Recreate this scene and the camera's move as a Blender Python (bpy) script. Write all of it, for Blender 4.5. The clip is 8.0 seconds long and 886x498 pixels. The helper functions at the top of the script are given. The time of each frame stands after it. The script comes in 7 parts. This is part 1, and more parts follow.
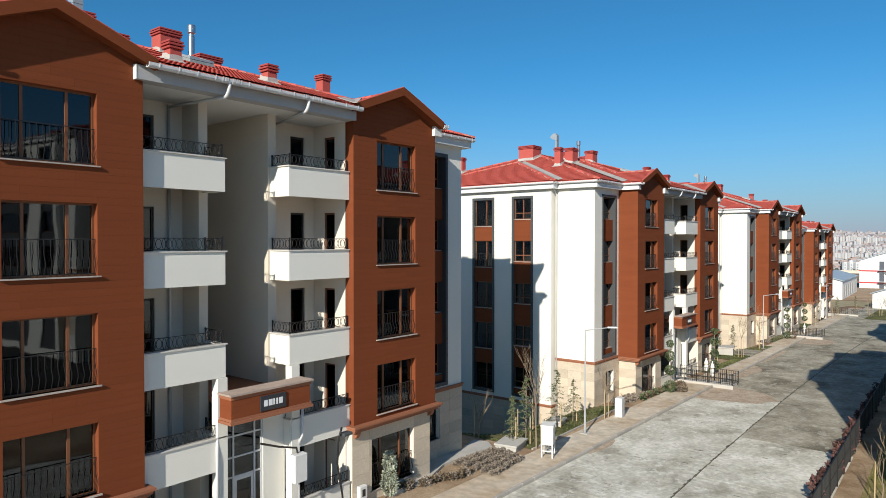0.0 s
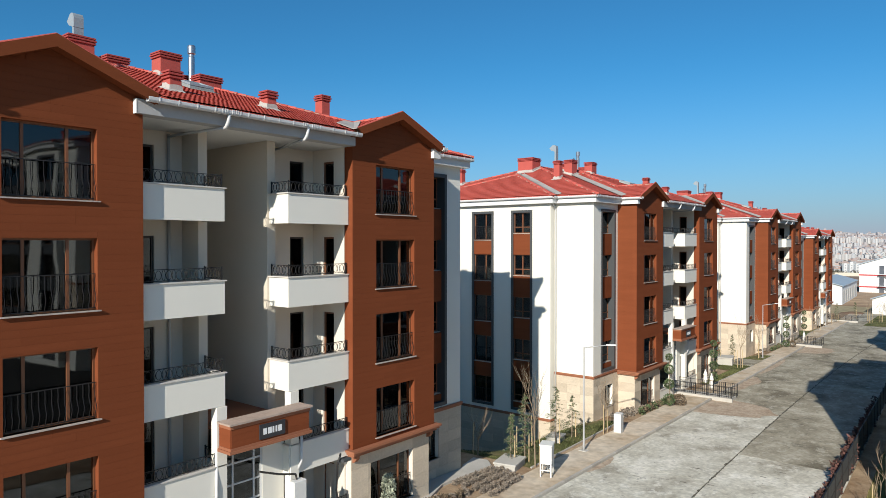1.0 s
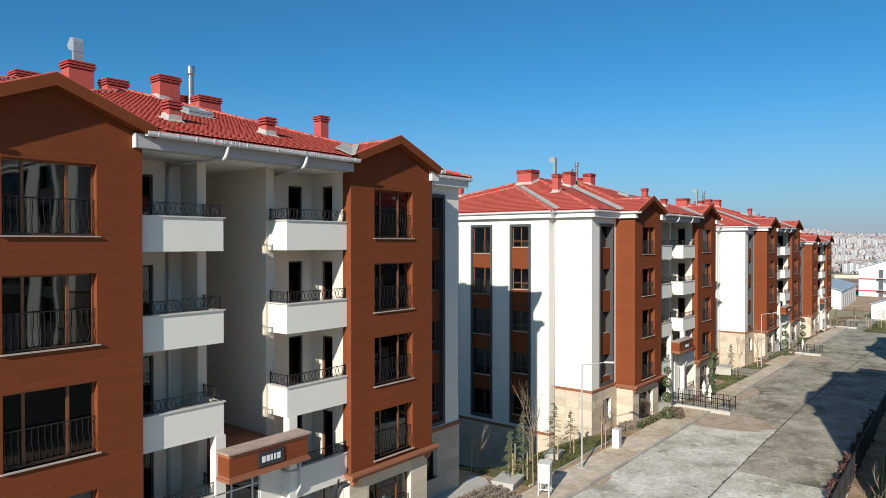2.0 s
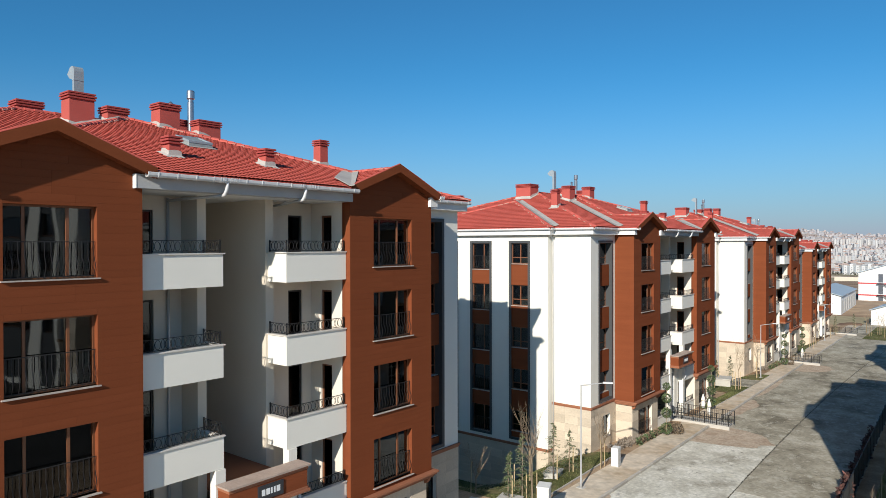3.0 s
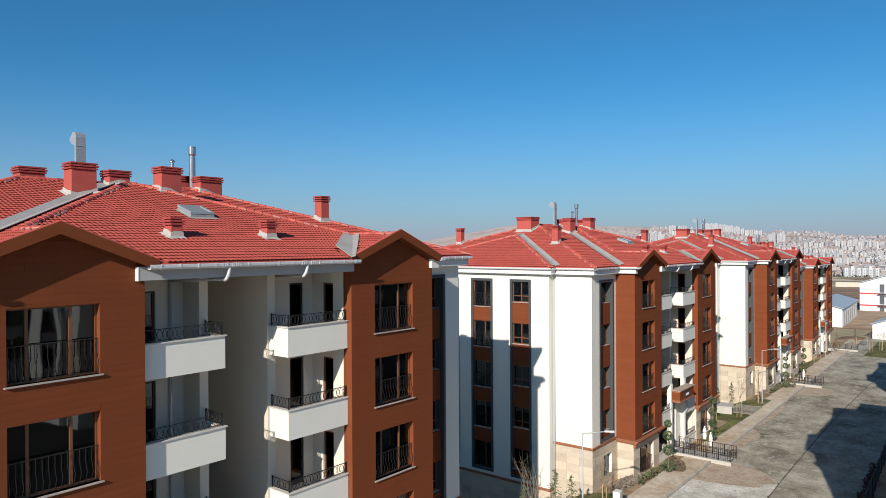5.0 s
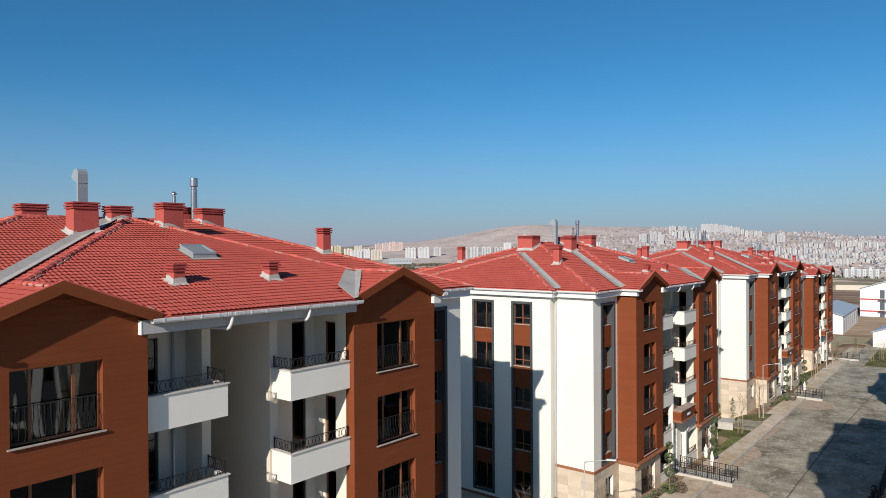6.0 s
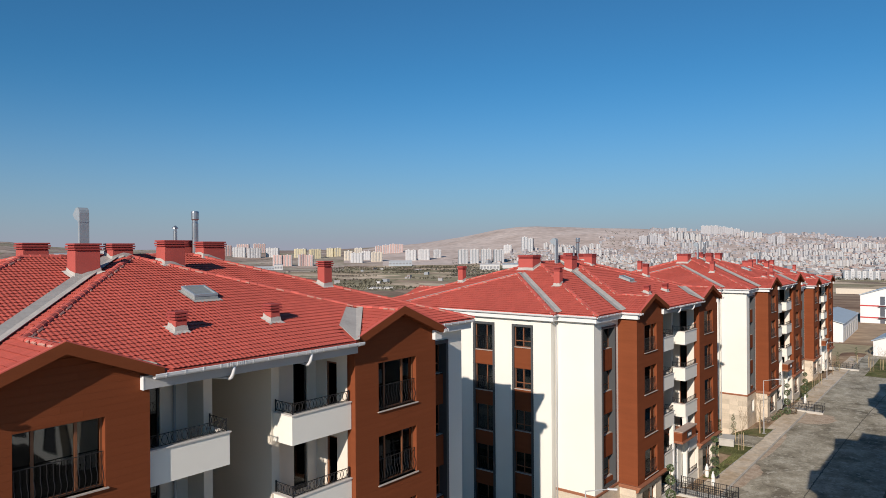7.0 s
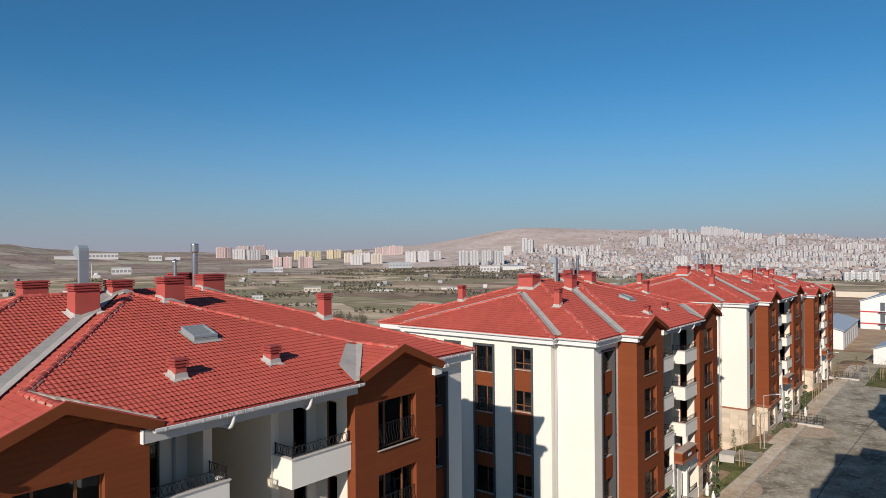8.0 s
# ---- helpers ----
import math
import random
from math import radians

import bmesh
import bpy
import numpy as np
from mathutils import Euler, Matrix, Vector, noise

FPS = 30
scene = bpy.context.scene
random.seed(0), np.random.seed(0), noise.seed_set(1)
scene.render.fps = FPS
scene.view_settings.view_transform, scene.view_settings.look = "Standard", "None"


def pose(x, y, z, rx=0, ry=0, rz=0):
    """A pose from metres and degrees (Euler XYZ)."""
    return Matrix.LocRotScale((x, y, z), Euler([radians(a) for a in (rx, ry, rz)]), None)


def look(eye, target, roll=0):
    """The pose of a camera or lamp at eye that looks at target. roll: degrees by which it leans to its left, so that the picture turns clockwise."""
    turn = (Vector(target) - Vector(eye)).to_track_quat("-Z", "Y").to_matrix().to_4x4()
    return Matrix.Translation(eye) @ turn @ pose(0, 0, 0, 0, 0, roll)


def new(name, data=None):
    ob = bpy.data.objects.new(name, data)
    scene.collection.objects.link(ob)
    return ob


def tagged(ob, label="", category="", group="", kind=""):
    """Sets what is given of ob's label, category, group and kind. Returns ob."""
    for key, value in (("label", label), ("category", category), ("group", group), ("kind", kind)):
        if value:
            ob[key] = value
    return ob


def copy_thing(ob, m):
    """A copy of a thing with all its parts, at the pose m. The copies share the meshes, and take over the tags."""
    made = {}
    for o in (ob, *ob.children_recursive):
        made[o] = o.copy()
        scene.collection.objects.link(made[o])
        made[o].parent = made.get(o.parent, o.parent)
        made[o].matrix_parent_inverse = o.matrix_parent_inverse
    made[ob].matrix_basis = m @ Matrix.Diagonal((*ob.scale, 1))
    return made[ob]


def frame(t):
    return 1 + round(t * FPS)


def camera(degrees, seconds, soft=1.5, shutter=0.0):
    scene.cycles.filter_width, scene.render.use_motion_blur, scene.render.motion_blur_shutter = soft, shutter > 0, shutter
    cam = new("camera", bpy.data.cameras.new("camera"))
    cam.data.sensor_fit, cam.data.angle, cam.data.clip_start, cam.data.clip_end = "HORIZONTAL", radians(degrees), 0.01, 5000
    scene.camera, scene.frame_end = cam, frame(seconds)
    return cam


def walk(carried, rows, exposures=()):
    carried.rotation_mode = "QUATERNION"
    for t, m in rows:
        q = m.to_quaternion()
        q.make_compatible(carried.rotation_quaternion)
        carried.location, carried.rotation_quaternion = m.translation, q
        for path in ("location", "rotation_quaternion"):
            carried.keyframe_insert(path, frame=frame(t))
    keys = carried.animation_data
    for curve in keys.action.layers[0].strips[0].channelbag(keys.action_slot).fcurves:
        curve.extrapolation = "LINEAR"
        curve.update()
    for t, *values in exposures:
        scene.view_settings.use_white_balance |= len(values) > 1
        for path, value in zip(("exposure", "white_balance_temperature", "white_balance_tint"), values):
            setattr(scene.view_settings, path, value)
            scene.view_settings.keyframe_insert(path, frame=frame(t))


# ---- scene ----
cam = camera(67.0, 8.0, soft=0.8)
PATH = [
    (0, (1.056, 0.024, 9.837), (-0.201, 1.579, 9.814), 0.0),
    (0.5, (1.103, 0.018, 10.281), (-0.154, 1.573, 10.258), 0.0),
    (1, (1.164, -0.014, 10.742), (-0.094, 1.541, 10.722), -0.0),
    (1.5, (1.232, -0.037, 11.184), (-0.026, 1.518, 11.165), -0.0),
    (3, (1.408, -0.113, 12.765), (0.15, 1.442, 12.75), -0.1),
    (3.5, (1.446, -0.133, 13.351), (0.187, 1.421, 13.338), -0.2),
    (4, (1.456, -0.117, 13.998), (0.197, 1.437, 13.987), -0.2),
    (4.5, (1.466, -0.134, 14.611), (0.206, 1.419, 14.603), -0.3),
    (6, (1.356, -0.194, 16.849), (0.096, 1.36, 16.842), -0.3),
    (6.5, (1.32, -0.196, 17.566), (0.061, 1.358, 17.561), -0.3),
    (7, (1.35, -0.239, 18.367), (0.09, 1.315, 18.365), -0.4),
    (7.5, (1.372, -0.245, 19.128), (0.112, 1.308, 19.126), -0.4),
    (8, (1.382, -0.233, 19.867), (0.122, 1.321, 19.869), -0.5),
]
walk(cam, [(t, look(eye, target, roll)) for t, eye, target, roll in PATH], exposures=[(0.0, 0.1, 6450, 5), (3.5, 0.08, 6450, 6), (6.0, -0.08, 6550, 9), (8.0, -0.2, 6800, 12)])

# world and sun: low winter sun from the south-south-east
SUN_AZ, SUN_EL = math.atan2(0.28, -0.96), radians(25.9)
world = bpy.data.worlds.new("sky")
scene.world = world
world.use_nodes = True
wn = world.node_tree
sky = wn.nodes.new("ShaderNodeTexSky")
sky.sky_type, sky.sun_disc = "NISHITA", False
sky.sun_elevation, sky.sun_rotation = SUN_EL, SUN_AZ
sky.air_density, sky.dust_density, sky.ozone_density, sky.altitude = 1.0, 0.7, 10.0, 1000
tint = wn.nodes.new("ShaderNodeVectorMath")
tint.operation = "MULTIPLY"
tint.inputs[1].default_value = (0.86, 1.5, 1.35)
wn.links.new(sky.outputs[0], tint.inputs[0])
# haze that whitens the sky towards the horizon
co, sep, fall, power, haze = [wn.nodes.new("ShaderNode" + k) for k in ("TexCoord", "SeparateXYZ", "MapRange", "Math", "Mix")]
fall.inputs["From Min"].default_value, fall.inputs["From Max"].default_value = 0.0, 0.27
fall.inputs["To Min"].default_value, fall.inputs["To Max"].default_value = 1.0, 0.0
power.operation = "POWER"
power.inputs[1].default_value = 2.2
haze.data_type = "RGBA"
haze.inputs["B"].default_value = (4.6, 4.95, 6.2, 1)
wn.links.new(co.outputs["Generated"], sep.inputs[0])
wn.links.new(sep.outputs["Z"], fall.inputs[0])
wn.links.new(fall.outputs[0], power.inputs[0])
wn.links.new(power.outputs[0], haze.inputs["Factor"])
wn.links.new(tint.outputs[0], haze.inputs["A"])
wn.links.new(haze.outputs["Result"], wn.nodes["Background"].inputs[0])
wn.nodes["Background"].inputs[1].default_value = 0.078
sun = new("sun", bpy.data.lights.new("sun", "SUN"))
sun.data.energy, sun.data.angle, sun.data.color = 5.5, radians(0.5), (1.0, 0.905, 0.81)
TO_SUN = Vector((math.sin(SUN_AZ) * math.cos(SUN_EL), math.cos(SUN_AZ) * math.cos(SUN_EL), math.sin(SUN_EL)))
sun.matrix_world = look(TO_SUN * 100, (0, 0, 0))

# ---- materials ----
def material(name, colour, rough=0.8, metal=0.0, vary=0.15, scale=4.0, fine=40.0, bump=0.0, stretch=(1, 1, 1), rand=0.0, island=0.0, spec=0.5):
    """A surface with variation at two scales, in object space (metres). rand: spread from piece to piece; island: spread between the joined pieces."""
    mat = bpy.data.materials.new(name)
    mat.use_nodes = True
    n, l = mat.node_tree.nodes, mat.node_tree.links
    b = n["Principled BSDF"]
    b.inputs["Roughness"].default_value, b.inputs["Metallic"].default_value = rough, metal
    b.inputs["Specular IOR Level"].default_value = spec
    co, mp = n.new("ShaderNodeTexCoord"), n.new("ShaderNodeMapping")
    mp.inputs["Scale"].default_value = stretch
    l.new(co.outputs["Object"], mp.inputs[0])
    big, small = n.new("ShaderNodeTexNoise"), n.new("ShaderNodeTexNoise")
    big.inputs["Scale"].default_value, small.inputs["Scale"].default_value = 1.0 / scale, fine
    big.inputs["Detail"].default_value, small.inputs["Detail"].default_value = 6, 3
    for t in (big, small):
        l.new(mp.outputs[0], t.inputs["Vector"])
    mix = n.new("ShaderNodeMath")
    mix.operation = "MULTIPLY_ADD"
    mix.inputs[1].default_value = 0.45
    l.new(small.outputs[0], mix.inputs[0])
    half = n.new("ShaderNodeMath")
    half.operation = "MULTIPLY"
    half.inputs[1].default_value = 0.55
    l.new(big.outputs[0], half.inputs[0])
    l.new(half.outputs[0], mix.inputs[2])
    value = mix.outputs[0]
    if rand or island:
        src = n.new("ShaderNodeObjectInfo").outputs["Random"] if rand else n.new("ShaderNodeNewGeometry").outputs["Random Per Island"]
        more = n.new("ShaderNodeMath")
        more.operation = "MULTIPLY_ADD"
        more.inputs[1].default_value = rand or island
        l.new(src, more.inputs[0])
        less = n.new("ShaderNodeMath")
        less.operation = "SUBTRACT"
        less.inputs[1].default_value = 0.5 * (rand or island)
        l.new(value, less.inputs[0])
        l.new(less.outputs[0], more.inputs[2])
        value = more.outputs[0]
    ramp = n.new("ShaderNodeMapRange")
    ramp.inputs["From Min"].default_value, ramp.inputs["From Max"].default_value = 0.25, 0.75
    ramp.inputs["To Min"].default_value, ramp.inputs["To Max"].default_value = 1 - vary, 1 + vary
    ramp.clamp = False
    l.new(value, ramp.inputs[0])
    vm = n.new("ShaderNodeVectorMath")
    vm.operation = "SCALE"
    vm.inputs[0].default_value = colour
    l.new(ramp.outputs[0], vm.inputs["Scale"])
    l.new(vm.outputs[0], b.inputs["Base Color"])
    if bump:
        bp = n.new("ShaderNodeBump")
        bp.inputs["Strength"].default_value, bp.inputs["Distance"].default_value = 0.6, bump
        l.new(small.outputs[0], bp.inputs["Height"])
        l.new(bp.outputs[0], b.inputs["Normal"])
    return mat


def patchy(name, colours, scale, rough=0.95, fine=20.0, bump=0.02, stretch=(1, 1, 1), detail=8, sharp=0.12, rand=0.0, flake=None):
    """Ground with patches of several colours; flake: the colour of ragged scaled spots."""
    mat = bpy.data.materials.new(name)
    mat.use_nodes = True
    n, l = mat.node_tree.nodes, mat.node_tree.links
    b = n["Principled BSDF"]
    b.inputs["Roughness"].default_value = rough
    b.inputs["Specular IOR Level"].default_value = 0.12
    co, mp = n.new("ShaderNodeTexCoord"), n.new("ShaderNodeMapping")
    mp.inputs["Scale"].default_value = stretch
    l.new(co.outputs["Object"], mp.inputs[0])
    t = n.new("ShaderNodeTexNoise")
    t.inputs["Scale"].default_value, t.inputs["Detail"].default_value = 1.0 / scale, detail
    t.inputs["Roughness"].default_value = 0.62
    l.new(mp.outputs[0], t.inputs["Vector"])
    r = n.new("ShaderNodeValToRGB")
    e = r.color_ramp.elements
    while len(e) < len(colours):
        e.new(0.5)
    for i, c in enumerate(colours):
        e[i].position = 0.5 + sharp * 2 * (i / (len(colours) - 1) - 0.5)
        e[i].color = (*c, 1)
    l.new(t.outputs[0], r.inputs[0])
    colour = r.outputs[0]
    if flake:
        for size, lo, hi, tint in ((0.75, 0.55, 0.6, flake), (0.4, 0.60, 0.64, tuple(c * 0.3 for c in flake))):
            fl, cut, mix = n.new("ShaderNodeTexNoise"), n.new("ShaderNodeMapRange"), n.new("ShaderNodeMixRGB")
            fl.inputs["Scale"].default_value, fl.inputs["Detail"].default_value, fl.inputs["Roughness"].default_value = 1 / size, 9, 0.7
            cut.inputs["From Min"].default_value, cut.inputs["From Max"].default_value = lo, hi
            cut.inputs["To Max"].default_value = 0.55
            mix.inputs[2].default_value = (*tint, 1)
            l.new(mp.outputs[0], fl.inputs["Vector"])
            l.new(fl.outputs[0], cut.inputs[0])
            l.new(cut.outputs[0], mix.inputs[0])
            l.new(colour, mix.inputs[1])
            colour = mix.outputs[0]
    f = n.new("ShaderNodeTexNoise")
    f.inputs["Scale"].default_value, f.inputs["Detail"].default_value = fine, 4
    l.new(co.outputs["Object"], f.inputs["Vector"])
    mr = n.new("ShaderNodeMapRange")
    mr.inputs["From Min"].default_value, mr.inputs["From Max"].default_value = 0.3, 0.7
    mr.inputs["To Min"].default_value, mr.inputs["To Max"].default_value = 0.82, 1.18
    l.new(f.outputs[0], mr.inputs[0])
    tone = mr.outputs[0]
    if rand:
        oi, mul, sca = n.new("ShaderNodeObjectInfo"), n.new("ShaderNodeMath"), n.new("ShaderNodeMapRange")
        sca.inputs["To Min"].default_value, sca.inputs["To Max"].default_value = 1 - rand, 1 + rand
        l.new(oi.outputs["Random"], sca.inputs[0])
        mul.operation = "MULTIPLY"
        l.new(tone, mul.inputs[0])
        l.new(sca.outputs[0], mul.inputs[1])
        tone = mul.outputs[0]
    vm = n.new("ShaderNodeVectorMath")
    vm.operation = "SCALE"
    l.new(colour, vm.inputs[0])
    l.new(tone, vm.inputs["Scale"])
    l.new(vm.outputs[0], b.inputs["Base Color"])
    bp = n.new("ShaderNodeBump")
    bp.inputs["Strength"].default_value, bp.inputs["Distance"].default_value = 0.5, bump
    l.new(f.outputs[0], bp.inputs["Height"])
    l.new(bp.outputs[0], b.inputs["Normal"])
    return mat


def fields(name, colours, size, stretch):
    """Farmland in plots: each plot has its own colour, with grass balks between and grain within."""
    mat = bpy.data.materials.new(name)
    mat.use_nodes = True
    n, l = mat.node_tree.nodes, mat.node_tree.links
    b = n["Principled BSDF"]
    b.inputs["Roughness"].default_value = 0.95
    b.inputs["Specular IOR Level"].default_value = 0.1
    co, mp, warp = n.new("ShaderNodeTexCoord"), n.new("ShaderNodeMapping"), n.new("ShaderNodeTexNoise")
    mp.inputs["Scale"].default_value = stretch
    mp.inputs["Rotation"].default_value = (0, 0, 0.5)
    warp.inputs["Scale"].default_value, warp.inputs["Detail"].default_value = 1.0 / (size * 2.2), 3
    l.new(co.outputs["Object"], warp.inputs["Vector"])
    push = n.new("ShaderNodeVectorMath")
    push.operation = "SCALE"
    push.inputs["Scale"].default_value = size * 1.1
    l.new(warp.outputs["Color"], push.inputs[0])
    vsum = n.new("ShaderNodeVectorMath")
    l.new(co.outputs["Object"], vsum.inputs[0])
    l.new(push.outputs[0], vsum.inputs[1])
    l.new(vsum.outputs[0], mp.inputs[0])
    cell, rim = n.new("ShaderNodeTexVoronoi"), n.new("ShaderNodeTexVoronoi")
    rim.feature = "DISTANCE_TO_EDGE"
    for v in (cell, rim):
        v.voronoi_dimensions = "2D"
        v.inputs["Scale"].default_value = 1.0 / size
        l.new(mp.outputs[0], v.inputs["Vector"])
    ramp, pick = n.new("ShaderNodeValToRGB"), n.new("ShaderNodeSeparateColor")
    ramp.color_ramp.interpolation = "CONSTANT"
    e = ramp.color_ramp.elements
    while len(e) < len(colours):
        e.new(0.5)
    for i, c in enumerate(colours):
        e[i].position = i / len(colours)
        e[i].color = (*c, 1)
    l.new(cell.outputs["Color"], pick.inputs[0])
    l.new(pick.outputs[0], ramp.inputs[0])
    edge, balk = n.new("ShaderNodeMapRange"), n.new("ShaderNodeMixRGB")
    edge.inputs["From Max"].default_value = 0.05
    edge.inputs["To Min"].default_value, edge.inputs["To Max"].default_value = 0.7, 0.0
    l.new(rim.outputs["Distance"], edge.inputs[0])
    balk.inputs[2].default_value = (0.15, 0.125, 0.075, 1)
    l.new(edge.outputs[0], balk.inputs[0])
    l.new(ramp.outputs[0], balk.inputs[1])
    tone = None
    for scale, lo, hi in ((1 / 160.0, 0.75, 1.25), (1 / 22.0, 0.78, 1.22), (0.6, 0.85, 1.15)):
        f, mr = n.new("ShaderNodeTexNoise"), n.new("ShaderNodeMapRange")
        f.inputs["Scale"].default_value, f.inputs["Detail"].default_value = scale, 6
        mr.inputs["From Min"].default_value, mr.inputs["From Max"].default_value = 0.3, 0.7
        mr.inputs["To Min"].default_value, mr.inputs["To Max"].default_value = lo, hi
        l.new(co.outputs["Object"], f.inputs["Vector"])
        l.new(f.outputs[0], mr.inputs[0])
        if tone is None:
            tone = mr.outputs[0]
        else:
            mul = n.new("ShaderNodeMath")
            mul.operation = "MULTIPLY"
            l.new(tone, mul.inputs[0])
            l.new(mr.outputs[0], mul.inputs[1])
            tone = mul.outputs[0]
    vm = n.new("ShaderNodeVectorMath")
    vm.operation = "SCALE"
    l.new(balk.outputs[0], vm.inputs[0])
    l.new(tone, vm.inputs["Scale"])
    l.new(vm.outputs[0], b.inputs["Base Color"])
    return mat


def swatches(name, colours, rough=0.8):
    """Joined pieces, each of one of several colours."""
    mat = bpy.data.materials.new(name)
    mat.use_nodes = True
    n, l = mat.node_tree.nodes, mat.node_tree.links
    b = n["Principled BSDF"]
    b.inputs["Roughness"].default_value = rough
    g, r = n.new("ShaderNodeNewGeometry"), n.new("ShaderNodeValToRGB")
    r.color_ramp.interpolation = "CONSTANT"
    e = r.color_ramp.elements
    while len(e) < len(colours):
        e.new(0.5)
    for i, c in enumerate(colours):
        e[i].position, e[i].color = i / len(colours), (*c, 1)
    l.new(g.outputs["Random Per Island"], r.inputs[0])
    l.new(r.outputs[0], b.inputs["Base Color"])
    return mat


def glass_pane(name, ior=1.65):
    mat = bpy.data.materials.new(name)
    mat.use_nodes = True
    n, l = mat.node_tree.nodes, mat.node_tree.links
    n.remove(n["Principled BSDF"])
    fr, tr, gl, mx = n.new("ShaderNodeFresnel"), n.new("ShaderNodeBsdfTransparent"), n.new("ShaderNodeBsdfGlossy"), n.new("ShaderNodeMixShader")
    fr.inputs["IOR"].default_value = ior
    tr.inputs["Color"].default_value = (0.2, 0.22, 0.22, 1)
    gl.inputs["Roughness"].default_value = 0.02
    gl.inputs["Color"].default_value = (0.9, 0.95, 1.0, 1)
    # window panes are never quite flat
    co, nz, bp = n.new("ShaderNodeTexCoord"), n.new("ShaderNodeTexNoise"), n.new("ShaderNodeBump")
    nz.inputs["Scale"].default_value = 0.9
    nz.inputs["Detail"].default_value = 0.0
    bp.inputs["Strength"].default_value, bp.inputs["Distance"].default_value = 0.5, 0.004
    l.new(co.outputs["Object"], nz.inputs["Vector"])
    l.new(nz.outputs[0], bp.inputs["Height"])
    l.new(bp.outputs[0], gl.inputs["Normal"])
    l.new(fr.outputs[0], mx.inputs[0])
    l.new(tr.outputs[0], mx.inputs[1])
    l.new(gl.outputs[0], mx.inputs[2])
    l.new(mx.outputs[0], n["Material Output"].inputs["Surface"])
    return mat


WHITE = material("white_render", (0.755, 0.735, 0.67), 0.9, vary=0.05, scale=3, fine=60, bump=0.002, spec=0.25)
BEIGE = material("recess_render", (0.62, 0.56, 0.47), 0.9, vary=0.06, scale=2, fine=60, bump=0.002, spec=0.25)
CREAM = material("inner_render", (0.715, 0.655, 0.57), 0.9, vary=0.06, scale=2, fine=60, bump=0.002, spec=0.25)
CLAD = material("wood_cladding", (0.18, 0.0525, 0.0225), 0.85, vary=0.14, scale=2.5, fine=14, bump=0.002, stretch=(1, 1, 9), rand=0.08, spec=0.04)
# lighter than CLAD: haze over the far blocks is put into this colour
CLADJ = material("wood_cladding_joined", (0.20, 0.0585, 0.0255), 0.85, vary=0.14, scale=2.5, fine=14, bump=0.002, stretch=(1, 1, 9), island=0.08, spec=0.04)
LEDGE = material("terracotta_moulding", (0.30, 0.12, 0.065), 0.7, vary=0.12, scale=1.5, fine=30, spec=0.3)
STONE = material("travertine", (0.55, 0.47, 0.37), 0.75, vary=0.2, scale=1.2, fine=9, bump=0.003, stretch=(1, 1, 2.2), rand=0.35, spec=0.3)
STONEJ = material("travertine_joined", (0.55, 0.47, 0.37), 0.75, vary=0.2, scale=1.2, fine=9, bump=0.003, stretch=(1, 1, 2.2), island=0.35, spec=0.3)
TILE = material("roof_tile", (0.50, 0.099, 0.071), 0.8, vary=0.16, scale=3, fine=25, bump=0.002, rand=0.25, spec=0.3)
TILEJ = material("roof_tile_joined", (0.50, 0.099, 0.071), 0.8, vary=0.16, scale=3, fine=25, bump=0.002, island=0.25, spec=0.3)
CAPT = material("ridge_tile", (0.49, 0.103, 0.08), 0.8, vary=0.2, scale=0.8, fine=20, bump=0.003, island=0.6, spec=0.3)
CHIM = material("chimney_render", (0.42, 0.09, 0.074), 0.85, vary=0.14, scale=1, fine=30, bump=0.003, spec=0.25)
CHIMCAP = material("chimney_cap_render", (0.33, 0.062, 0.055), 0.8, vary=0.14, scale=1, fine=30, spec=0.25)
RIDGEM = material("ridge_mortar", (0.50, 0.265, 0.21), 0.95, vary=0.25, scale=0.5, fine=14, spec=0.2)
MORTAR = material("mortar", (0.43, 0.41, 0.38), 0.95, vary=0.2, scale=0.8, fine=22, bump=0.006, spec=0.2)
VMORT = material("valley_mortar", (0.47, 0.405, 0.33), 0.95, vary=0.3, scale=0.35, fine=16, bump=0.01, spec=0.15)
SHEET = material("valley_sheet", (0.37, 0.35, 0.325), 0.85, vary=0.25, scale=0.7, fine=12, spec=0.4)
COPEB = material("brown_stone", (0.40, 0.31, 0.26), 0.7, vary=0.2, scale=0.4, fine=12, spec=0.3)
SILLM = material("stone_sill", (0.42, 0.37, 0.33), 0.7, vary=0.3, scale=0.3, fine=14, spec=0.3)
HATCHM = material("weathered_zinc", (0.29, 0.31, 0.30), 0.55, metal=0.25, vary=0.25, scale=0.4, fine=9)
COPING = material("marble_sill", (0.60, 0.57, 0.53), 0.55, vary=0.16, scale=0.6, fine=12, spec=0.4)
GUTTER = material("white_metal", (0.62, 0.625, 0.63), 0.45, vary=0.07, scale=1.5, fine=20, spec=0.5)
# front fascia darkened in colour to deepen the shade under the gutter
FASCIASHADE = material("shade_greyed_fascia", (0.40, 0.405, 0.41), 0.6, vary=0.08, scale=1.2, fine=20, spec=0.3)
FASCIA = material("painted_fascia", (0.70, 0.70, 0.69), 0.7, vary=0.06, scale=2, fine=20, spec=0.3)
GREYF = material("grey_frame", (0.062, 0.066, 0.07), 0.6, vary=0.12, scale=1.5, fine=20, spec=0.4)
FRAME = material("wood_window_frame", (0.175, 0.068, 0.03), 0.5, vary=0.18, scale=0.6, fine=25, stretch=(6, 6, 1), spec=0.5)
DARKF = material("dark_door_frame", (0.035, 0.03, 0.028), 0.5, vary=0.15, scale=0.6, fine=20)
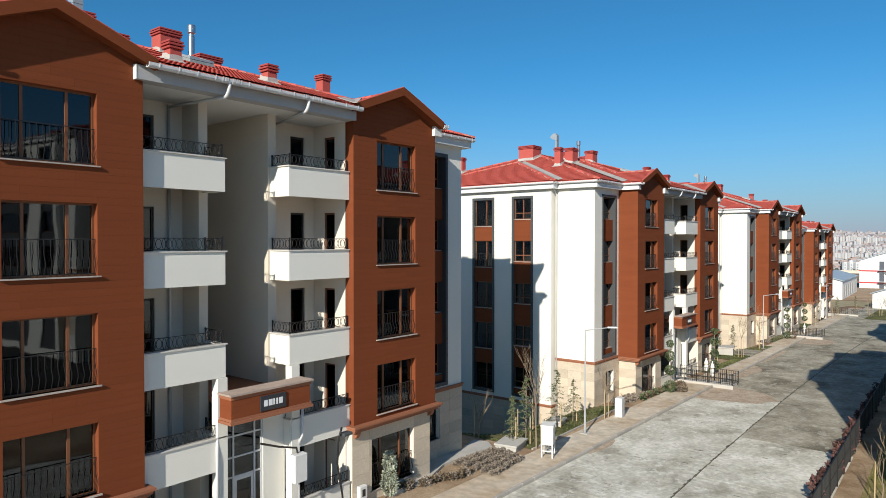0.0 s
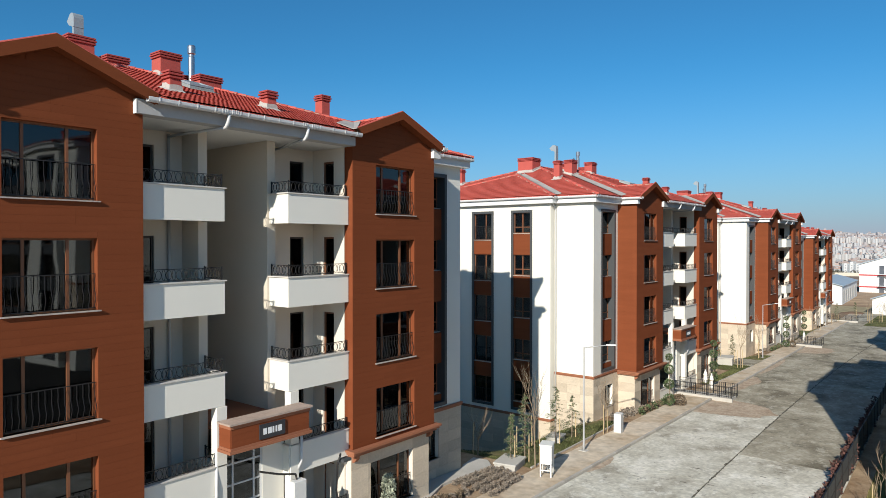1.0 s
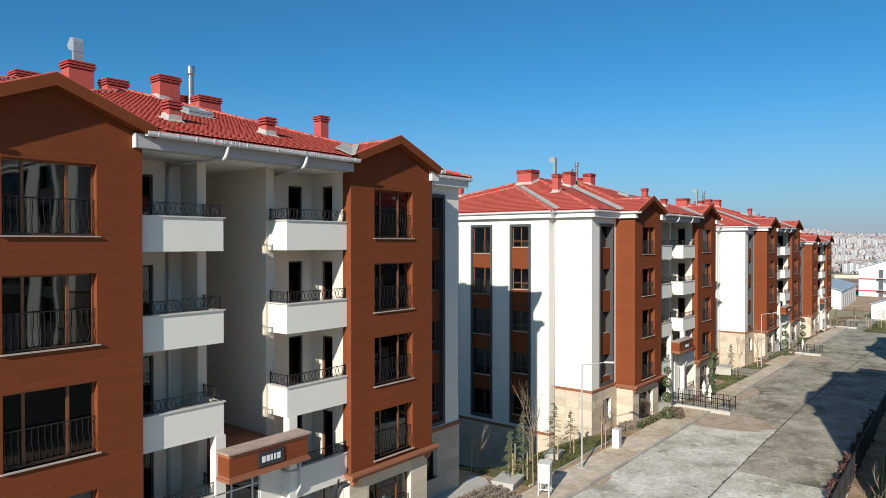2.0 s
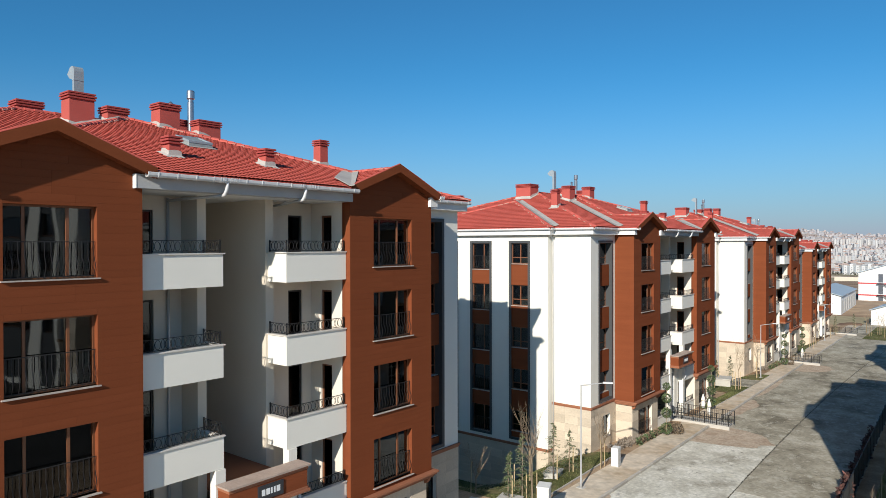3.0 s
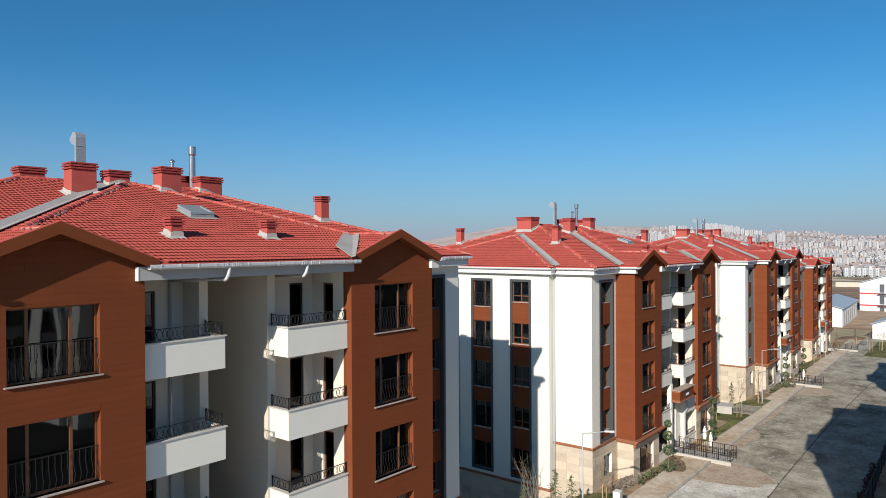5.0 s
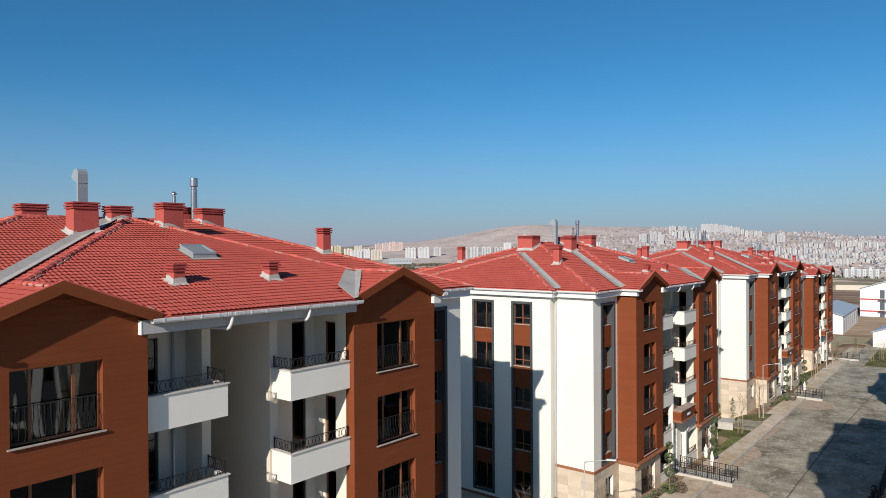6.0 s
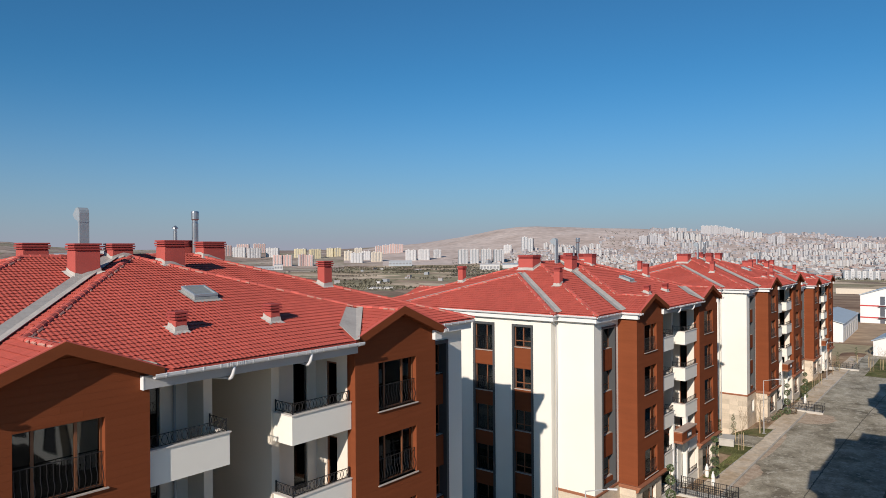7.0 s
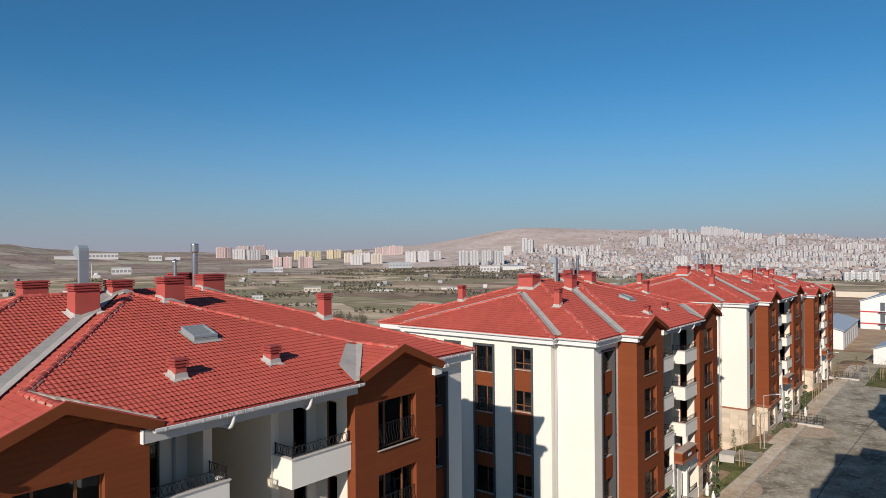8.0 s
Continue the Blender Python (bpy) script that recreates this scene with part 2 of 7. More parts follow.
IRON = material("black_iron", (0.022, 0.021, 0.022), 0.5, metal=0.3, vary=0.2, scale=0.5, fine=40)
ZINC = material("galvanised_duct", (0.28, 0.33, 0.365), 0.5, metal=0.1, vary=0.12, scale=0.6, fine=12)
STEEL = material("zinc_steel", (0.43, 0.44, 0.46), 0.28, metal=0.85, vary=0.12, scale=0.6, fine=12)
GLASS = glass_pane("window_glass")
DOORGLASS = glass_pane("door_glass", 1.4)
ROOM = material("room_plaster", (0.42, 0.40, 0.37), 0.9, vary=0.1, scale=2)
PIPE = material("grey_pipe", (0.40, 0.41, 0.42), 0.5, vary=0.1, scale=1)
SIGNM = material("sign_plate", (0.03, 0.032, 0.04), 0.4, vary=0.1, scale=0.5)
LETTER = material("sign_letters", (0.75, 0.76, 0.78), 0.5, vary=0.05, scale=0.5)
CONC = patchy("road_concrete", [(0.17, 0.152, 0.115), (0.275, 0.25, 0.193), (0.355, 0.327, 0.258), (0.45, 0.418, 0.342)], 2.2, 0.9, 5.0, 0.012, (1.0, 0.75, 1), 12, 0.15, 0.1, (0.52, 0.495, 0.42))
CONCNEW = patchy("pale_road_concrete", [(0.36, 0.335, 0.275), (0.52, 0.495, 0.42), (0.62, 0.60, 0.52), (0.74, 0.715, 0.64)], 2.3, 0.9, 5.0, 0.012, (1.0, 0.75, 1), 12, 0.14, 0.07, (0.78, 0.76, 0.69))
# for unseen ground, kept dark so the windows mirror less brightness
DARKYARD = patchy("added_dark_yard", [(0.05, 0.048, 0.045), (0.07, 0.068, 0.064)], 4.0, 0.9, 9)
PAVE = patchy("sidewalk_slabs", [(0.49, 0.385, 0.27), (0.56, 0.47, 0.36), (0.62, 0.54, 0.435)], 3.0, 0.9, 2.5, 0.006)
KERB = material("kerb_stone", (0.42, 0.39, 0.35), 0.85, vary=0.2, scale=1, fine=12, rand=0.3)
SOIL = patchy("garden_soil", [(0.27, 0.18, 0.11), (0.36, 0.26, 0.17), (0.44, 0.33, 0.22)], 2.0, 0.95, 12, 0.03)
GRASS = patchy("lawn_base", [(0.075, 0.085, 0.028), (0.115, 0.12, 0.046), (0.20, 0.165, 0.085)], 2.5, 0.95, 20, 0.03)
# hill colours lightened to carry the paleness of distance haze
HILL = patchy("bare_hills", [(0.46, 0.375, 0.325), (0.53, 0.44, 0.39), (0.57, 0.485, 0.435)], 260.0, 0.95, 0.03, 0.3)
FIELD = patchy("ploughed_field", [(0.19, 0.12, 0.08), (0.27, 0.18, 0.12), (0.42, 0.31, 0.21), (0.30, 0.22, 0.15)], 45.0, 0.95, 0.3, 0.05, (0.5, 1.6, 1), 6, 0.14)
SLOPE = fields("dry_slopes", [(0.30, 0.235, 0.195), (0.37, 0.30, 0.245), (0.29, 0.255, 0.185), (0.46, 0.375, 0.31), (0.33, 0.25, 0.205), (0.38, 0.335, 0.26)], 210.0, (1, 1.5, 1))
LAND = fields("farmland", [(0.28, 0.205, 0.15), (0.32, 0.28, 0.17), (0.55, 0.435, 0.30), (0.37, 0.32, 0.205), (0.47, 0.37, 0.265), (0.30, 0.26, 0.165), (0.40, 0.295, 0.215), (0.60, 0.48, 0.345), (0.34, 0.295, 0.19)], 95.0, (1, 1.7, 1))
BLADE = material("grass_blades", (0.105, 0.115, 0.04), 0.8, vary=0.4, scale=1.5, island=0.8)
TWIG = material("bare_twig", (0.27, 0.205, 0.14), 0.85, vary=0.25, scale=0.3)
STAKE = material("pine_stake", (0.50, 0.38, 0.22), 0.8, vary=0.2, scale=0.4, fine=20, stretch=(5, 5, 0.6), rand=0.4)
LEAF = material("evergreen_leaf", (0.078, 0.11, 0.046), 0.7, vary=0.4, scale=0.4, island=0.9)
SILVER = material("silver_foliage", (0.30, 0.32, 0.24), 0.8, vary=0.35, scale=0.4, island=0.8)
SUNGRASS = patchy("olive_lawn", [(0.13, 0.13, 0.035), (0.19, 0.175, 0.055), (0.27, 0.22, 0.10)], 2.5, 0.95, 20, 0.03)
SUNBLADE = material("olive_blades", (0.19, 0.175, 0.055), 0.8, vary=0.4, scale=1.5, island=0.8)
LEAFG = material("silver_leaf", (0.235, 0.195, 0.155), 0.8, vary=0.35, scale=0.4, island=0.8)
BROWNLEAF = material("brown_leaf", (0.13, 0.095, 0.06), 0.8, vary=0.35, scale=0.4, island=0.9)
REDLEAF = material("russet_leaf", (0.09, 0.04, 0.033), 0.8, vary=0.35, scale=0.4, island=0.9)
BOXM = material("painted_cabinet", (0.68, 0.68, 0.66), 0.5, vary=0.07, scale=0.5)
CONCBLK = material("cast_concrete", (0.47, 0.45, 0.41), 0.85, vary=0.14, scale=0.7, fine=18, bump=0.004)

# ---- mesh building ----
class Mesh:
    """Collects boxes, prisms and tubes into one mesh."""

    def __init__(self):
        self.v, self.f = [], []

    def add(self, pts, faces):
        o = len(self.v)
        self.v += [tuple(p) for p in pts]
        self.f += [tuple(i + o for i in q) for q in faces]
        return self

    def box(self, x0, x1, y0, y1, z0, z1):
        x0, x1, y0, y1 = min(x0, x1), max(x0, x1), min(y0, y1), max(y0, y1)
        p = [(x, y, z) for z in (z0, z1) for x, y in ((x0, y0), (x1, y0), (x1, y1), (x0, y1))]
        return self.add(p, [(3, 2, 1, 0), (4, 5, 6, 7), (0, 1, 5, 4), (1, 2, 6, 5), (2, 3, 7, 6), (3, 0, 4, 7)])

    def chamfered(self, x0, x1, y0, y1, z0, z1, c):
        """A box with its upright edges and top edges cut."""
        x0, x1, y0, y1 = min(x0, x1), max(x0, x1), min(y0, y1), max(y0, y1)

        def ring(d, z, c):
            a, b, e, g = x0 + d, x1 - d, y0 + d, y1 - d
            return [(a + c, e, z), (b - c, e, z), (b, e + c, z), (b, g - c, z), (b - c, g, z), (a + c, g, z), (a, g - c, z), (a, e + c, z)]
        p = ring(0, z0, c) + ring(0, z1 - c, c) + ring(c, z1, c)
        q = [tuple(range(7, -1, -1)), tuple(range(16, 24))]
        for o in (0, 8):
            q += [(o + i, o + (i + 1) % 8, o + 8 + (i + 1) % 8, o + 8 + i) for i in range(8)]
        return self.add(p, q)

    def slab(self, pts, below):
        """A polygon with thickness: pts counter-clockwise from above, extruded downwards."""
        n = len(pts)
        p = list(pts) + [(x, y, z - below) for x, y, z in pts]
        return self.add(p, [tuple(range(n)), tuple(range(2 * n - 1, n - 1, -1))] + [(i, i + n, (i + 1) % n + n, (i + 1) % n) for i in range(n)])

    def extrude(self, pts, way):
        """A polygon swept along the vector way."""
        n = len(pts)
        p = [tuple(q) for q in pts] + [tuple(a + b for a, b in zip(q, way)) for q in pts]
        return self.add(p, [tuple(range(n - 1, -1, -1)), tuple(range(n, 2 * n))] + [(i, (i + 1) % n, (i + 1) % n + n, i + n) for i in range(n)])

    def tube(self, path, r, n=6, ends=True):
        """A round bar along a path; r is one radius, or one for each point."""
        path = [Vector(p) for p in path]
        rs = r if isinstance(r, (list, tuple)) else [r] * len(path)
        o, side = len(self.v), None
        for i, p in enumerate(path):
            d = (path[min(i + 1, len(path) - 1)] - path[max(i - 1, 0)]).normalized()
            if side is None:
                side = d.orthogonal().normalized()
            side = (side - d * side.dot(d)).normalized()
            up = d.cross(side)
            for k in range(n):
                a = 2 * math.pi * k / n
                self.v.append(tuple(p + (side * math.cos(a) + up * math.sin(a)) * rs[i]))
        for i in range(len(path) - 1):
            for k in range(n):
                a, b = o + i * n + k, o + i * n + (k + 1) % n
                self.f.append((a, b, b + n, a + n))
        if ends:
            self.f.append(tuple(range(o + n - 1, o - 1, -1)))
            e = o + (len(path) - 1) * n
            self.f.append(tuple(range(e, e + n)))
        return self

    def lathe(self, cx, cy, prof, n=12):
        """A turned body; prof is (radius, height) from the bottom to the top."""
        o = len(self.v)
        for r, z in prof:
            self.v += [(cx + r * math.cos(2 * math.pi * k / n), cy + r * math.sin(2 * math.pi * k / n), z) for k in range(n)]
        for i in range(len(prof) - 1):
            for k in range(n):
                a, b = o + i * n + k, o + i * n + (k + 1) % n
                self.f.append((a, b, b + n, a + n))
        self.f.append(tuple(range(o + n - 1, o - 1, -1)))
        e = o + (len(prof) - 1) * n
        self.f.append(tuple(range(e, e + n)))
        return self

    def data(self, name, mat, smooth=False):
        me = bpy.data.meshes.new(name)
        me.from_pydata(self.v, [], self.f)
        me.materials.append(mat)
        if smooth:
            me.polygons.foreach_set("use_smooth", [True] * len(me.polygons))
        me.update()
        return me


def part(name, m, mat, parent=None, label="", at=None, smooth=False, kind=""):
    """Links a mesh as one object under a thing or a part."""
    me = m.data(name, mat, smooth) if isinstance(m, Mesh) else m
    ob = new(name, me)
    if parent is not None:
        ob.parent = parent
    if at is not None:
        ob.location = at
    return tagged(ob, label, kind=kind)


def thing(name, label, category, at=(0, 0, 0), turn=0.0, group="", kind=""):
    ob = new(name)
    ob.empty_display_size = 0.3
    ob.matrix_basis = pose(*at, 0, 0, turn)
    return tagged(ob, label, category, group, kind)


def cells(a0, a1, z0, z1, holes):
    """The rectangles of a wall that its openings leave, as tall strips and pieces between."""
    cuts = sorted({a0, a1, *[h[0] for h in holes], *[h[1] for h in holes]})
    out = []
    for p, q in zip(cuts, cuts[1:]):
        if p < a0 - 1e-6 or q > a1 + 1e-6:
            continue
        z = z0
        for h in sorted((h for h in holes if h[0] <= p + 1e-6 and h[1] >= q - 1e-6), key=lambda h: h[2]):
            if h[2] > z:
                out.append((p, q, z, h[2]))
            z = h[3]
        if z < z1:
            out.append((p, q, z, z1))
    return out


def wall(m, axis, t0, t1, a0, a1, z0, z1, holes=()):
    """A wall with thickness t0..t1 and openings through it, as one connected body."""
    a0, a1, t0, t1 = min(a0, a1), max(a0, a1), min(t0, t1), max(t0, t1)
    holes = [(max(a0, min(h[0], h[1])), min(a1, max(h[0], h[1])), max(z0, h[2]), min(z1, h[3])) for h in holes]
    A = sorted({a0, a1, *[v for h in holes for v in h[:2]]})
    Z = sorted({z0, z1, *[v for h in holes for v in h[2:]]})
    solid = lambda i, j: 0 <= i < len(A) - 1 and 0 <= j < len(Z) - 1 and not any(h[0] <= A[i] + 1e-6 and A[i + 1] <= h[1] + 1e-6 and h[2] <= Z[j] + 1e-6 and Z[j + 1] <= h[3] + 1e-6 for h in holes)
    seen = {}

    def at(t, i, j):
        key = (t, i, j)
        if key not in seen:
            seen[key] = len(m.v)
            d = t1 if t else t0
            m.v.append((d, A[i], Z[j]) if axis == "x" else (A[i], d, Z[j]))
        return seen[key]

    def face(*q):
        m.f.append(tuple(at(*k) for k in (q if axis == "x" else q[::-1])))
    for i in range(len(A) - 1):
        for j in range(len(Z) - 1):
            if not solid(i, j):
                continue
            face((1, i, j), (1, i + 1, j), (1, i + 1, j + 1), (1, i, j + 1))
            face((0, i, j), (0, i, j + 1), (0, i + 1, j + 1), (0, i + 1, j))
            if not solid(i - 1, j):
                face((0, i, j), (1, i, j), (1, i, j + 1), (0, i, j + 1))
            if not solid(i + 1, j):
                face((1, i + 1, j), (0, i + 1, j), (0, i + 1, j + 1), (1, i + 1, j + 1))
            if not solid(i, j - 1):
                face((0, i, j), (0, i + 1, j), (1, i + 1, j), (1, i, j))
            if not solid(i, j + 1):
                face((1, i, j + 1), (1, i + 1, j + 1), (0, i + 1, j + 1), (0, i, j + 1))
    return m


def inside(poly, x, y):
    hit = False
    for (x0, y0), (x1, y1) in zip(poly, poly[1:] + poly[:1]):
        if (y0 > y) != (y1 > y) and x < (x1 - x0) * (y - y0) / (y1 - y0) + x0:
            hit = not hit
    return hit

# ---- apartment building ----
S = 2.95                                   # storey height
BAY0, BAY1 = 4.07, 8.90                    # a bay reaches from here to here on both sides of the middle
WIN0, WIN1 = 5.34, 7.61                    # bay window
BACK = -21.80                              # rear face
MID = -10.90                                # ridge line
EAVE, RISE, RN = 14.88, 0.325, 0.346       # tile edge height, slope of the long sides, slope of the ends and gables
K = RN / RISE
E0, N0, E1, N1, E2, N2 = 0.42, 9.25, -0.95, 13.05, -3.83, 13.65
RU = (BAY0 + BAY1) / 2                     # gable ridge
GH = N0 - RU                               # run of a gable slope
FINE, WIDE = (0.165, 0.268), (0.215, 0.34)  # tile width and course: on the near roof, on the far ones
PEAK = EAVE + RN * GH - 0.13              # gable wall under the roof
SHOULDER = EAVE + RN * (N0 - BAY1) - 0.14


AX = E0 - K * N0                           # where the hips of the middle part meet


def end_u(e, n):
    """Where the line between a long slope and an end slope reaches the ridge."""
    return n - (e - MID) / K


def roof_faces():
    """Outlines (in plan) of one quarter of the roof, with the kind of slope and its eave."""
    g, gx = RU - GH, E0 - K * GH
    return [
        ("E", E0, [(E0, 0), (E0, g), (gx, RU), (AX, 0)]),
        ("G", g, [(E0 - 0.06, g), (E0 - 0.06, RU), (gx, RU), (E0, g)]),
        ("N", N0, [(E0 - 0.06, RU), (E0 - 0.06, N0), (E1, N0), (MID, end_u(E1, N0)), (MID, 0), (AX, 0), (gx, RU)]),
        ("E", E1, [(E1, N0), (E1, N1), (MID, end_u(E1, N1)), (MID, end_u(E1, N0))]),
        ("N", N1, [(E1, N1), (E2, N1), (MID, end_u(E2, N1)), (MID, end_u(E1, N1))]),
        ("E", E2, [(E2, N1), (E2, N2), (MID, end_u(E2, N2)), (MID, end_u(E2, N1))]),
        ("N", N2, [(E2, N2), (MID, N2), (MID, end_u(E2, N2))]),
    ]


VALLEYS = [(E1, N0), (E2, N1)]             # corners from which the valleys rise


SHEET_ZONE = [(E0 + 0.2, RU - GH - 0.05), (-0.42, RU - GH - 0.1), (-2.3, RU - 0.62), (-1.95, RU - 0.2), (E0 + 0.2, RU - GH + 0.12)]   # left bare under the wide sheet


def in_valley(x, u):
    if min(abs((e - x) / K - (n - u)) for e, n in VALLEYS) < 0.15:
        return True
    return x > E0 - K * GH and u < RU and abs((E0 - x) / K - (u - RU + GH)) < 0.2


def roof_z(kind, eave, x, u):
    return EAVE + (RISE * (eave - x) if kind == "E" else RN * (eave - u) if kind == "N" else RN * (u - eave))


def one_tile(m, put, w, c):
    """A wavy tile: put(a, b, h) places a along the eave, b up the slope, h off it."""
    prof = [(f * w, h) for f, h in ((0.0, 0.0), (0.19, 0.011), (0.4, 0.017), (0.6, 0.011), (0.79, 0.0), (1.0, 0.0))]
    lo = [put(a - w / 2, -0.05, h + 0.05) for a, h in prof]
    hi = [put(a - w / 2, c, h + 0.02) for a, h in prof]
    fr = [put(a - w / 2, -0.035, h + 0.036) for a, h in prof]
    n = len(prof)
    m.add(lo + hi + fr, [(i, i + 1, n + i + 1, n + i) for i in range(n - 1)] + [(2 * n + i, 2 * n + i + 1, i + 1, i) for i in range(n - 1)])


def tile_roof(keep, TW, TC):
    """All tiles of the roof, of width TW and course TC, for which keep(x, u) holds, as one mesh."""
    m = Mesh()
    for kind, eave, poly in roof_faces():
        xs, us = [p[0] for p in poly], [p[1] for p in poly]
        for su in (1, -1):
            for west in (False, True):
                along = us if kind == "E" else xs
                run = (eave - min(xs)) if kind == "E" else (eave - min(us)) if kind == "N" else max(us) - eave
                for j in range(int(run / TC) + 1):
                    d = 0.02 + j * TC
                    a = min(along) - TW / 2
                    while a < max(along) + TW:
                        a += TW
                        mid = d + TC / 2
                        x, u = (eave - mid, a) if kind == "E" else (a, eave - mid if kind == "N" else eave + mid)
                        if not inside(poly, x, u) or in_valley(x, u):
                            continue
                        if su > 0 and inside(SHEET_ZONE, x, u):
                            continue
                        wx = 2 * MID - x if west else x
                        if not keep(wx, su * u):
                            continue

                        def put(p, b, h, a=a, d=d):
                            if kind == "E":
                                q = (eave - d - b, a + p)
                            else:
                                q = (a + p, eave - d - b if kind == "N" else eave + d + b)
                            return (2 * MID - q[0] if west else q[0], su * q[1], EAVE + (RISE if kind == "E" else RN) * (d + b) + h)
                        one_tile(m, put, TW, TC)
    return m


def cap_line(m, p, q, r=0.13, step=0.36, bed=None):
    """Half-round ridge tiles laid along a line, each lapping the next; bed takes the patchy mortar beside them."""
    p, q = Vector(p), Vector(q)
    if bed is not None:
        rng, way = random.Random(int(abs(p.x * 31 + p.y * 17) * 10)), (q - p).normalized()
        out = way.cross(Vector((0, 0, 1))).normalized()
        for hand in (-1, 1):
            d = 0.1
            while d < (q - p).length - 0.3:
                l = rng.uniform(0.1, 0.45)
                a = p + way * d + out * hand * (r + 0.015)
                s = [Vector((0, 0, 0.035)), out * hand * 0.05 + Vector((0, 0, -0.005)), Vector((0, 0, -0.06))]
                bed.extrude([a + v for v in (s if hand > 0 else s[::-1])], way * l)
                d += l + (rng.uniform(0.1, 0.4) if rng.random() < 0.5 else rng.uniform(0.6, 1.8))
    d = q - p
    n = max(1, int(d.length / step))
    d /= n
    side = d.cross(Vector((0, 0, 1))).normalized()
    for i in range(n):
        a, b = p + d * i - d * 0.12, p + d * (i + 1)
        ra, rb = r * 1.12, r * 0.92
        ring = [(math.cos(t), math.sin(t)) for t in [math.pi * k / 5 for k in range(6)]]
        pts = [a + side * c * ra + Vector((0, 0, s * ra * 0.8 - 0.02)) for c, s in ring] + [b + side * c * rb + Vector((0, 0, s * rb * 0.8 - 0.02)) for c, s in ring]
        m.add(pts, [(k, k + 1, k + 7, k + 6) for k in range(5)] + [(5, 4, 3, 2, 1, 0), (6, 7, 8, 9, 10, 11)])


def strip(b, p, q, width, lift=0.0, thick=0.03):
    """A sheet-metal valley along a line, following the two slopes roughly."""
    p, q = Vector(p) + Vector((0, 0, lift)), Vector(q) + Vector((0, 0, lift))
    side = (q - p).cross(Vector((0, 0, 1))).normalized() * width / 2
    up = Vector((0, 0, width * 0.5 * 0.335 * 0.707 + 0.01))
    rows = [[e - side + up, e, e + side + up] for e in (p, q)]
    low = Vector((0, 0, -thick))
    pts = rows[0] + rows[1] + [v + low for v in rows[0] + rows[1]]
    m = Mesh().add(pts, [(0, 1, 4, 3), (1, 2, 5, 4), (6, 9, 10, 7), (7, 10, 11, 8), (0, 3, 9, 6), (2, 8, 11, 5), (0, 6, 7, 1), (1, 7, 8, 2), (3, 4, 10, 9), (4, 5, 11, 10)])
    part("valley", m, SHEET, b, "grey sheet-metal roof valley")


def mortar_line(b, p, q, width):
    """A valley packed with mortar, its edges trowelled unevenly over the tiles."""
    p, q = Vector(p), Vector(q)
    side = (q - p).cross(Vector((0, 0, 1))).normalized()
    rng, n, pts = random.Random(int(abs(p.x * 13 + p.y * 7) * 10)), 26, []
    for i in range(n + 1):
        c = p.lerp(q, i / n)
        l, r = [width / 2 * rng.uniform(0.6, 1.3) for _ in range(2)]
        pts += [c - side * l + Vector((0, 0, 0.055 + 0.12 * l)), c - side * l * 0.4 + Vector((0, 0, 0.1 + rng.uniform(-0.012, 0.012))), c + side * r * 0.4 + Vector((0, 0, 0.1 + rng.uniform(-0.012, 0.012))), c + side * r + Vector((0, 0, 0.055 + 0.12 * r))]
    faces = [(4 * i + j, 4 * i + j + 1, 4 * i + j + 5, 4 * i + j + 4) for i in range(n) for j in range(3)]
    low = [v - Vector((0, 0, 0.09)) for v in pts]
    k = len(pts)
    faces += [(4 * i + 4, k + 4 * i + 4, k + 4 * i, 4 * i) for i in range(n)] + [(4 * i + 3, k + 4 * i + 3, k + 4 * i + 7, 4 * i + 7) for i in range(n)]
    faces += [(0, k, k + 3, 3), (4 * n + 3, k + 4 * n + 3, k + 4 * n, 4 * n)]
    part("valley", Mesh().add(pts + low, faces), VMORT, b, "sandy uneven mortar in the roof valley")


def baluster_mesh(h, belly, name, mat=None):
    m = Mesh()
    pts = [(belly * math.sin(math.pi * min(1, t / 0.62)) ** 2 if t < 0.62 else 0.015 * math.sin((t - 0.62) * 9), 0.0, h * t) for t in (0, 0.12, 0.24, 0.36, 0.48, 0.62, 0.8, 1.0)]
    m.tube(pts, 0.0105, 4)
    return m.data(name, mat or IRON)


def scroll_mesh(w, h):
    """One panel of a balcony rail: an upright ring between two curved bars."""
    m = Mesh()
    ring = [(0, w * 0.5 + w * 0.30 * math.cos(2 * math.pi * k / 10), h * 0.5 + h * 0.42 * math.sin(2 * math.pi * k / 10)) for k in range(11)]
    m.tube(ring, 0.0095, 4, False)
    for s in (-1, 1):
        m.tube([(0, w * 0.5 + s * w * (0.5 - 0.16 * math.sin(math.pi * t)), h * t) for t in (0, 0.25, 0.5, 0.75, 1)], 0.0085, 4, False)
    return m.data("scroll", IRON)


BALUSTER = baluster_mesh(0.92, 0.1, "baluster")
SCROLL = scroll_mesh(0.30, 0.34)
RAILS = True


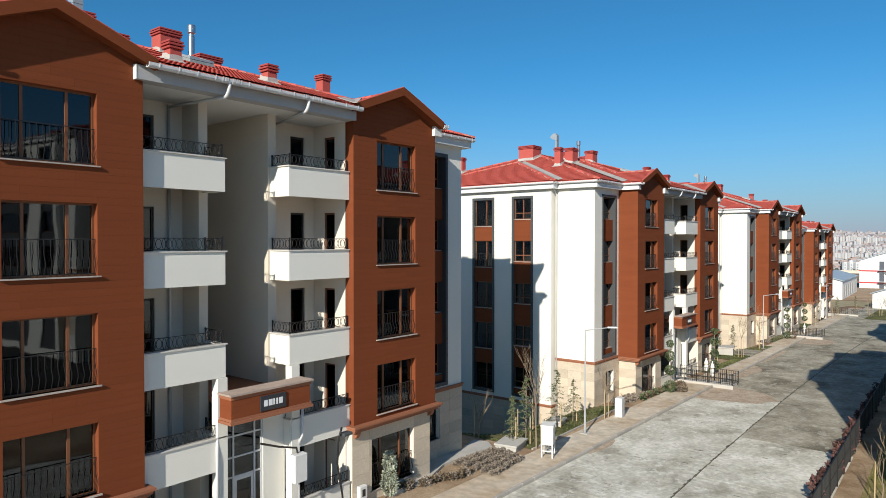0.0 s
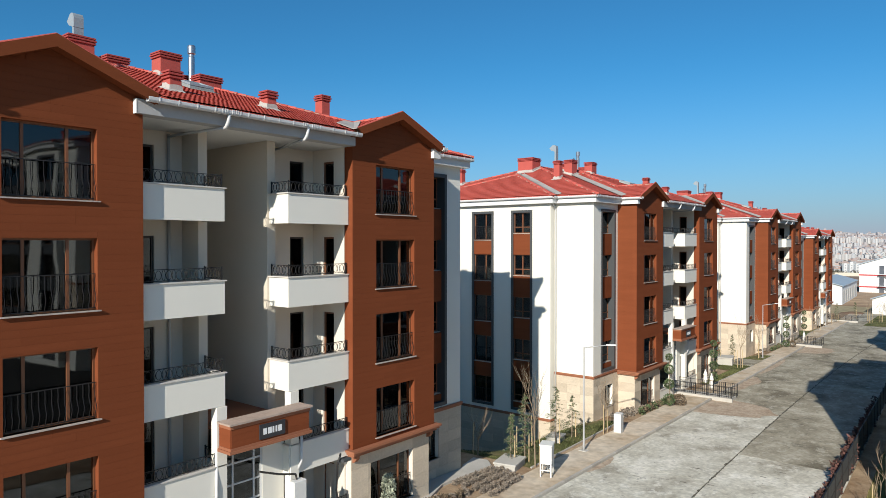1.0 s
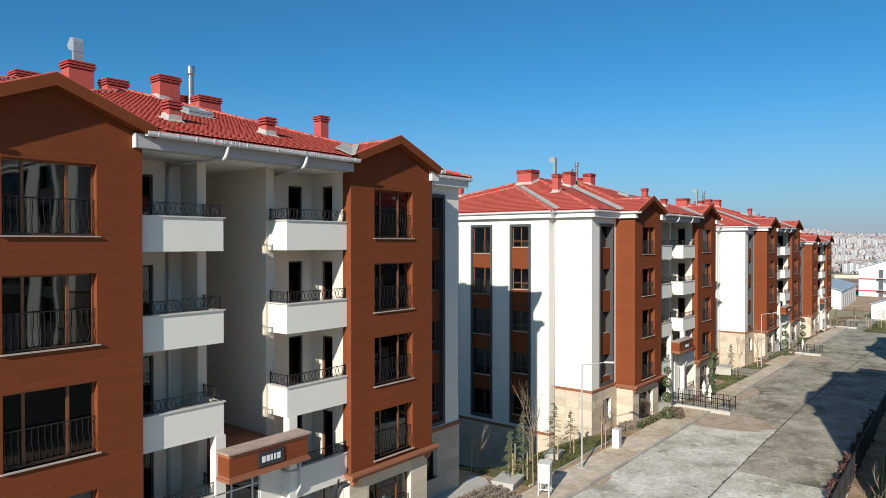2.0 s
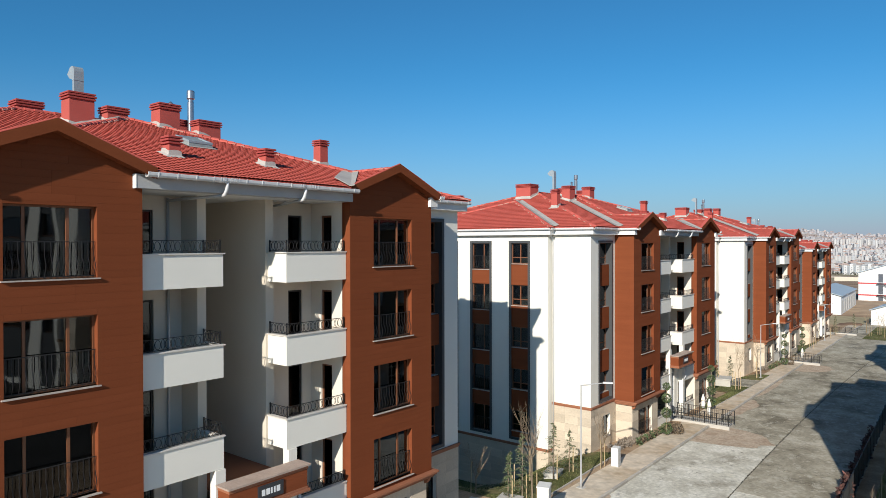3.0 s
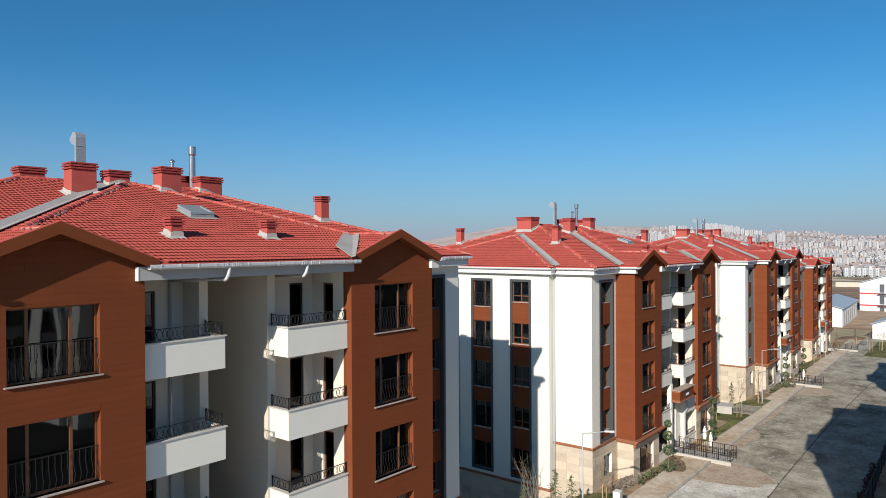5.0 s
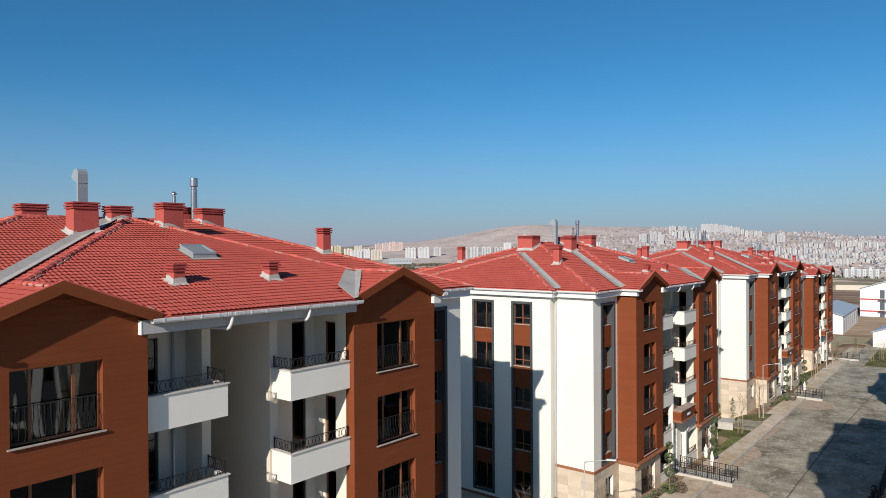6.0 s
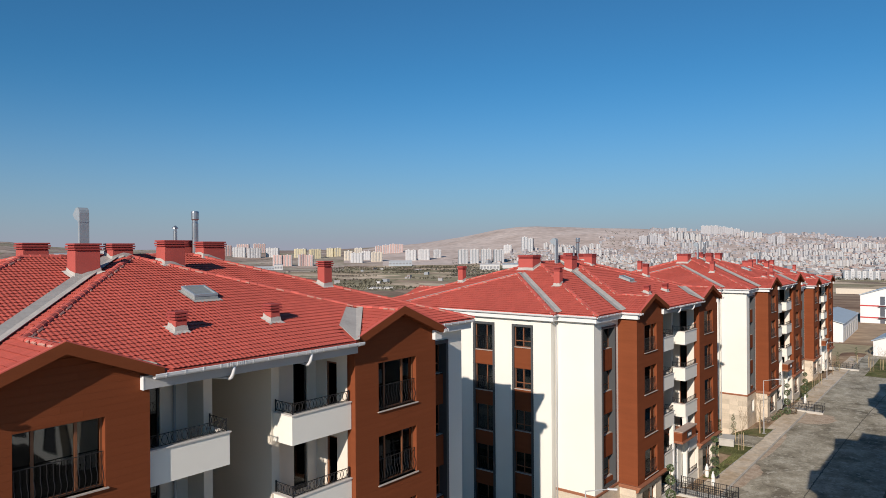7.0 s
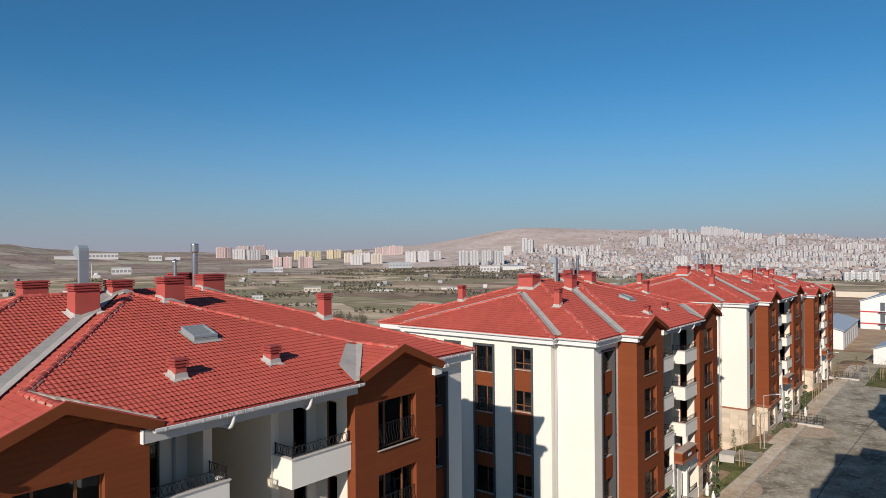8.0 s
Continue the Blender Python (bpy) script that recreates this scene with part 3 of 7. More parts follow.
def domed_pane(axis, face, out, a0, a1, z0, z1, sag, n=6):
    """A sealed double pane, drawn in a little towards its middle."""
    m = Mesh()
    for back in (0.0, 0.008):
        o = len(m.v)
        for j in range(n + 1):
            for i in range(n + 1):
                s, t = i / n, j / n
                d = face - out * (back + 256 * sag * (s * (1 - s) * t * (1 - t)) ** 2)
                a, z = a0 + (a1 - a0) * s, z0 + (z1 - z0) * t
                m.v.append((d, a, z) if axis == "x" else (a, d, z))
        flip = (out > 0) == (axis == "x")
        for j in range(n):
            for i in range(n):
                q = (o + j * (n + 1) + i, o + j * (n + 1) + i + 1, o + (j + 1) * (n + 1) + i + 1, o + (j + 1) * (n + 1) + i)
                m.f.append(q if flip != (back > 0) else q[::-1])
    return m


def window(parent, axis, face, a0, a1, z0, z1, out, bars=(), transom=None, rail=False, sill=SILLM, frame=FRAME, deep=0.2, name="window", lip=0.07):
    """A window in an opening a0..a1, z0..z1 of a wall whose face lies at face; out is the side it looks to (+1, -1)."""
    a0, a1 = min(a0, a1), max(a0, a1)
    w = new(name)
    w.parent = parent
    w.empty_display_size = 0.1

    def bx(m, d0, d1, p, q, zl, zh):
        t0, t1 = face + out * d0, face + out * d1
        return m.box(t0, t1, p, q, zl, zh) if axis == "x" else m.box(p, q, t0, t1, zl, zh)
    f = Mesh()
    wd = 0.055
    bx(f, -deep - 0.06, -deep, a0, a0 + wd, z0, z1)
    bx(f, -deep - 0.06, -deep, a1 - wd, a1, z0, z1)
    bx(f, -deep - 0.06, -deep, a0 + wd, a1 - wd, z0, z0 + wd)
    bx(f, -deep - 0.06, -deep, a0 + wd, a1 - wd, z1 - wd, z1)
    if not RAILS:
        bars, transom, sill = (), None, None
    edges = [a0 + wd, *[a0 + (a1 - a0) * b for b in bars], a1 - wd]
    for b in edges[1:-1]:
        bx(f, -deep - 0.055, -deep + 0.012, b - 0.038, b + 0.038, z0 + wd, z1 - wd)
    if transom:
        zt = z0 + (z1 - z0) * transom
        for p, q in zip(edges, edges[1:]):
            bx(f, -deep - 0.05, -deep + 0.008, p + 0.038, q - 0.038, zt - 0.03, zt + 0.03)
    part("frame", f, frame, w)
    for p, q in zip(edges, edges[1:]):
        sag = 0.0004 + 0.0011 * abs(math.sin(p * 12.9 + z0 * 7.3 + face * 3.1))
        pane = domed_pane(axis, face - out * (deep + 0.028), out, p + 0.002, q - 0.002, z0 + wd, z1 - wd, sag)
        part("pane", pane, GLASS, w, smooth=True).visible_shadow = False
    if sill:
        part("sill", bx(Mesh(), -deep, lip, a0 - 0.07, a1 + 0.07, z0 - 0.035, z0), sill, w)
    if rail and RAILS:
        for z in (z0 + 0.06, z0 + 0.98):
            part("rail", bx(Mesh(), -0.112, -0.09, a0 + 0.02, a1 - 0.02, z - 0.012, z + 0.012), IRON, w, "black wrought-iron rail")
        n = max(6, int((a1 - a0) / 0.145))
        for i in range(n):
            a = a0 + 0.05 + (a1 - a0 - 0.1) * i / (n - 1)
            at = (face - out * 0.1, a, z0 + 0.06) if axis == "x" else (a, face - out * 0.1, z0 + 0.06)
            b = part("baluster", BALUSTER, None, w, at=at)
            b.rotation_euler[2] = (0 if out > 0 else math.pi) if axis == "x" else math.pi / 2 * out
    return w


BOARDS = {}


def board(parent, axis, face, out, p, q, z0, z1, holder):
    """One cladding board, 20 mm proud, with a bevelled lower edge."""
    length = round(q - p, 3)
    key = (axis, out, length, round(z1 - z0, 3))
    if key not in BOARDS:
        m, h = Mesh(), z1 - z0
        prof = [(0, 0.0008), (0.0188, 0.0008), (0.02, 0.003), (0.02, h - 0.003), (0.0188, h - 0.0008), (0, h - 0.0008)]
        if axis == "x":
            pts = [(out * d, 0.0015, z) for d, z in prof]
            m.extrude(pts if out > 0 else pts[::-1], (0, length - 0.003, 0))
        else:
            pts = [(0.0015, out * d, z) for d, z in prof]
            m.extrude(pts[::-1] if out > 0 else pts, (length - 0.003, 0, 0))
        BOARDS[key] = m
    at = (face, p, z0) if axis == "x" else (p, face, z0)
    if holder is None:
        if not isinstance(BOARDS[key], bpy.types.Mesh):
            BOARDS[key] = BOARDS[key].data("board", CLAD)
        return part("board", BOARDS[key], None, parent, at=at)
    me = BOARDS[key]
    if isinstance(me, Mesh):
        pts, faces = me.v, me.f
    else:
        pts, faces = [tuple(v.co) for v in me.vertices], [tuple(f.vertices) for f in me.polygons]
    holder.add([tuple(a + b for a, b in zip(v, at)) for v in pts], faces)


def clad(parent, axis, face, out, a0, a1, z0, z1, holes, detail, gable=None, course=0.205):
    """A field of horizontal boards; gable(z) gives its half width about the middle where it narrows."""
    a0, a1 = min(a0, a1), max(a0, a1)
    holder = None if detail > 1 else Mesh()
    rng = random.Random(int(abs(a0) * 100) + int(z1))
    z = z0
    mid = (a0 + a1) / 2
    while z < z1 - 0.03:
        top = min(z + course, z1)
        lo, hi = a0, a1
        if gable:
            h = gable(top)
            lo, hi = max(a0, mid - h), min(a1, mid + h)
            if hi - lo < 0.15:
                break
        spans = [(lo, hi)]
        for h in holes:
            p, q = min(h[0], h[1]), max(h[0], h[1])
            if h[2] < top - 0.02 and h[3] > z + 0.02:
                spans = [s for a, b in spans for s in ((a, min(b, p)), (max(a, q), b)) if s[1] - s[0] > 0.02]
                # narrow boards over the head and under the sill
                for zl, zh in ((h[3], top), (z, h[2] - 0.036)):
                    if zh - zl > 0.03:
                        board(parent, axis, face, out, p, q, zl, zh, holder)
        zl, zh = z, top
        for a, b in spans:
            if b - a > 3.4:
                c = a + (b - a) * rng.choice((0.35, 0.5, 0.62))
                for e, g in ((a, c), (c, b)):
                    board(parent, axis, face, out, e, g, zl, zh, holder)
            else:
                board(parent, axis, face, out, a, b, zl, zh, holder)
        z = top
    if holder:
        part("cladding", holder, CLADJ, parent, kind="stuff")


PANELS = {}


def stone_panels(parent, axis, face, out, a0, a1, z0, z1, holes, detail, w=0.92, h=0.56):
    """Stone slabs, each a piece of its own, with open joints."""
    a0, a1 = min(a0, a1), max(a0, a1)
    holder = None if detail > 1 else Mesh()
    rows = max(1, round((z1 - z0) / h))
    hh = (z1 - z0) / rows
    n = max(1, round((a1 - a0) / w))
    ww = (a1 - a0) / n
    for r in range(rows):
        zl, zh = z0 + r * hh, z0 + (r + 1) * hh
        for i in range(n):
            p, q = a0 + i * ww, a0 + (i + 1) * ww
            for a, b, c, d in cells(p, q, zl, zh, [(max(p, min(k[0], k[1])), min(q, max(k[0], k[1])), max(zl, k[2]), min(zh, k[3])) for k in holes if min(k[0], k[1]) < q - 0.01 and max(k[0], k[1]) > p + 0.01 and k[2] < zh - 0.01 and k[3] > zl + 0.01]):
                if b - a < 0.03 or d - c < 0.03:
                    continue
                g = 0.003
                if axis == "x":
                    box = (0.0, out * 0.024, g, b - a - g, g, d - c - g)
                    at = (face, a, c)
                else:
                    box = (g, b - a - g, 0.0, out * 0.024, g, d - c - g)
                    at = (a, face, c)
                if holder is None:
                    key = tuple(round(v, 3) for v in box)
                    if key not in PANELS:
                        PANELS[key] = Mesh().box(*box).data("stone_panel", STONE)
                    part("stone_panel", PANELS[key], None, parent, at=at)
                else:
                    holder.box(box[0] + at[0], box[1] + at[0], box[2] + at[1], box[3] + at[1], box[4] + at[2], box[5] + at[2])
    if holder:
        part("stone_cladding", holder, STONEJ, parent, kind="stuff")


def balcony(parent, s, k):
    """One balcony: slab, white parapet with a stone coping, and a low scrolled rail on it."""
    b = new("balcony")
    b.parent = parent
    z = S * k
    o, i = s * 4.05, 1.22 if s > 0 else -1.3
    xf = -0.22
    m = Mesh()
    m.box(-2.3, xf - 0.15, o, i + s * 0.152, z - 0.24, z - 0.02)
    part("floor_slab", m, CREAM, b)
    m = Mesh()
    m.box(xf - 0.15, xf, o, i, z - 0.39, z + 0.65)
    m.box(-1.3, xf - 0.15, i, i + s * 0.15, z - 0.39, z + 0.65)
    part("parapet", m, WHITE, b, "smooth white rendered parapet")
    m = Mesh()
    m.box(xf - 0.19, xf + 0.05, o, i - s * 0.05, z + 0.652, z + 0.69)
    m.box(-1.3, xf - 0.19, i - s * 0.05, i + s * 0.19, z + 0.652, z + 0.69)
    part("coping", m, COPING, b)
    xr = xf - 0.07
    ur = i + s * 0.07
    for zz in (z + 0.74, z + 1.08):
        m = Mesh().box(xr - 0.012, xr + 0.012, s * 4.02, ur, zz - 0.011, zz + 0.011)
        m.box(-1.3, xr, ur - 0.012, ur + 0.012, zz - 0.0105, zz + 0.0105)
        part("rail", m, IRON, b)
    for p in ((xr, ur), (-1.26, ur), (xr, s * 3.98)):
        part("post", Mesh().box(p[0] - 0.018, p[0] + 0.018, p[1] - 0.018, p[1] + 0.018, z + 0.69, z + 1.12), IRON, b)
    if not RAILS:
        return b
    n = 8
    for t in range(n):
        u = s * 3.95 - s * (t + (1 if s > 0 else 0)) * 0.325
        part("scroll", SCROLL, None, b, at=(xr, u, z + 0.74))
    for t in range(3):
        q = part("scroll", SCROLL, None, b, at=(-1.24 + 0.33 * (t + 1), ur, z + 0.74))
        q.rotation_euler[2] = math.pi / 2
    return b


def door_leaf(parent, axis, face, a0, a1, z0, z1, out, frame=DARKF):
    d = new("balcony_door")
    d.parent = parent

    def bx(m, d0, d1, p, q, zl, zh):
        t0, t1 = face + out * d0, face + out * d1
        return m.box(t0, t1, p, q, zl, zh) if axis == "x" else m.box(p, q, t0, t1, zl, zh)
    a0, a1 = min(a0, a1), max(a0, a1)
    m = Mesh()
    bx(m, -0.14, -0.06, a0, a0 + 0.07, z0, z1)
    bx(m, -0.14, -0.06, a1 - 0.07, a1, z0, z1)
    bx(m, -0.14, -0.06, a0 + 0.07, a1 - 0.07, z1 - 0.07, z1)
    bx(m, -0.14, -0.06, a0 + 0.07, a1 - 0.07, z0, z0 + 0.12)
    part("frame", m, frame, d)
    part("pane", bx(Mesh(), -0.11, -0.10, a0 + 0.07, a1 - 0.07, z0 + 0.12, z1 - 0.07), DOORGLASS, d).visible_shadow = False
    return d


def chimney(parent, x, u, w, d, base, top, rows=3):
    """A rendered stack with banded caps and a mortar apron."""
    c = new("chimney")
    c.parent = parent
    m = Mesh().chamfered(x - w / 2, x + w / 2, u - d / 2, u + d / 2, base, top - 0.3, 0.015)
    part("shaft", m, CHIM, c)
    m = Mesh()
    for i in range(rows):
        g = (0.045, 0.065, 0.045)[i % 3]
        z = top - 0.3 + 0.1 * i
        m.chamfered(x - w / 2 - g, x + w / 2 + g, u - d / 2 - g, u + d / 2 + g, z + 0.035, z + 0.098, 0.012)
        m.box(x - w / 2 + 0.02, x + w / 2 - 0.02, u - d / 2 + 0.02, u + d / 2 - 0.02, z - 0.002, z + 0.036)
    part("cap", m, CHIMCAP, c, "dark red banded chimney cap")
    # mortar trowelled round the foot, ragged where it runs out over the tiles and up the sides
    m, rng = Mesh(), random.Random(int(abs(x * 71 + u * 37) * 10))
    rim = []
    for (a0, b0), (a1, b1) in zip(((-1, -1), (1, -1), (1, 1), (-1, 1)), ((1, -1), (1, 1), (-1, 1), (-1, -1))):
        rim += [(a0 + (a1 - a0) * k / 4, b0 + (b1 - b0) * k / 4) for k in range(4)]
    n = len(rim)
    reach = [rng.uniform(0.09, 0.16) for _ in rim]
    o = [(x + a * (w / 2 + r), u + b * (d / 2 + r)) for (a, b), r in zip(rim, reach)]
    i = [(x + a * (w / 2 + 0.03), u + b * (d / 2 + 0.03)) for a, b in rim]
    t = [(x + a * (w / 2 + 0.012), u + b * (d / 2 + 0.012)) for a, b in rim]
    pts = [(*p, roof_at(*p) + 0.045) for p in o] + [(*p, roof_at(*p) + 0.1) for p in i] + [(*p, roof_at(*p) + rng.uniform(0.21, 0.27)) for p in t]
    m.add(pts, [(k + r * n, (k + 1) % n + r * n, (k + 1) % n + (r + 1) * n, k + (r + 1) * n) for r in (0, 1) for k in range(n)])
    part("apron", m, MORTAR, c, "grey mortar apron")
    return c


def roof_at(x, u):
    """Height of the tiled surface at a place in plan."""
    u = abs(u)
    x = x if x > MID else 2 * MID - x
    h = max(min(RISE * (e - x), RN * (n - u)) for e, n in ((E0, N0), (E1, N1), (E2, N2)))
    if x > E0 - K * GH:
        h = max(h, RN * min(N0 - u, u - (RU - GH)))
    return EAVE + h


def roof_dressing(b, detail):
    """Ridge caps, valleys, gable boards, eaves, gutters and what stands on the tiles."""
    g, gx = RU - GH, E0 - K * GH
    top = lambda x, u: (x, u, roof_at(x, u) + 0.03)
    caps, bed = Mesh(), Mesh()
    W = lambda x: 2 * MID - x
    for su in (1, -1):
        for fx in (lambda x: x, W):
            P = lambda x, u: top(fx(x), su * u)
            cap_line(caps, P(E0 - 0.34, RU), P(gx, RU), bed=bed)
            cap_line(caps, P(gx, RU), P(AX, 0), bed=bed)
            cap_line(caps, P(E1, N1), P(MID, end_u(E1, N1)), bed=bed)
            cap_line(caps, P(E2, N2), P(MID, end_u(E2, N2)), bed=bed)
            if su < 0:
                mortar_line(b, P(E0 - 0.24, g + 0.2), P(gx + 0.1, RU - 0.1), 0.27)
            else:
                m = Mesh()
                rows = []
                for t in (0.0, 0.34, 0.67, 1.0):
                    vx, vu = E0 + 0.02 + (gx + 0.35 - E0) * t, g + (RU - 0.3 - g) * t
                    l, r = (0.06 if t == 0 else 0.78 - 0.36 * t), 0.13 + 0.16 * t
                    rows += [P(vx - 0.685 * l, vu - 0.728 * l), P(vx, vu), P(vx + 0.685 * r, vu + 0.728 * r)]
                rows = [(x, u, z + 0.065) for x, u, z in rows]
                n = len(rows)
                pts = rows + [(x, u, z - 0.03) for x, u, z in rows]
                turn = (lambda f: f) if fx(0) == 0 else (lambda f: f[::-1])
                m.add(pts, [turn((3 * i + j, 3 * i + j + 1, 3 * i + j + 4, 3 * i + j + 3)) for i in range(3) for j in range(2)] + [turn((3 * i + 3 + j, 3 * i + j, n + 3 * i + j, n + 3 * i + 3 + j)) for i in range(3) for j in (0,)] + [turn((3 * i + 2, 3 * i + 5, n + 3 * i + 5, n + 3 * i + 2)) for i in range(3)] + [turn((0, n, n + 1, 1)), turn((1, n + 1, n + 2, 2))])
                part("valley", m, SHEET, b, "grey sheet-metal roof valley")
            strip(b, P(E1, N0), P(MID, end_u(E1, N0)), 0.66, 0.09 if su < 0 else 0.0)
            strip(b, P(E2, N1), P(MID, end_u(E2, N1)), 0.56, 0.09)
        cap_line(caps, top(MID, su * end_u(E2, N2)), top(MID, su * end_u(E2, N1)))
        cap_line(caps, top(MID, su * end_u(E1, N1)), top(MID, 0))
    part("ridge_mortar", bed, RIDGEM, b, "pale patchy mortar beside the ridge tiles", kind="stuff")
    part("ridge_tiles", caps, CAPT, b, "weathered half-round ridge tiles", kind="stuff")
    # boarding under the tiles
    m = Mesh()
    for kind, eave, poly in roof_faces():
        for su in (1, -1):
            for west in (False, True):
                pts = [(2 * MID - x if west else x, su * u, roof_z(kind, eave, x, u) - 0.005) for x, u in poly]
                if len({(round(p[0], 3), round(p[1], 3)) for p in pts}) < 3:
                    continue
                a = sum(p[0] * q[1] - q[0] * p[1] for p, q in zip(pts, pts[1:] + pts[:1]))
                m.slab(pts if a > 0 else pts[::-1], 0.1)
    part("roof_deck", m, TILEJ, b, kind="stuff")
    # eaves: white boxes under the tile edge; the front one has gutter shade in its colour
    zt, zb = EAVE - 0.1, EAVE - 0.5
    for x0, x1, u0, u1 in ((-0.31, E0 - 0.25, -g - 0.6, g + 0.34), (BACK + 0.3, -0.31, -N0 + 0.1, N0 - 0.1),
                           (-0.31, E0 - 0.25, BAY1 - 0.2, N0 - 0.1), (-0.31, E0 - 0.25, -N0 + 0.1, -BAY1 + 0.12),
                           (W(E1) + 0.1, E1 - 0.1, N0 - 0.1, N1 - 0.1), (W(E1) + 0.1, E1 - 0.1, -N1 + 0.1, -N0 + 0.1),
                           (W(E2) + 0.1, E2 - 0.1, N1 - 0.1, N2 - 0.1), (W(E2) + 0.1, E2 - 0.1, -N2 + 0.1, -N1 + 0.1)):
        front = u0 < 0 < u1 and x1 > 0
        part("eaves_box", Mesh().box(x0, x1, u0, u1, zb, zt), FASCIASHADE if front else FASCIA, b, "boxed eaves greyed to imitate the gutter's shade" if front else "white boxed eaves")
        # thin added cap keeps the sunlit end white
        if front:
            part("eaves_end", Mesh().box(x0 - 0.01, x1 + 0.01, u0 - 0.03, u0 - 0.001, zb - 0.01, zt), FASCIA, b, "white end board of the eaves")
    # gutters, with brackets
    br = Mesh()
    zg = EAVE - 0.13

    def trough(p, q, outlets=()):
        p, q = Vector((*p, zg)), Vector((*q, zg))
        d = (q - p).normalized()
        out = d.cross(Vector((0, 0, 1)))
        prof = [(-0.062, 0.09), (-0.062, -0.045), (0.05, -0.06), (0.10, -0.045), (0.128, -0.005), (0.135, 0.07), (0.105, 0.085), (0.105, 0.06), (0.1, 0.0), (0.045, -0.035), (-0.045, -0.03), (-0.045, 0.09)]
        part("gutter", Mesh().extrude([p + out * a + Vector((0, 0, z)) for a, z in prof], q - p), GUTTER, b, "white metal box gutter")
        n = max(1, int((q - p).length / 0.62))
        for c in [p + (q - p) * ((i + 0.5) / (n + 1)) for i in range(n + 1)] + [Vector((p.x, u + o, p.z)) for u in outlets for o in (-0.28, -0.19, -0.12, 0.12, 0.2, 0.27, 0.36)]:
            br.extrude([c + out * a + Vector((0, 0, z)) for a, z in ((-0.06, 0.105), (-0.06, -0.055), (0.05, -0.072), (0.108, -0.055), (0.141, -0.008), (0.148, 0.1), (0.138, 0.1), (0.13, 0.0), (0.102, -0.046), (0.048, -0.062), (-0.05, -0.05), (-0.05, 0.105))], d * 0.035)
    e = 0.04
    trough((E0 - e, -g - 0.42), (E0 - e, g + 0.4), (-1.55, 1.57))
    for su in (1, -1):
        seq = [((E0 - e, BAY1 + 0.05), (E0 - e, N0)), ((E1 - e, N0), (E1 - e, N1)), ((E2 - e, N1), (E2 - e, N2)), ((E0 - e, N0 - e), (E1, N0 - e)), ((E1, N1 - e), (E2, N1 - e)), ((E2, N2 - e), (W(E2), N2 - e))]
        for p, q in seq:
            p, q = (p[0], su * p[1]), (q[0], su * q[1])
            horizontal = abs(p[1] - q[1]) < 1e-6
            if horizontal:
                p, q = (max(p, q), min(p, q)) if su < 0 else (min(p, q), max(p, q))
                trough(q, p)
            else:
                trough(*((p, q) if p[1] < q[1] else (q, p)))
    part("gutter_bracket", br, GUTTER, b, kind="stuff")
    # outlet elbows and the downpipes that they feed
    for u in (-1.55, 1.57):
        m = Mesh()
        m.tube([(E0 + 0.01, u, zg - 0.03), (E0 + 0.01, u, zg - 0.16), (E0 - 0.02, u - 0.02, zg - 0.3), (E0 - 0.1, u - 0.03, zg - 0.42), (E0 - 0.22, u - 0.04, zg - 0.47)], 0.055, 8)
        part("downpipe_elbow", m, GUTTER, b, smooth=True)
        m = Mesh()
        m.tube([(E0 - 0.2, u - 0.04, zg - 0.44), (-1.7, -2.05 if u < 0 else 2.0, zg - 0.52), (-2.2, -2.1 if u < 0 else 2.05, zg - 0.54)], 0.045, 6)
        part("drain_pipe", m, PIPE, b, smooth=True)
    for su in (1, -1):
        m = Mesh()
        m.tube([(-4.2, su * 13.33, zg - 0.05), (-4.2, su * 13.3, zg - 0.25), (-4.17, su * 12.85, zg - 0.6), (-4.15, su * 12.72, zg - 0.75), (-4.15, su * 12.72, -1.6)], 0.05, 8)
        part("downpipe", m, GUTTER, b, smooth=True)
    # gable boards, a little steeper than the tiles behind them
    rt, lt, rb, lb = EAVE + RN * GH + 0.19, EAVE + 0.09, EAVE + RN * GH - 0.14, EAVE - 0.22
    for su in (1, -1):
        m = Mesh()
        for a in (1, -1):
            end = N0 - 0.25 if a > 0 else g + 0.1
            pts = [(E0 - 0.065, su * u, z) for u, z in ((RU, rt), (end, lt), (end, lb), (RU, rb))]
            if (a > 0) == (su > 0):
                pts = pts[::-1]
            m.extrude(pts, (0.055, 0, 0))
        part("barge_board", m, CLAD, b, "brown gable barge board")
        m = Mesh()
        for a in (1, -1):
            end = N0 - 0.25 if a > 0 else g + 0.1
            pts = [(E0 - 0.065, su * RU, rb + 0.05), (E0 - 0.065, su * end, lb + 0.05), (-0.05, su * end, lb + 0.05), (-0.05, su * RU, rb + 0.05)]
            ccw = sum(p[0] * q[1] - q[0] * p[1] for p, q in zip(pts, pts[1:] + pts[:1])) > 0
            m.slab(pts if ccw else pts[::-1], 0.03)
        part("gable_soffit", m, CLAD, b)
        m = Mesh()
        for a in (1, -1):
            end = N0 - 0.2 if a > 0 else g + 0.08
            p, q = Vector((E0 - 0.06, su * RU, rt)), Vector((E0 - 0.06, su * end, lt))
            m.tube([p, p.lerp(q, 0.5) + Vector((0, 0, 0.01)), q], [0.03, 0.036, 0.03], 6)
            # the tiles lift to the top of the board
            p, q = Vector((E0 - 0.4, su * RU, rt - 0.13)), Vector((E0 - 0.4, su * end, lt - 0.06))
            up = Vector((0.33, 0, 0.09))
            pts = [p, q, q + up, p + up]
            n = (q - p).cross(up)
            m.add(pts, [(0, 1, 2, 3) if n.z > 0 else (3, 2, 1, 0)])
        part("verge_mortar", m, CAPT, b)
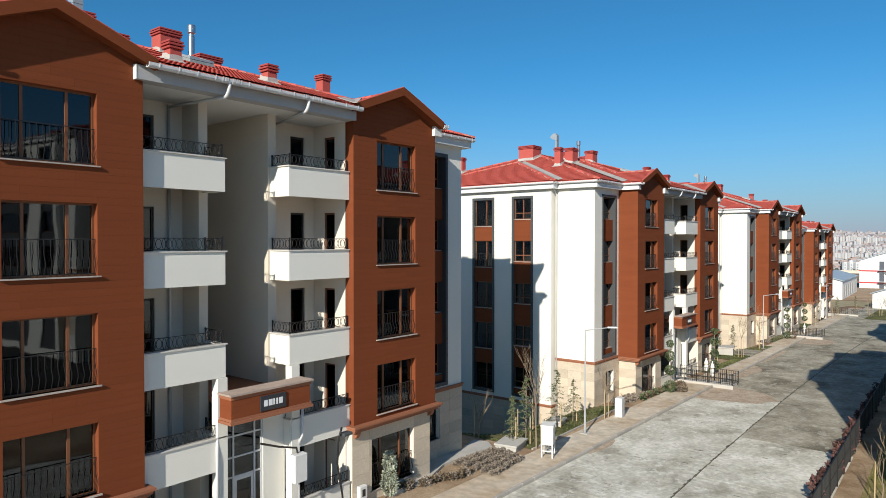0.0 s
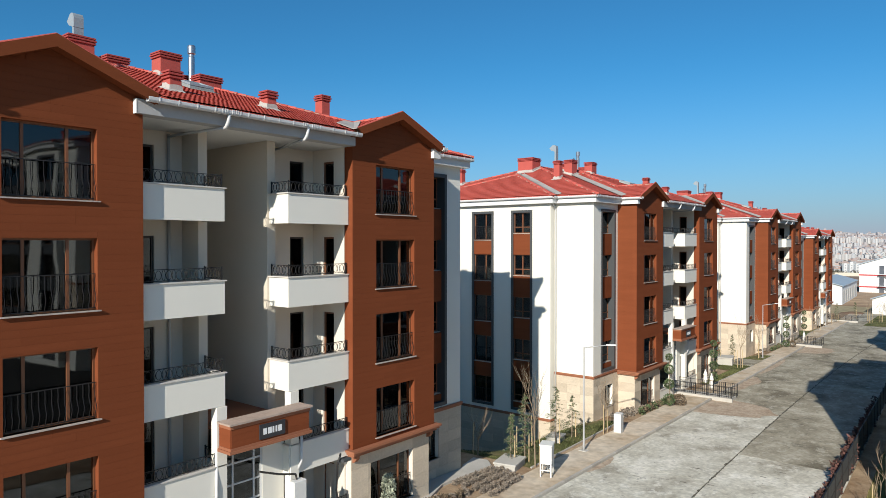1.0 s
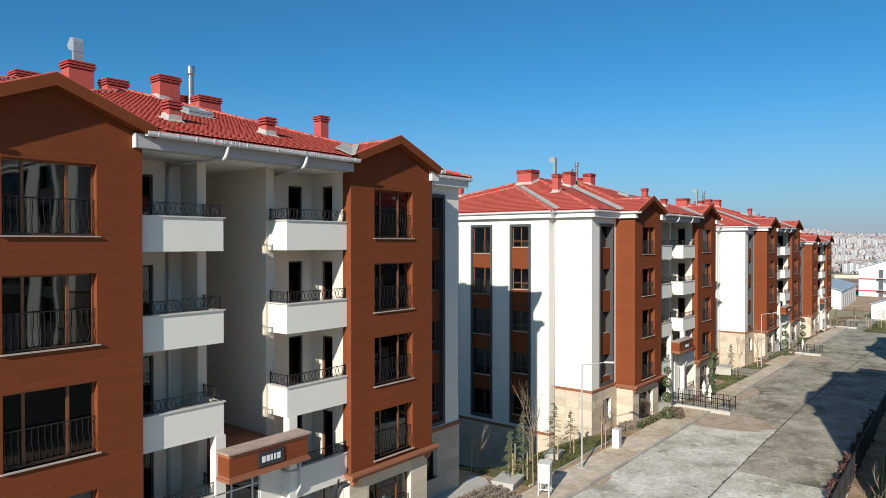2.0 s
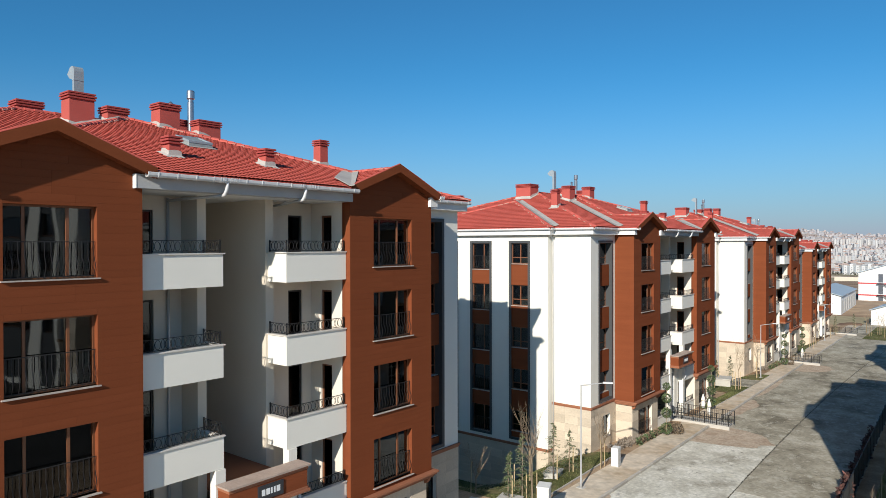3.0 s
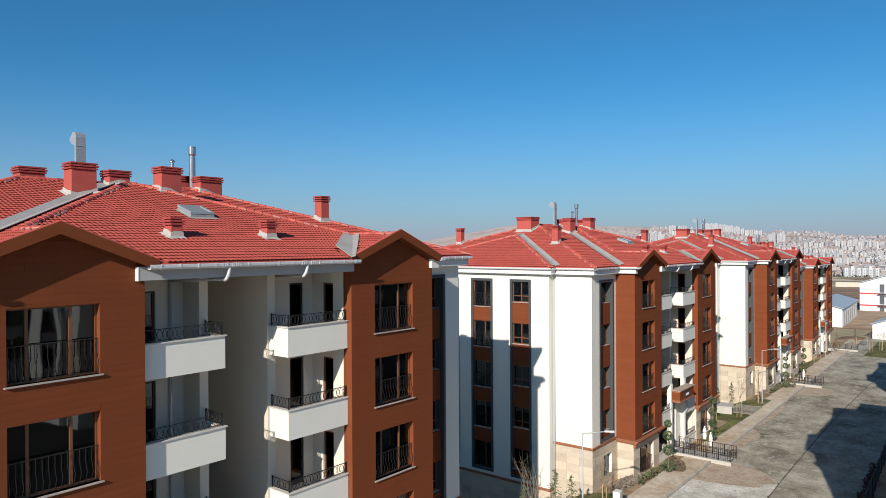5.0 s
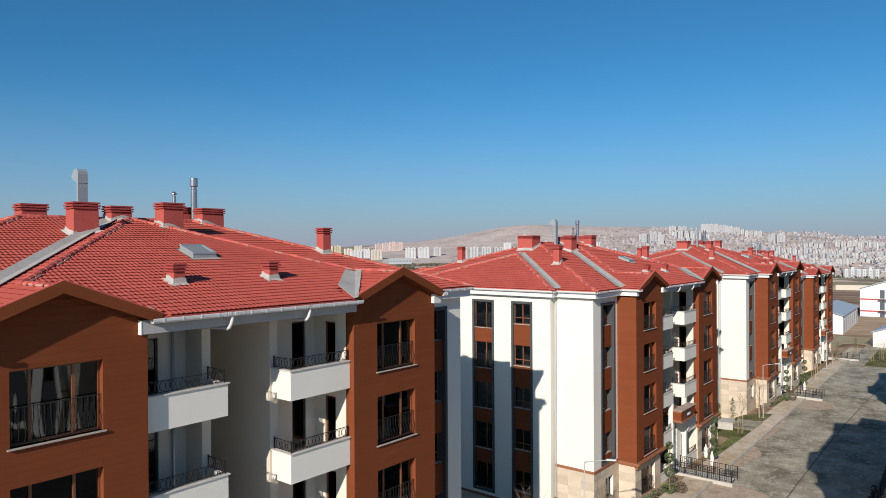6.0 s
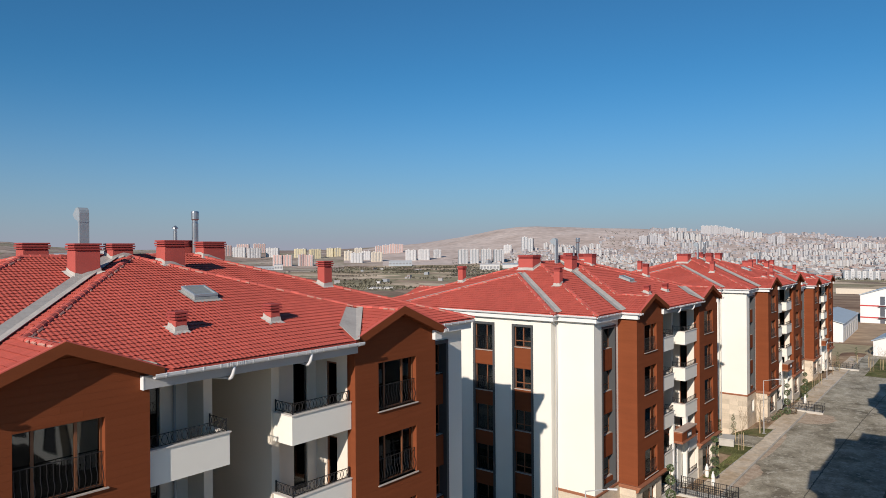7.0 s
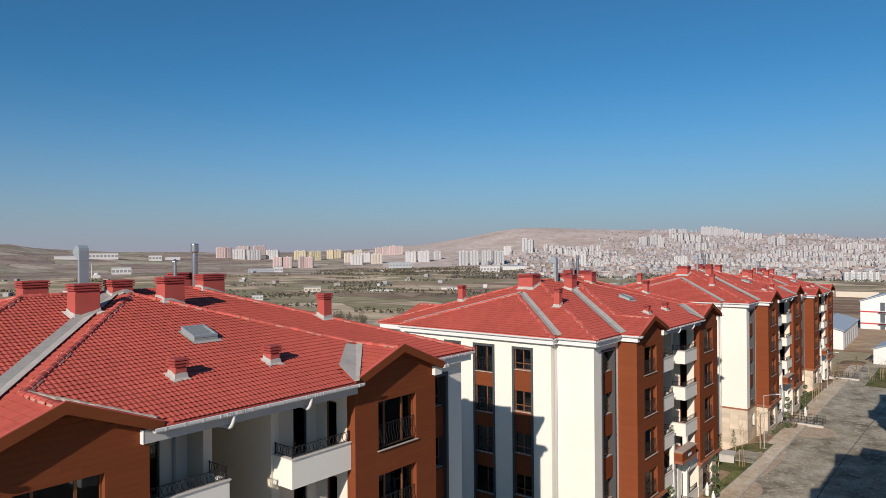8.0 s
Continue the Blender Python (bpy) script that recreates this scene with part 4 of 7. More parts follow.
    # stacks, vents and a hatch
    for x, u, w, d, top_z in (*(((-11.1, -4.85, 1.4, 1.3, 18.75),) if detail < 2 else ()), (-8.63, -2.25, 0.72, 0.95, 18.66), (-12.1, -2.85, 0.78, 0.98, 18.72), (-10.45, -0.02, 0.75, 0.9, 18.68), (-11.9, 3.75, 0.8, 1.1, 18.85), (-8.6, 1.33, 0.73, 0.92, 18.8), (-10.82, 4.6, 0.78, 1.18, 18.78), (-6.2, 7.95, 0.5, 0.5, 17.8), (-6.45, -8.3, 0.5, 0.5, 17.87), (-15.7, -8.2, 0.5, 0.5, 17.85), (-15.6, 7.95, 0.5, 0.5, 17.8)):
        chimney(b, x, u, w, d, roof_at(x, u) - 0.4, top_z)
    for x, u in ((-2.05, -2.03), (-2.02, 1.73)):
        z = roof_at(x, u)
        chimney(b, x, u, 0.42, 0.42, z - 0.2, z + 0.66)
    m = Mesh()
    x, u = -4.8, 0.42
    k = math.hypot(1, RISE)
    q = lambda a, c, h: (x - a / k, u + c, roof_at(x, u) + a / k * RISE + h)
    m.add([q(a, c, h) for h, e in ((0.02, 0.52), (0.22, 0.47)) for a, c in ((-e, -e), (e, -e), (e, e), (-e, e))], [(4, 7, 6, 5)[::-1], (0, 1, 5, 4)[::-1], (1, 2, 6, 5)[::-1], (2, 3, 7, 6)[::-1], (3, 0, 4, 7)[::-1]])
    hatch = part("roof_hatch", m, HATCHM, b, "galvanised roof hatch")
    m = Mesh()
    for a0, a1, c0, c1 in ((-0.5, -0.42, -0.5, 0.5), (0.42, 0.5, -0.5, 0.5), (-0.42, 0.42, -0.5, -0.42), (-0.42, 0.42, 0.42, 0.5)):
        m.add([q(a, c, h) for h in (0.18, 0.26) for a, c in ((a0, c0), (a1, c0), (a1, c1), (a0, c1))], [(4, 5, 6, 7), (1, 0, 4, 5), (2, 1, 5, 6), (3, 2, 6, 7), (0, 3, 7, 4)])
    part("lid_frame", m, ZINC, hatch, "dark rim of the hatch lid")
    m = Mesh()
    m.add([q(a, c, 0.06) for a, c in ((-0.72, -0.6), (0.6, -0.6), (0.6, 0.6), (-0.72, 0.6))], [(0, 3, 2, 1)[::-1]])
    part("flashing", m, SHEET, hatch)
    m = Mesh()
    cx, cu, zt, wx, wu = -10.42, -1.5, 19.6, 0.075, 0.195
    m.box(cx - wx, cx + wx, cu - wu, cu + wu, roof_at(cx, cu) - 0.2, zt)
    for z in (zt - 0.03, zt - 1.25):
        m.box(cx - wx - 0.012, cx + wx + 0.012, cu - wu - 0.012, cu + wu + 0.012, z, z + 0.025)
    # hood bent over to the west, its mouth cut on the slant
    bend = [(wx, 0.0), (wx, 0.36), (wx - 0.03, 0.47), (wx - 0.1, 0.55), (wx - 0.2, 0.58), (wx - 0.36, 0.56), (wx - 0.66, 0.29), (wx - 0.45, 0.1), (wx - 0.28, 0.05), (-wx, 0.0)]
    m.extrude([(cx + w, cu - wu, zt + z) for w, z in bend], (0, 2 * wu, 0))
    m.extrude([(cx + wx - 0.39, cu - wu + 0.03, zt + 0.535), (cx + wx - 0.65, cu - wu + 0.03, zt + 0.3), (cx + wx - 0.67, cu - wu + 0.03, zt + 0.31), (cx + wx - 0.41, cu - wu + 0.03, zt + 0.545)], (0, 2 * wu - 0.06, 0))
    part("vent_duct", m, ZINC, b, "galvanised swan-neck vent duct")
    m = Mesh()
    z = 17.9
    m.lathe(-11.27, 4.08, [(0.155, z - 1.2), (0.155, z + 1.78), (0.135, z + 1.82), (0.135, z + 1.92), (0.19, z + 1.98), (0.19, z + 2.3), (0.17, z + 2.36), (0.05, z + 2.38)], 16)
    part("flue", m, STEEL, b, "shiny steel flue pipe", smooth=False)
    m = Mesh()
    m.lathe(-11.1, 2.95, [(0.09, z - 1.2), (0.09, z + 1.38), (0.07, z + 1.4), (0.07, z + 1.48), (0.15, z + 1.5), (0.14, z + 1.53), (0.02, z + 1.64)], 10)
    part("flue", m, STEEL, b)


def window_strip(b, axis, face, out, a0, a1, kinds, first=1, deep=0.16):
    """A tall dark-grey frame with windows and brown panels between."""
    st = new("window_strip")
    st.parent = b
    a0, a1 = min(a0, a1), max(a0, a1)

    def bx(m, d0, d1, p, q, zl, zh):
        t0, t1 = face + out * d0, face + out * d1
        return m.box(t0, t1, p, q, zl, zh) if axis == "x" else m.box(p, q, t0, t1, zl, zh)
    z0, z1, fw = 2.98 if first else -0.05 if RAILS else -4.4, 13.98, 0.17
    m = Mesh()
    bx(m, -deep - 0.07, 0.05, a0, a0 + fw, z0, z1)
    bx(m, -deep - 0.07, 0.05, a1 - fw, a1, z0, z1)
    bx(m, -deep - 0.07, 0.05, a0 + fw, a1 - fw, z1 - fw, z1)
    bx(m, -deep - 0.07, 0.05, a0 + fw, a1 - fw, z0, z0 + fw)
    part("surround", m, GREYF, st, "dark grey window surround")
    height = 1.9 if kinds == "french" else 1.45
    last = z0 + fw
    for k in range(first, 5):
        top = S * k + 2.02
        bot = top - height
        if bot - last > 0.02:
            part("spandrel", bx(Mesh(), -deep, -0.03 if deep < 0.3 else -0.16, a0 + fw, a1 - fw, last, bot - 0.05), CLAD if RAILS else GREYF, st, "brown spandrel panel" if RAILS else "dark spandrel panel")
        window(st, axis, face, a0 + fw, a1 - fw, bot, top, out, bars=(0.62,) if kinds == "french" else (0.5,), transom=None if kinds == "french" else 0.3, rail=kinds == "french", deep=deep, lip=0.03 if deep < 0.3 else -deep + 0.2)
        last = top
    return st


def building(detail):
    b = new("apartment_building")
    holes = [(WIN0, WIN1, S * k + 0.06, S * k + 2.0) for k in range(1, 5)]
    # carcass: white walls
    white = lambda *q: part("wall", wall(Mesh(), *q), WHITE, b, "bright white rendered wall")
    for s in (1, -1):
        strip_e = (s * 9.33, s * 11.5, 2.98, 13.98)
        ground_e = (s * 9.7, s * 10.9, 0.55, 2.0)
        white("x", -1.65, -1.4, s * BAY1, s * 12.6, -5.2, 14.4, [strip_e, ground_e])
        white("y", s * 12.35, s * 12.6, -4.28, -1.65, -5.2, 14.4)
        white("x", -4.53, -4.28, s * 12.6, s * 13.2, -5.2, 14.4)
        strips = [(-7.43, -5.70, -0.05, 13.98), (-10.86, -8.93, -0.05, 13.98)]
        if s < 0 and detail < 2:
            strips += [(-13.6, -12.0, -0.05, 13.98), (-16.1, -14.4, -0.05, 13.98)]
        if s > 0 and not RAILS:
            strips = [(-7.3, -5.0, -4.4, 13.98), (-11.8, -10.2, -4.4, 13.98), (-17.2, -13.0, -4.4, 13.98)]
        white("y", s * 12.95, s * 13.2, -17.52, -4.53, -5.2, 14.4, strips)
        white("x", -17.52, -17.27, s * 12.6, s * 12.95, -5.2, 14.4)
        white("y", s * 12.35, s * 12.6, -20.4, -17.52, -5.2, 14.4)
        white("x", -20.4, -20.15, s * 8.9, s * 12.35, -5.2, 14.4)
        white("y", s * 8.65, s * 8.9, BACK, -20.4, -5.2, 14.4)
    white("x", BACK, BACK + 0.25, -8.65, 8.65, -5.2, 14.4, [(u, u + 1.6, S * k + 0.5, S * k + 2.0) for k in range(5) for u in (-6.8, -2.6, 1.0, 5.2)])
    # bays: brown boards over a block wall
    for s in (1, -1):
        bay = new("bay")
        bay.parent = b
        hs = [(s * h[0], s * h[1], h[2], h[3]) for h in holes]
        m = Mesh()
        wall(m, "x", -0.3, -0.022, s * BAY0, s * BAY1, 2.6, 14.42, hs)
        pts = [(-0.3, s * u, z) for u, z in ((BAY0, 14.42), (BAY1, 14.42), (BAY1, SHOULDER), (RU, PEAK), (BAY0, SHOULDER))]
        m.extrude(pts if s > 0 else pts[::-1], (0.278, 0, 0))
        part("front_wall", m, CLADJ, bay)
        part("side_wall", wall(Mesh(), "y", s * 8.65, s * (BAY1 - 0.022), -1.4, -0.3, 2.6, 14.4), CLADJ, bay)
        part("side_wall", wall(Mesh(), "y", s * (BAY0 + 0.022), s * (BAY0 + 0.25), -0.45, -0.3, 2.6, 14.4), CLADJ, bay)
        for h in hs:
            window(bay, "x", 0.0, h[0], h[1], h[2], h[3], 1, bars=(0.225, 0.695), rail=True)
        slope = lambda z: (PEAK + 0.02 - z) / RN if z > SHOULDER else 99
        clad(bay, "x", -0.022, 1, s * BAY0, s * BAY1, 2.82, PEAK, hs, detail, slope)
        clad(bay, "y", s * (BAY1 - 0.022), s, -1.4, -0.022, 2.82, 14.38, [], detail)
        clad(bay, "y", s * (BAY0 + 0.022), -s, -0.45, -0.022, 2.82, 14.38, [], detail)
        m = Mesh()
        for z0, z1, g in ((2.55, 2.64, 0.10), (2.64, 2.74, 0.2), (2.74, 2.82, 0.28)):
            m.box(-0.3, g, s * (BAY0 - g * 0.7), s * (BAY1 + g * 0.7), z0, z1)
            m.box(-1.4, -0.3, s * (BAY1 - 0.1), s * (BAY1 + g * 0.7), z0, z1)
        part("moulding", m, LEDGE, bay, "terracotta stepped moulding")
        if RAILS:
            for u in (BAY0 + 0.22, BAY1 - 0.22):
                part("corbel", Mesh().extrude([(-0.2, s * u - 0.09, 2.55), (0.06, s * u - 0.09, 2.55), (0.04, s * u - 0.09, 2.42), (-0.06, s * u - 0.09, 2.3), (-0.2, s * u - 0.09, 2.26)][::-1], (0, 0.18, 0)), LEDGE, bay, "small terracotta corbel")
        # ground storey in stone
        g = new("stone_base")
        g.parent = b
        gh = [(s * 5.2, s * 7.7, -0.02, 2.0)]
        m = Mesh()
        wall(m, "x", -0.45, -0.2, s * 4.15, s * 8.75, -1.2, 2.55, gh)
        part("front_wall", m, CREAM, g)
        part("side_wall", wall(Mesh(), "y", s * 8.5, s * 8.75, -1.4, -0.45, -1.2, 2.55), CREAM, g)
        part("side_wall", wall(Mesh(), "y", s * 4.15, s * 4.4, -2.3, -0.45, -1.2, 2.55), CREAM, g)
        stone_panels(g, "x", -0.2, 1, s * 4.15, s * 8.75, -1.0, 2.55, gh, detail)
        stone_panels(g, "y", s * 8.75, s, -1.4, -0.2, -1.0, 2.55, [], detail)
        stone_panels(g, "x", -1.4, 1, s * 8.78, s * 12.6, -1.0, 2.72, [(s * 9.7, s * 10.9, 0.55, 2.0)], detail)
        stone_panels(g, "y", s * 12.6, s, -4.28, -1.376, -2.92, 2.72, [], detail)
        stone_panels(g, "x", -4.28, 1, s * 12.626, s * 13.2, -4.35, -0.45, [], detail)
        if s < 0 or RAILS:
            stone_panels(g, "y", s * 13.2, s, -17.52, -4.256, -4.35, -0.45, [], detail)
        window(g, "x", -0.2, s * 5.2, s * 7.7, -0.02, 2.0, 1, bars=(0.27, 0.73), rail=True)
        window(g, "x", -1.4, s * 9.7, s * 10.9, 0.55, 2.0, 1, bars=(0.5,), frame=DARKF)
        m, low = Mesh(), Mesh()
        for z0, z1, e in ((2.72, 2.80, 0.05), (2.80, 2.90, 0.09)):
            m.box(-1.4, -1.4 + e, s * BAY1, s * (12.6 + e), z0, z1)
            m.box(-4.28, -1.4, s * 12.6, s * (12.6 + e), z0, z1)
            low.box(-4.28, -4.28 + e, s * (12.6 + e), s * (13.2 + e), z0 - 3.17, z1 - 3.17)
            if s < 0 or RAILS:
                low.box(-17.52, -4.28, s * 13.2, s * (13.2 + e), z0 - 3.17, z1 - 3.17)
        part("string_course", m, LEDGE, g, "terracotta string course")
        part("string_course", low, LEDGE, g, "terracotta string course")
        window_strip(b, "x", -1.4, 1, s * 9.33, s * 11.5, "plain", 1, 0.42)
        if s < 0 or RAILS:
            window_strip(b, "y", s * 13.2, s, -7.43, -5.70, "plain", 0)
            window_strip(b, "y", s * 13.2, s, -10.86, -8.93, "french", 0)
        else:
            for x0, x1 in ((-7.3, -5.0), (-11.8, -10.2), (-17.2, -13.0)):
                window_strip(b, "y", 13.2, 1, x0, x1, "french", 0)
        if s < 0 and detail < 2:
            window_strip(b, "y", -13.2, -1, -13.6, -12.0, "plain", 0)
            window_strip(b, "y", -13.2, -1, -16.1, -14.4, "plain", 0)
    # balconies and the stair recess
    for s in (1, -1):
        m = Mesh()
        d0, d1 = (2.92, 3.6) if s > 0 else (-3.3, -2.55)
        doors = [(d0, d1, S * k, S * k + 2.1) for k in range(5)]
        wall(m, "x", -2.5, -2.3, 1.48 if s > 0 else -1.57, s * BAY0, -0.6, 14.4, doors)
        sd = [(-1.69, -1.06, S * k, S * k + 2.1) for k in range(5)]
        wall(m, "y", s * BAY0, s * (BAY0 + 0.2), -2.3, -0.47, -0.6, 14.4, sd)
        part("balcony_wall", m, CREAM, b, "off-white rendered balcony walls")
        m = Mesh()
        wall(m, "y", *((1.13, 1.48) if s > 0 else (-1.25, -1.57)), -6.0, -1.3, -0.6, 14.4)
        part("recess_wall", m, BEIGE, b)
        for k in range(5):
            door_leaf(b, "x", -2.3, d0, d1, S * k, S * k + 2.1, 1)
            door_leaf(b, "y", s * BAY0, -1.69, -1.06, S * k, S * k + 2.1, -s, FRAME)
            balcony(b, s, k)
        m = Mesh()
        m.box(-0.5, -0.17, s * 1.27, s * 1.62, -0.6, 5.5)
        part("column", m, WHITE, b)
        if s < 0:
            m = Mesh().tube([(-2.22, -2.08, 14.3), (-2.22, -2.08, -0.4)], 0.05, 8)
            part("drain_pipe", m, PIPE, b, smooth=True)
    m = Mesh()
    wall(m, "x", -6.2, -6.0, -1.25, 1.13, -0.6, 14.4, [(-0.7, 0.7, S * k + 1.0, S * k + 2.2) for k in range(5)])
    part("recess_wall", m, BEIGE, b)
    # rooms behind: floors and a spine wall
    m = Mesh()
    for k in range(6):
        z = S * k - 0.25
        m.box(-20.0, -6.3, -12.2, 12.2, z, z + 0.2)
        for s in (1, -1):
            m.box(-6.3, -2.6, s * 1.62, s * 12.2, z, z + 0.2)
        for s in (1, -1):
            m.box(-2.6, -0.5, s * 4.5, s * 8.4, z, z + 0.2)
    for x in (-4.4, -9.0):
        for s in (1, -1):
            m.box(x, x + 0.15, s * 1.62, s * 12.2, -0.3, 14.4)
    for u in (-8.0, -1.9, 1.75, 8.0):
        m.box(-20.0, -2.7, u, u + 0.15, -0.3, 14.4)
    for s in (1, -1):
        for k in range(1, 5):
            m.box(-11.5, -5.0, s * 11.2, s * 11.3, S * k, S * k + 2.6)
    part("interior", m, ROOM, b)
    # entrance: canopy with boards, number plate, glazed screen
    en = new("entrance")
    en.parent = b
    m = Mesh()
    m.box(-0.155, 0.46, -1.54, 1.54, 4.3, 4.9)
    part("canopy", m, CLADJ, en)
    m = Mesh()
    for z0, z1, g in ((4.13, 4.22, 0.09), (4.22, 4.3, 0.04), (4.9, 5.02, 0.04)):
        m.box(-0.155, 0.46 + g, -1.54 - g, 1.54 + g, z0, z1)
    part("moulding", m, LEDGE, en)
    part("coping", Mesh().box(-0.155, 0.57, -1.65, 1.65, 5.022, 5.08), COPEB, en, "brownish stone coping")
    part("terrace", Mesh().box(-5.99, -0.16, -1.24, 1.12, 4.55, 4.75), LEDGE, en)
    holder = Mesh()
    for i in range(3):
        z = 4.3 + 0.2 * i
        board(en, "x", 0.46, 1, -1.54, 1.54, z, z + 0.2, holder)
        board(en, "y", -1.54, -1, -0.16, 0.46, z, z + 0.2, holder)
    part("canopy_cladding", holder, CLADJ, en, kind="stuff")
    m = Mesh().chamfered(0.485, 0.525, -0.52, 0.5, 4.36, 4.84, 0.008)
    plate = part("number_plate", m, SIGNM, en, "dark number plate with light characters")
    m = Mesh()
    for u, wd in ((-0.38, 0.13), (-0.2, 0.14), (-0.02, 0.06), (0.1, 0.06), (0.21, 0.14)):
        m.box(0.526, 0.535, u, u + wd, 4.5, 4.7)
    part("character_bar", m, LETTER, plate)
    m = Mesh()
    wall(m, "x", -0.75, -0.55, 0.35, 1.27, -0.6, 4.13)
    part("entrance_wall", m, WHITE, en)
    m = Mesh()
    for u in (-1.25, -0.82, 0.0, 0.29):
        m.box(-0.66, -0.58, u, u + 0.06, -0.5, 4.13)
    for z in (-0.5, 2.05, 2.7, 3.4, 4.07):
        m.box(-0.655, -0.585, -1.19, 0.29, z, z + 0.055)
    part("screen_frame", m, GUTTER, en, "white aluminium screen frame")
    part("pane", Mesh().box(-0.625, -0.615, -1.2, 0.3, -0.45, 4.1), GLASS, en).visible_shadow = False
    leaf = new("entrance_door")
    leaf.parent = en
    m = Mesh()
    for u0, u1, z0, z1 in ((-0.75, -0.66, -0.44, 2.04), (-0.1, -0.01, -0.44, 2.04), (-0.66, -0.1, 1.93, 2.04), (-0.66, -0.1, -0.44, -0.22), (-0.66, -0.1, 0.72, 0.8)):
        m.box(-0.648, -0.592, u0, u1, z0, z1)
    part("frame", m, GUTTER, leaf)
    part("handle", Mesh().tube([(-0.55, -0.14, 0.5), (-0.55, -0.14, 1.3)], 0.016, 6), STEEL, leaf, "steel pull handle")
    m = Mesh().tube([(-0.25, -1.6, 4.13), (-0.2, -1.62, 3.4), (-0.15, -1.66, 3.0), (-0.15, -1.66, 0.0)], 0.05, 8)
    part("downpipe", m, GUTTER, en, smooth=True)
    m = Mesh().tube([(-0.1, 1.68, 4.13), (-0.1, 1.68, 3.0), (-0.2, 1.6, 2.7)], 0.05, 8)
    part("downpipe", m, GUTTER, en, smooth=True)
    roof_dressing(b, detail)
    if detail > 1:
        TW, TC = FINE
        near = lambda x, u: -1.75 < x < 0.5 and -3.0 < u < 3.0
        part("roof_tiles", tile_roof(lambda x, u: not near(x, u), TW, TC), TILEJ, b, "red wavy clay roof tiles", kind="stuff")
        one = Mesh()
        one_tile(one, lambda a, c, h: (-c, a, RISE * c + h), TW, TC)
        me = one.data("roof_tile", TILE)
        for j in range(12):
            d = 0.02 + j * TC
            n = int(3.4 / TW) + 1
            for i in range(-n, n):
                u, x = (i + 0.5) * TW, E0 - d - TC / 2
                if near(x, u) and inside(roof_faces()[0][2], x, abs(u)) and not in_valley(x, abs(u)):
                    part("roof_tile", me, None, b, at=(E0 - d, u, EAVE + RISE * d))
    else:
        part("roof_tiles", tile_roof(lambda x, u: True, *WIDE), TILEJ, b, "red wavy clay roof tiles", kind="stuff")
    return tagged(b, "five-storey white apartment block with brown board bays and red tiled roof", "apartment building", "apartment blocks along the street")


A_AT = (-17.5, 13.53, 0.0)
block = building(2)
block.matrix_basis = pose(*A_AT)
far_block = building(1)
far_block.matrix_basis = pose(-17.38, 52.95, -1.0)
for x, y, z in ((-18.2, 92.4, -1.3), (-20.5, 131.5, -2.95)):
    copy_thing(far_block, pose(x, y, z))
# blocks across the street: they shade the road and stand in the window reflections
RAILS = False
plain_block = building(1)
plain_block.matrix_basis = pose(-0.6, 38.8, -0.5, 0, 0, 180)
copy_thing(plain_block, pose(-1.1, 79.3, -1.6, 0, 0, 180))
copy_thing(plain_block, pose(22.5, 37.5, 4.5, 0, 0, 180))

# ---- ground ----
def road_z(y):
    return -0.45 - 0.021 * (min(max(y, -60), 190) - 20)


def ss(a, b, t):
    t = min(1, max(0, (t - a) / (b - a)))
    return t * t * (3 - 2 * t)


def verge_z(x, y):
    """The strip beside the blocks: level at the road, falling westwards between the blocks."""
    v = (y - 28) % 40.4 + 28
    return road_z(y) + 0.10 - 4.2 * ss(-17, -28, x) * ss(28, 33.5, v) * (1 - ss(56, 66, v))


def grid(m, left, right, y0, y1, lift, step=1.0, nx=28):
    """A sheet laid on the falling strip."""
    n = max(1, int((y1 - y0) / step))
    for i in range(n + 1):
        y = y0 + (y1 - y0) * i / n
        for j in range(nx + 1):
            x = left(y) + (right(y) - left(y)) * (j / nx)
            m.v.append((x, y, verge_z(x, y) + lift))
    w = nx + 1
    m.f += [(i * w + j, i * w + j + 1, (i + 1) * w + j + 1, (i + 1) * w + j) for i in range(n) for j in range(nx)]
    return m


TOWN_BEARING = 0.6805
SKYLINE = [(-3000, 5), (-300, 76), (0, 78), (60, 52), (120, 38), (250, 22), (420, 16), (600, 18), (700, 42), (770, 70), (835, 100), (870, 128), (930, 168), (1000, 150), (1100, 140), (1200, 118), (1300, 102), (1400, 84), (1500, 68), (1570, 56), (1900, 50), (4000, 20)]


def land_z(x, y):
    near = road_z(y) - 0.08 - (1 - ss(130, 155, y)) * (1.6 + (4.6 * ss(-17, -28, x) if x < -17 else 0))
    d = math.hypot(x, y)
    fall = max(ss(-48, -330, x) if x < -48 else 0, ss(300, 900, y), ss(-60, -300, y))
    z = near - 34 * fall - 8 * ss(600, 1800, d) * fall
    if d > 60:
        z += noise.noise((x / 140, y / 140, 0.3)) * 3.5 * ss(60, 300, d)
    if d > 1500:
        ang = math.atan2(-x, y)
        t = math.tan(max(-1.3, min(1.3, TOWN_BEARING - ang)))
        s = 784 + 1184 * t
        hs = SKYLINE[-1][1]
        for (a, p), (b, q) in zip(SKYLINE, SKYLINE[1:]):
            if a <= s < b:
                hs = p + (q - p) * (s - a) / (b - a)
        z += ss(2300, 4400, d) * (hs + 42) + noise.noise((x / 300, y / 300, 2.0)) * 10 * ss(2300, 4000, d) + noise.noise((x / 90, y / 90, 5.0)) * 3 * ss(2600, 4000, d)
    return z


m = Mesh()
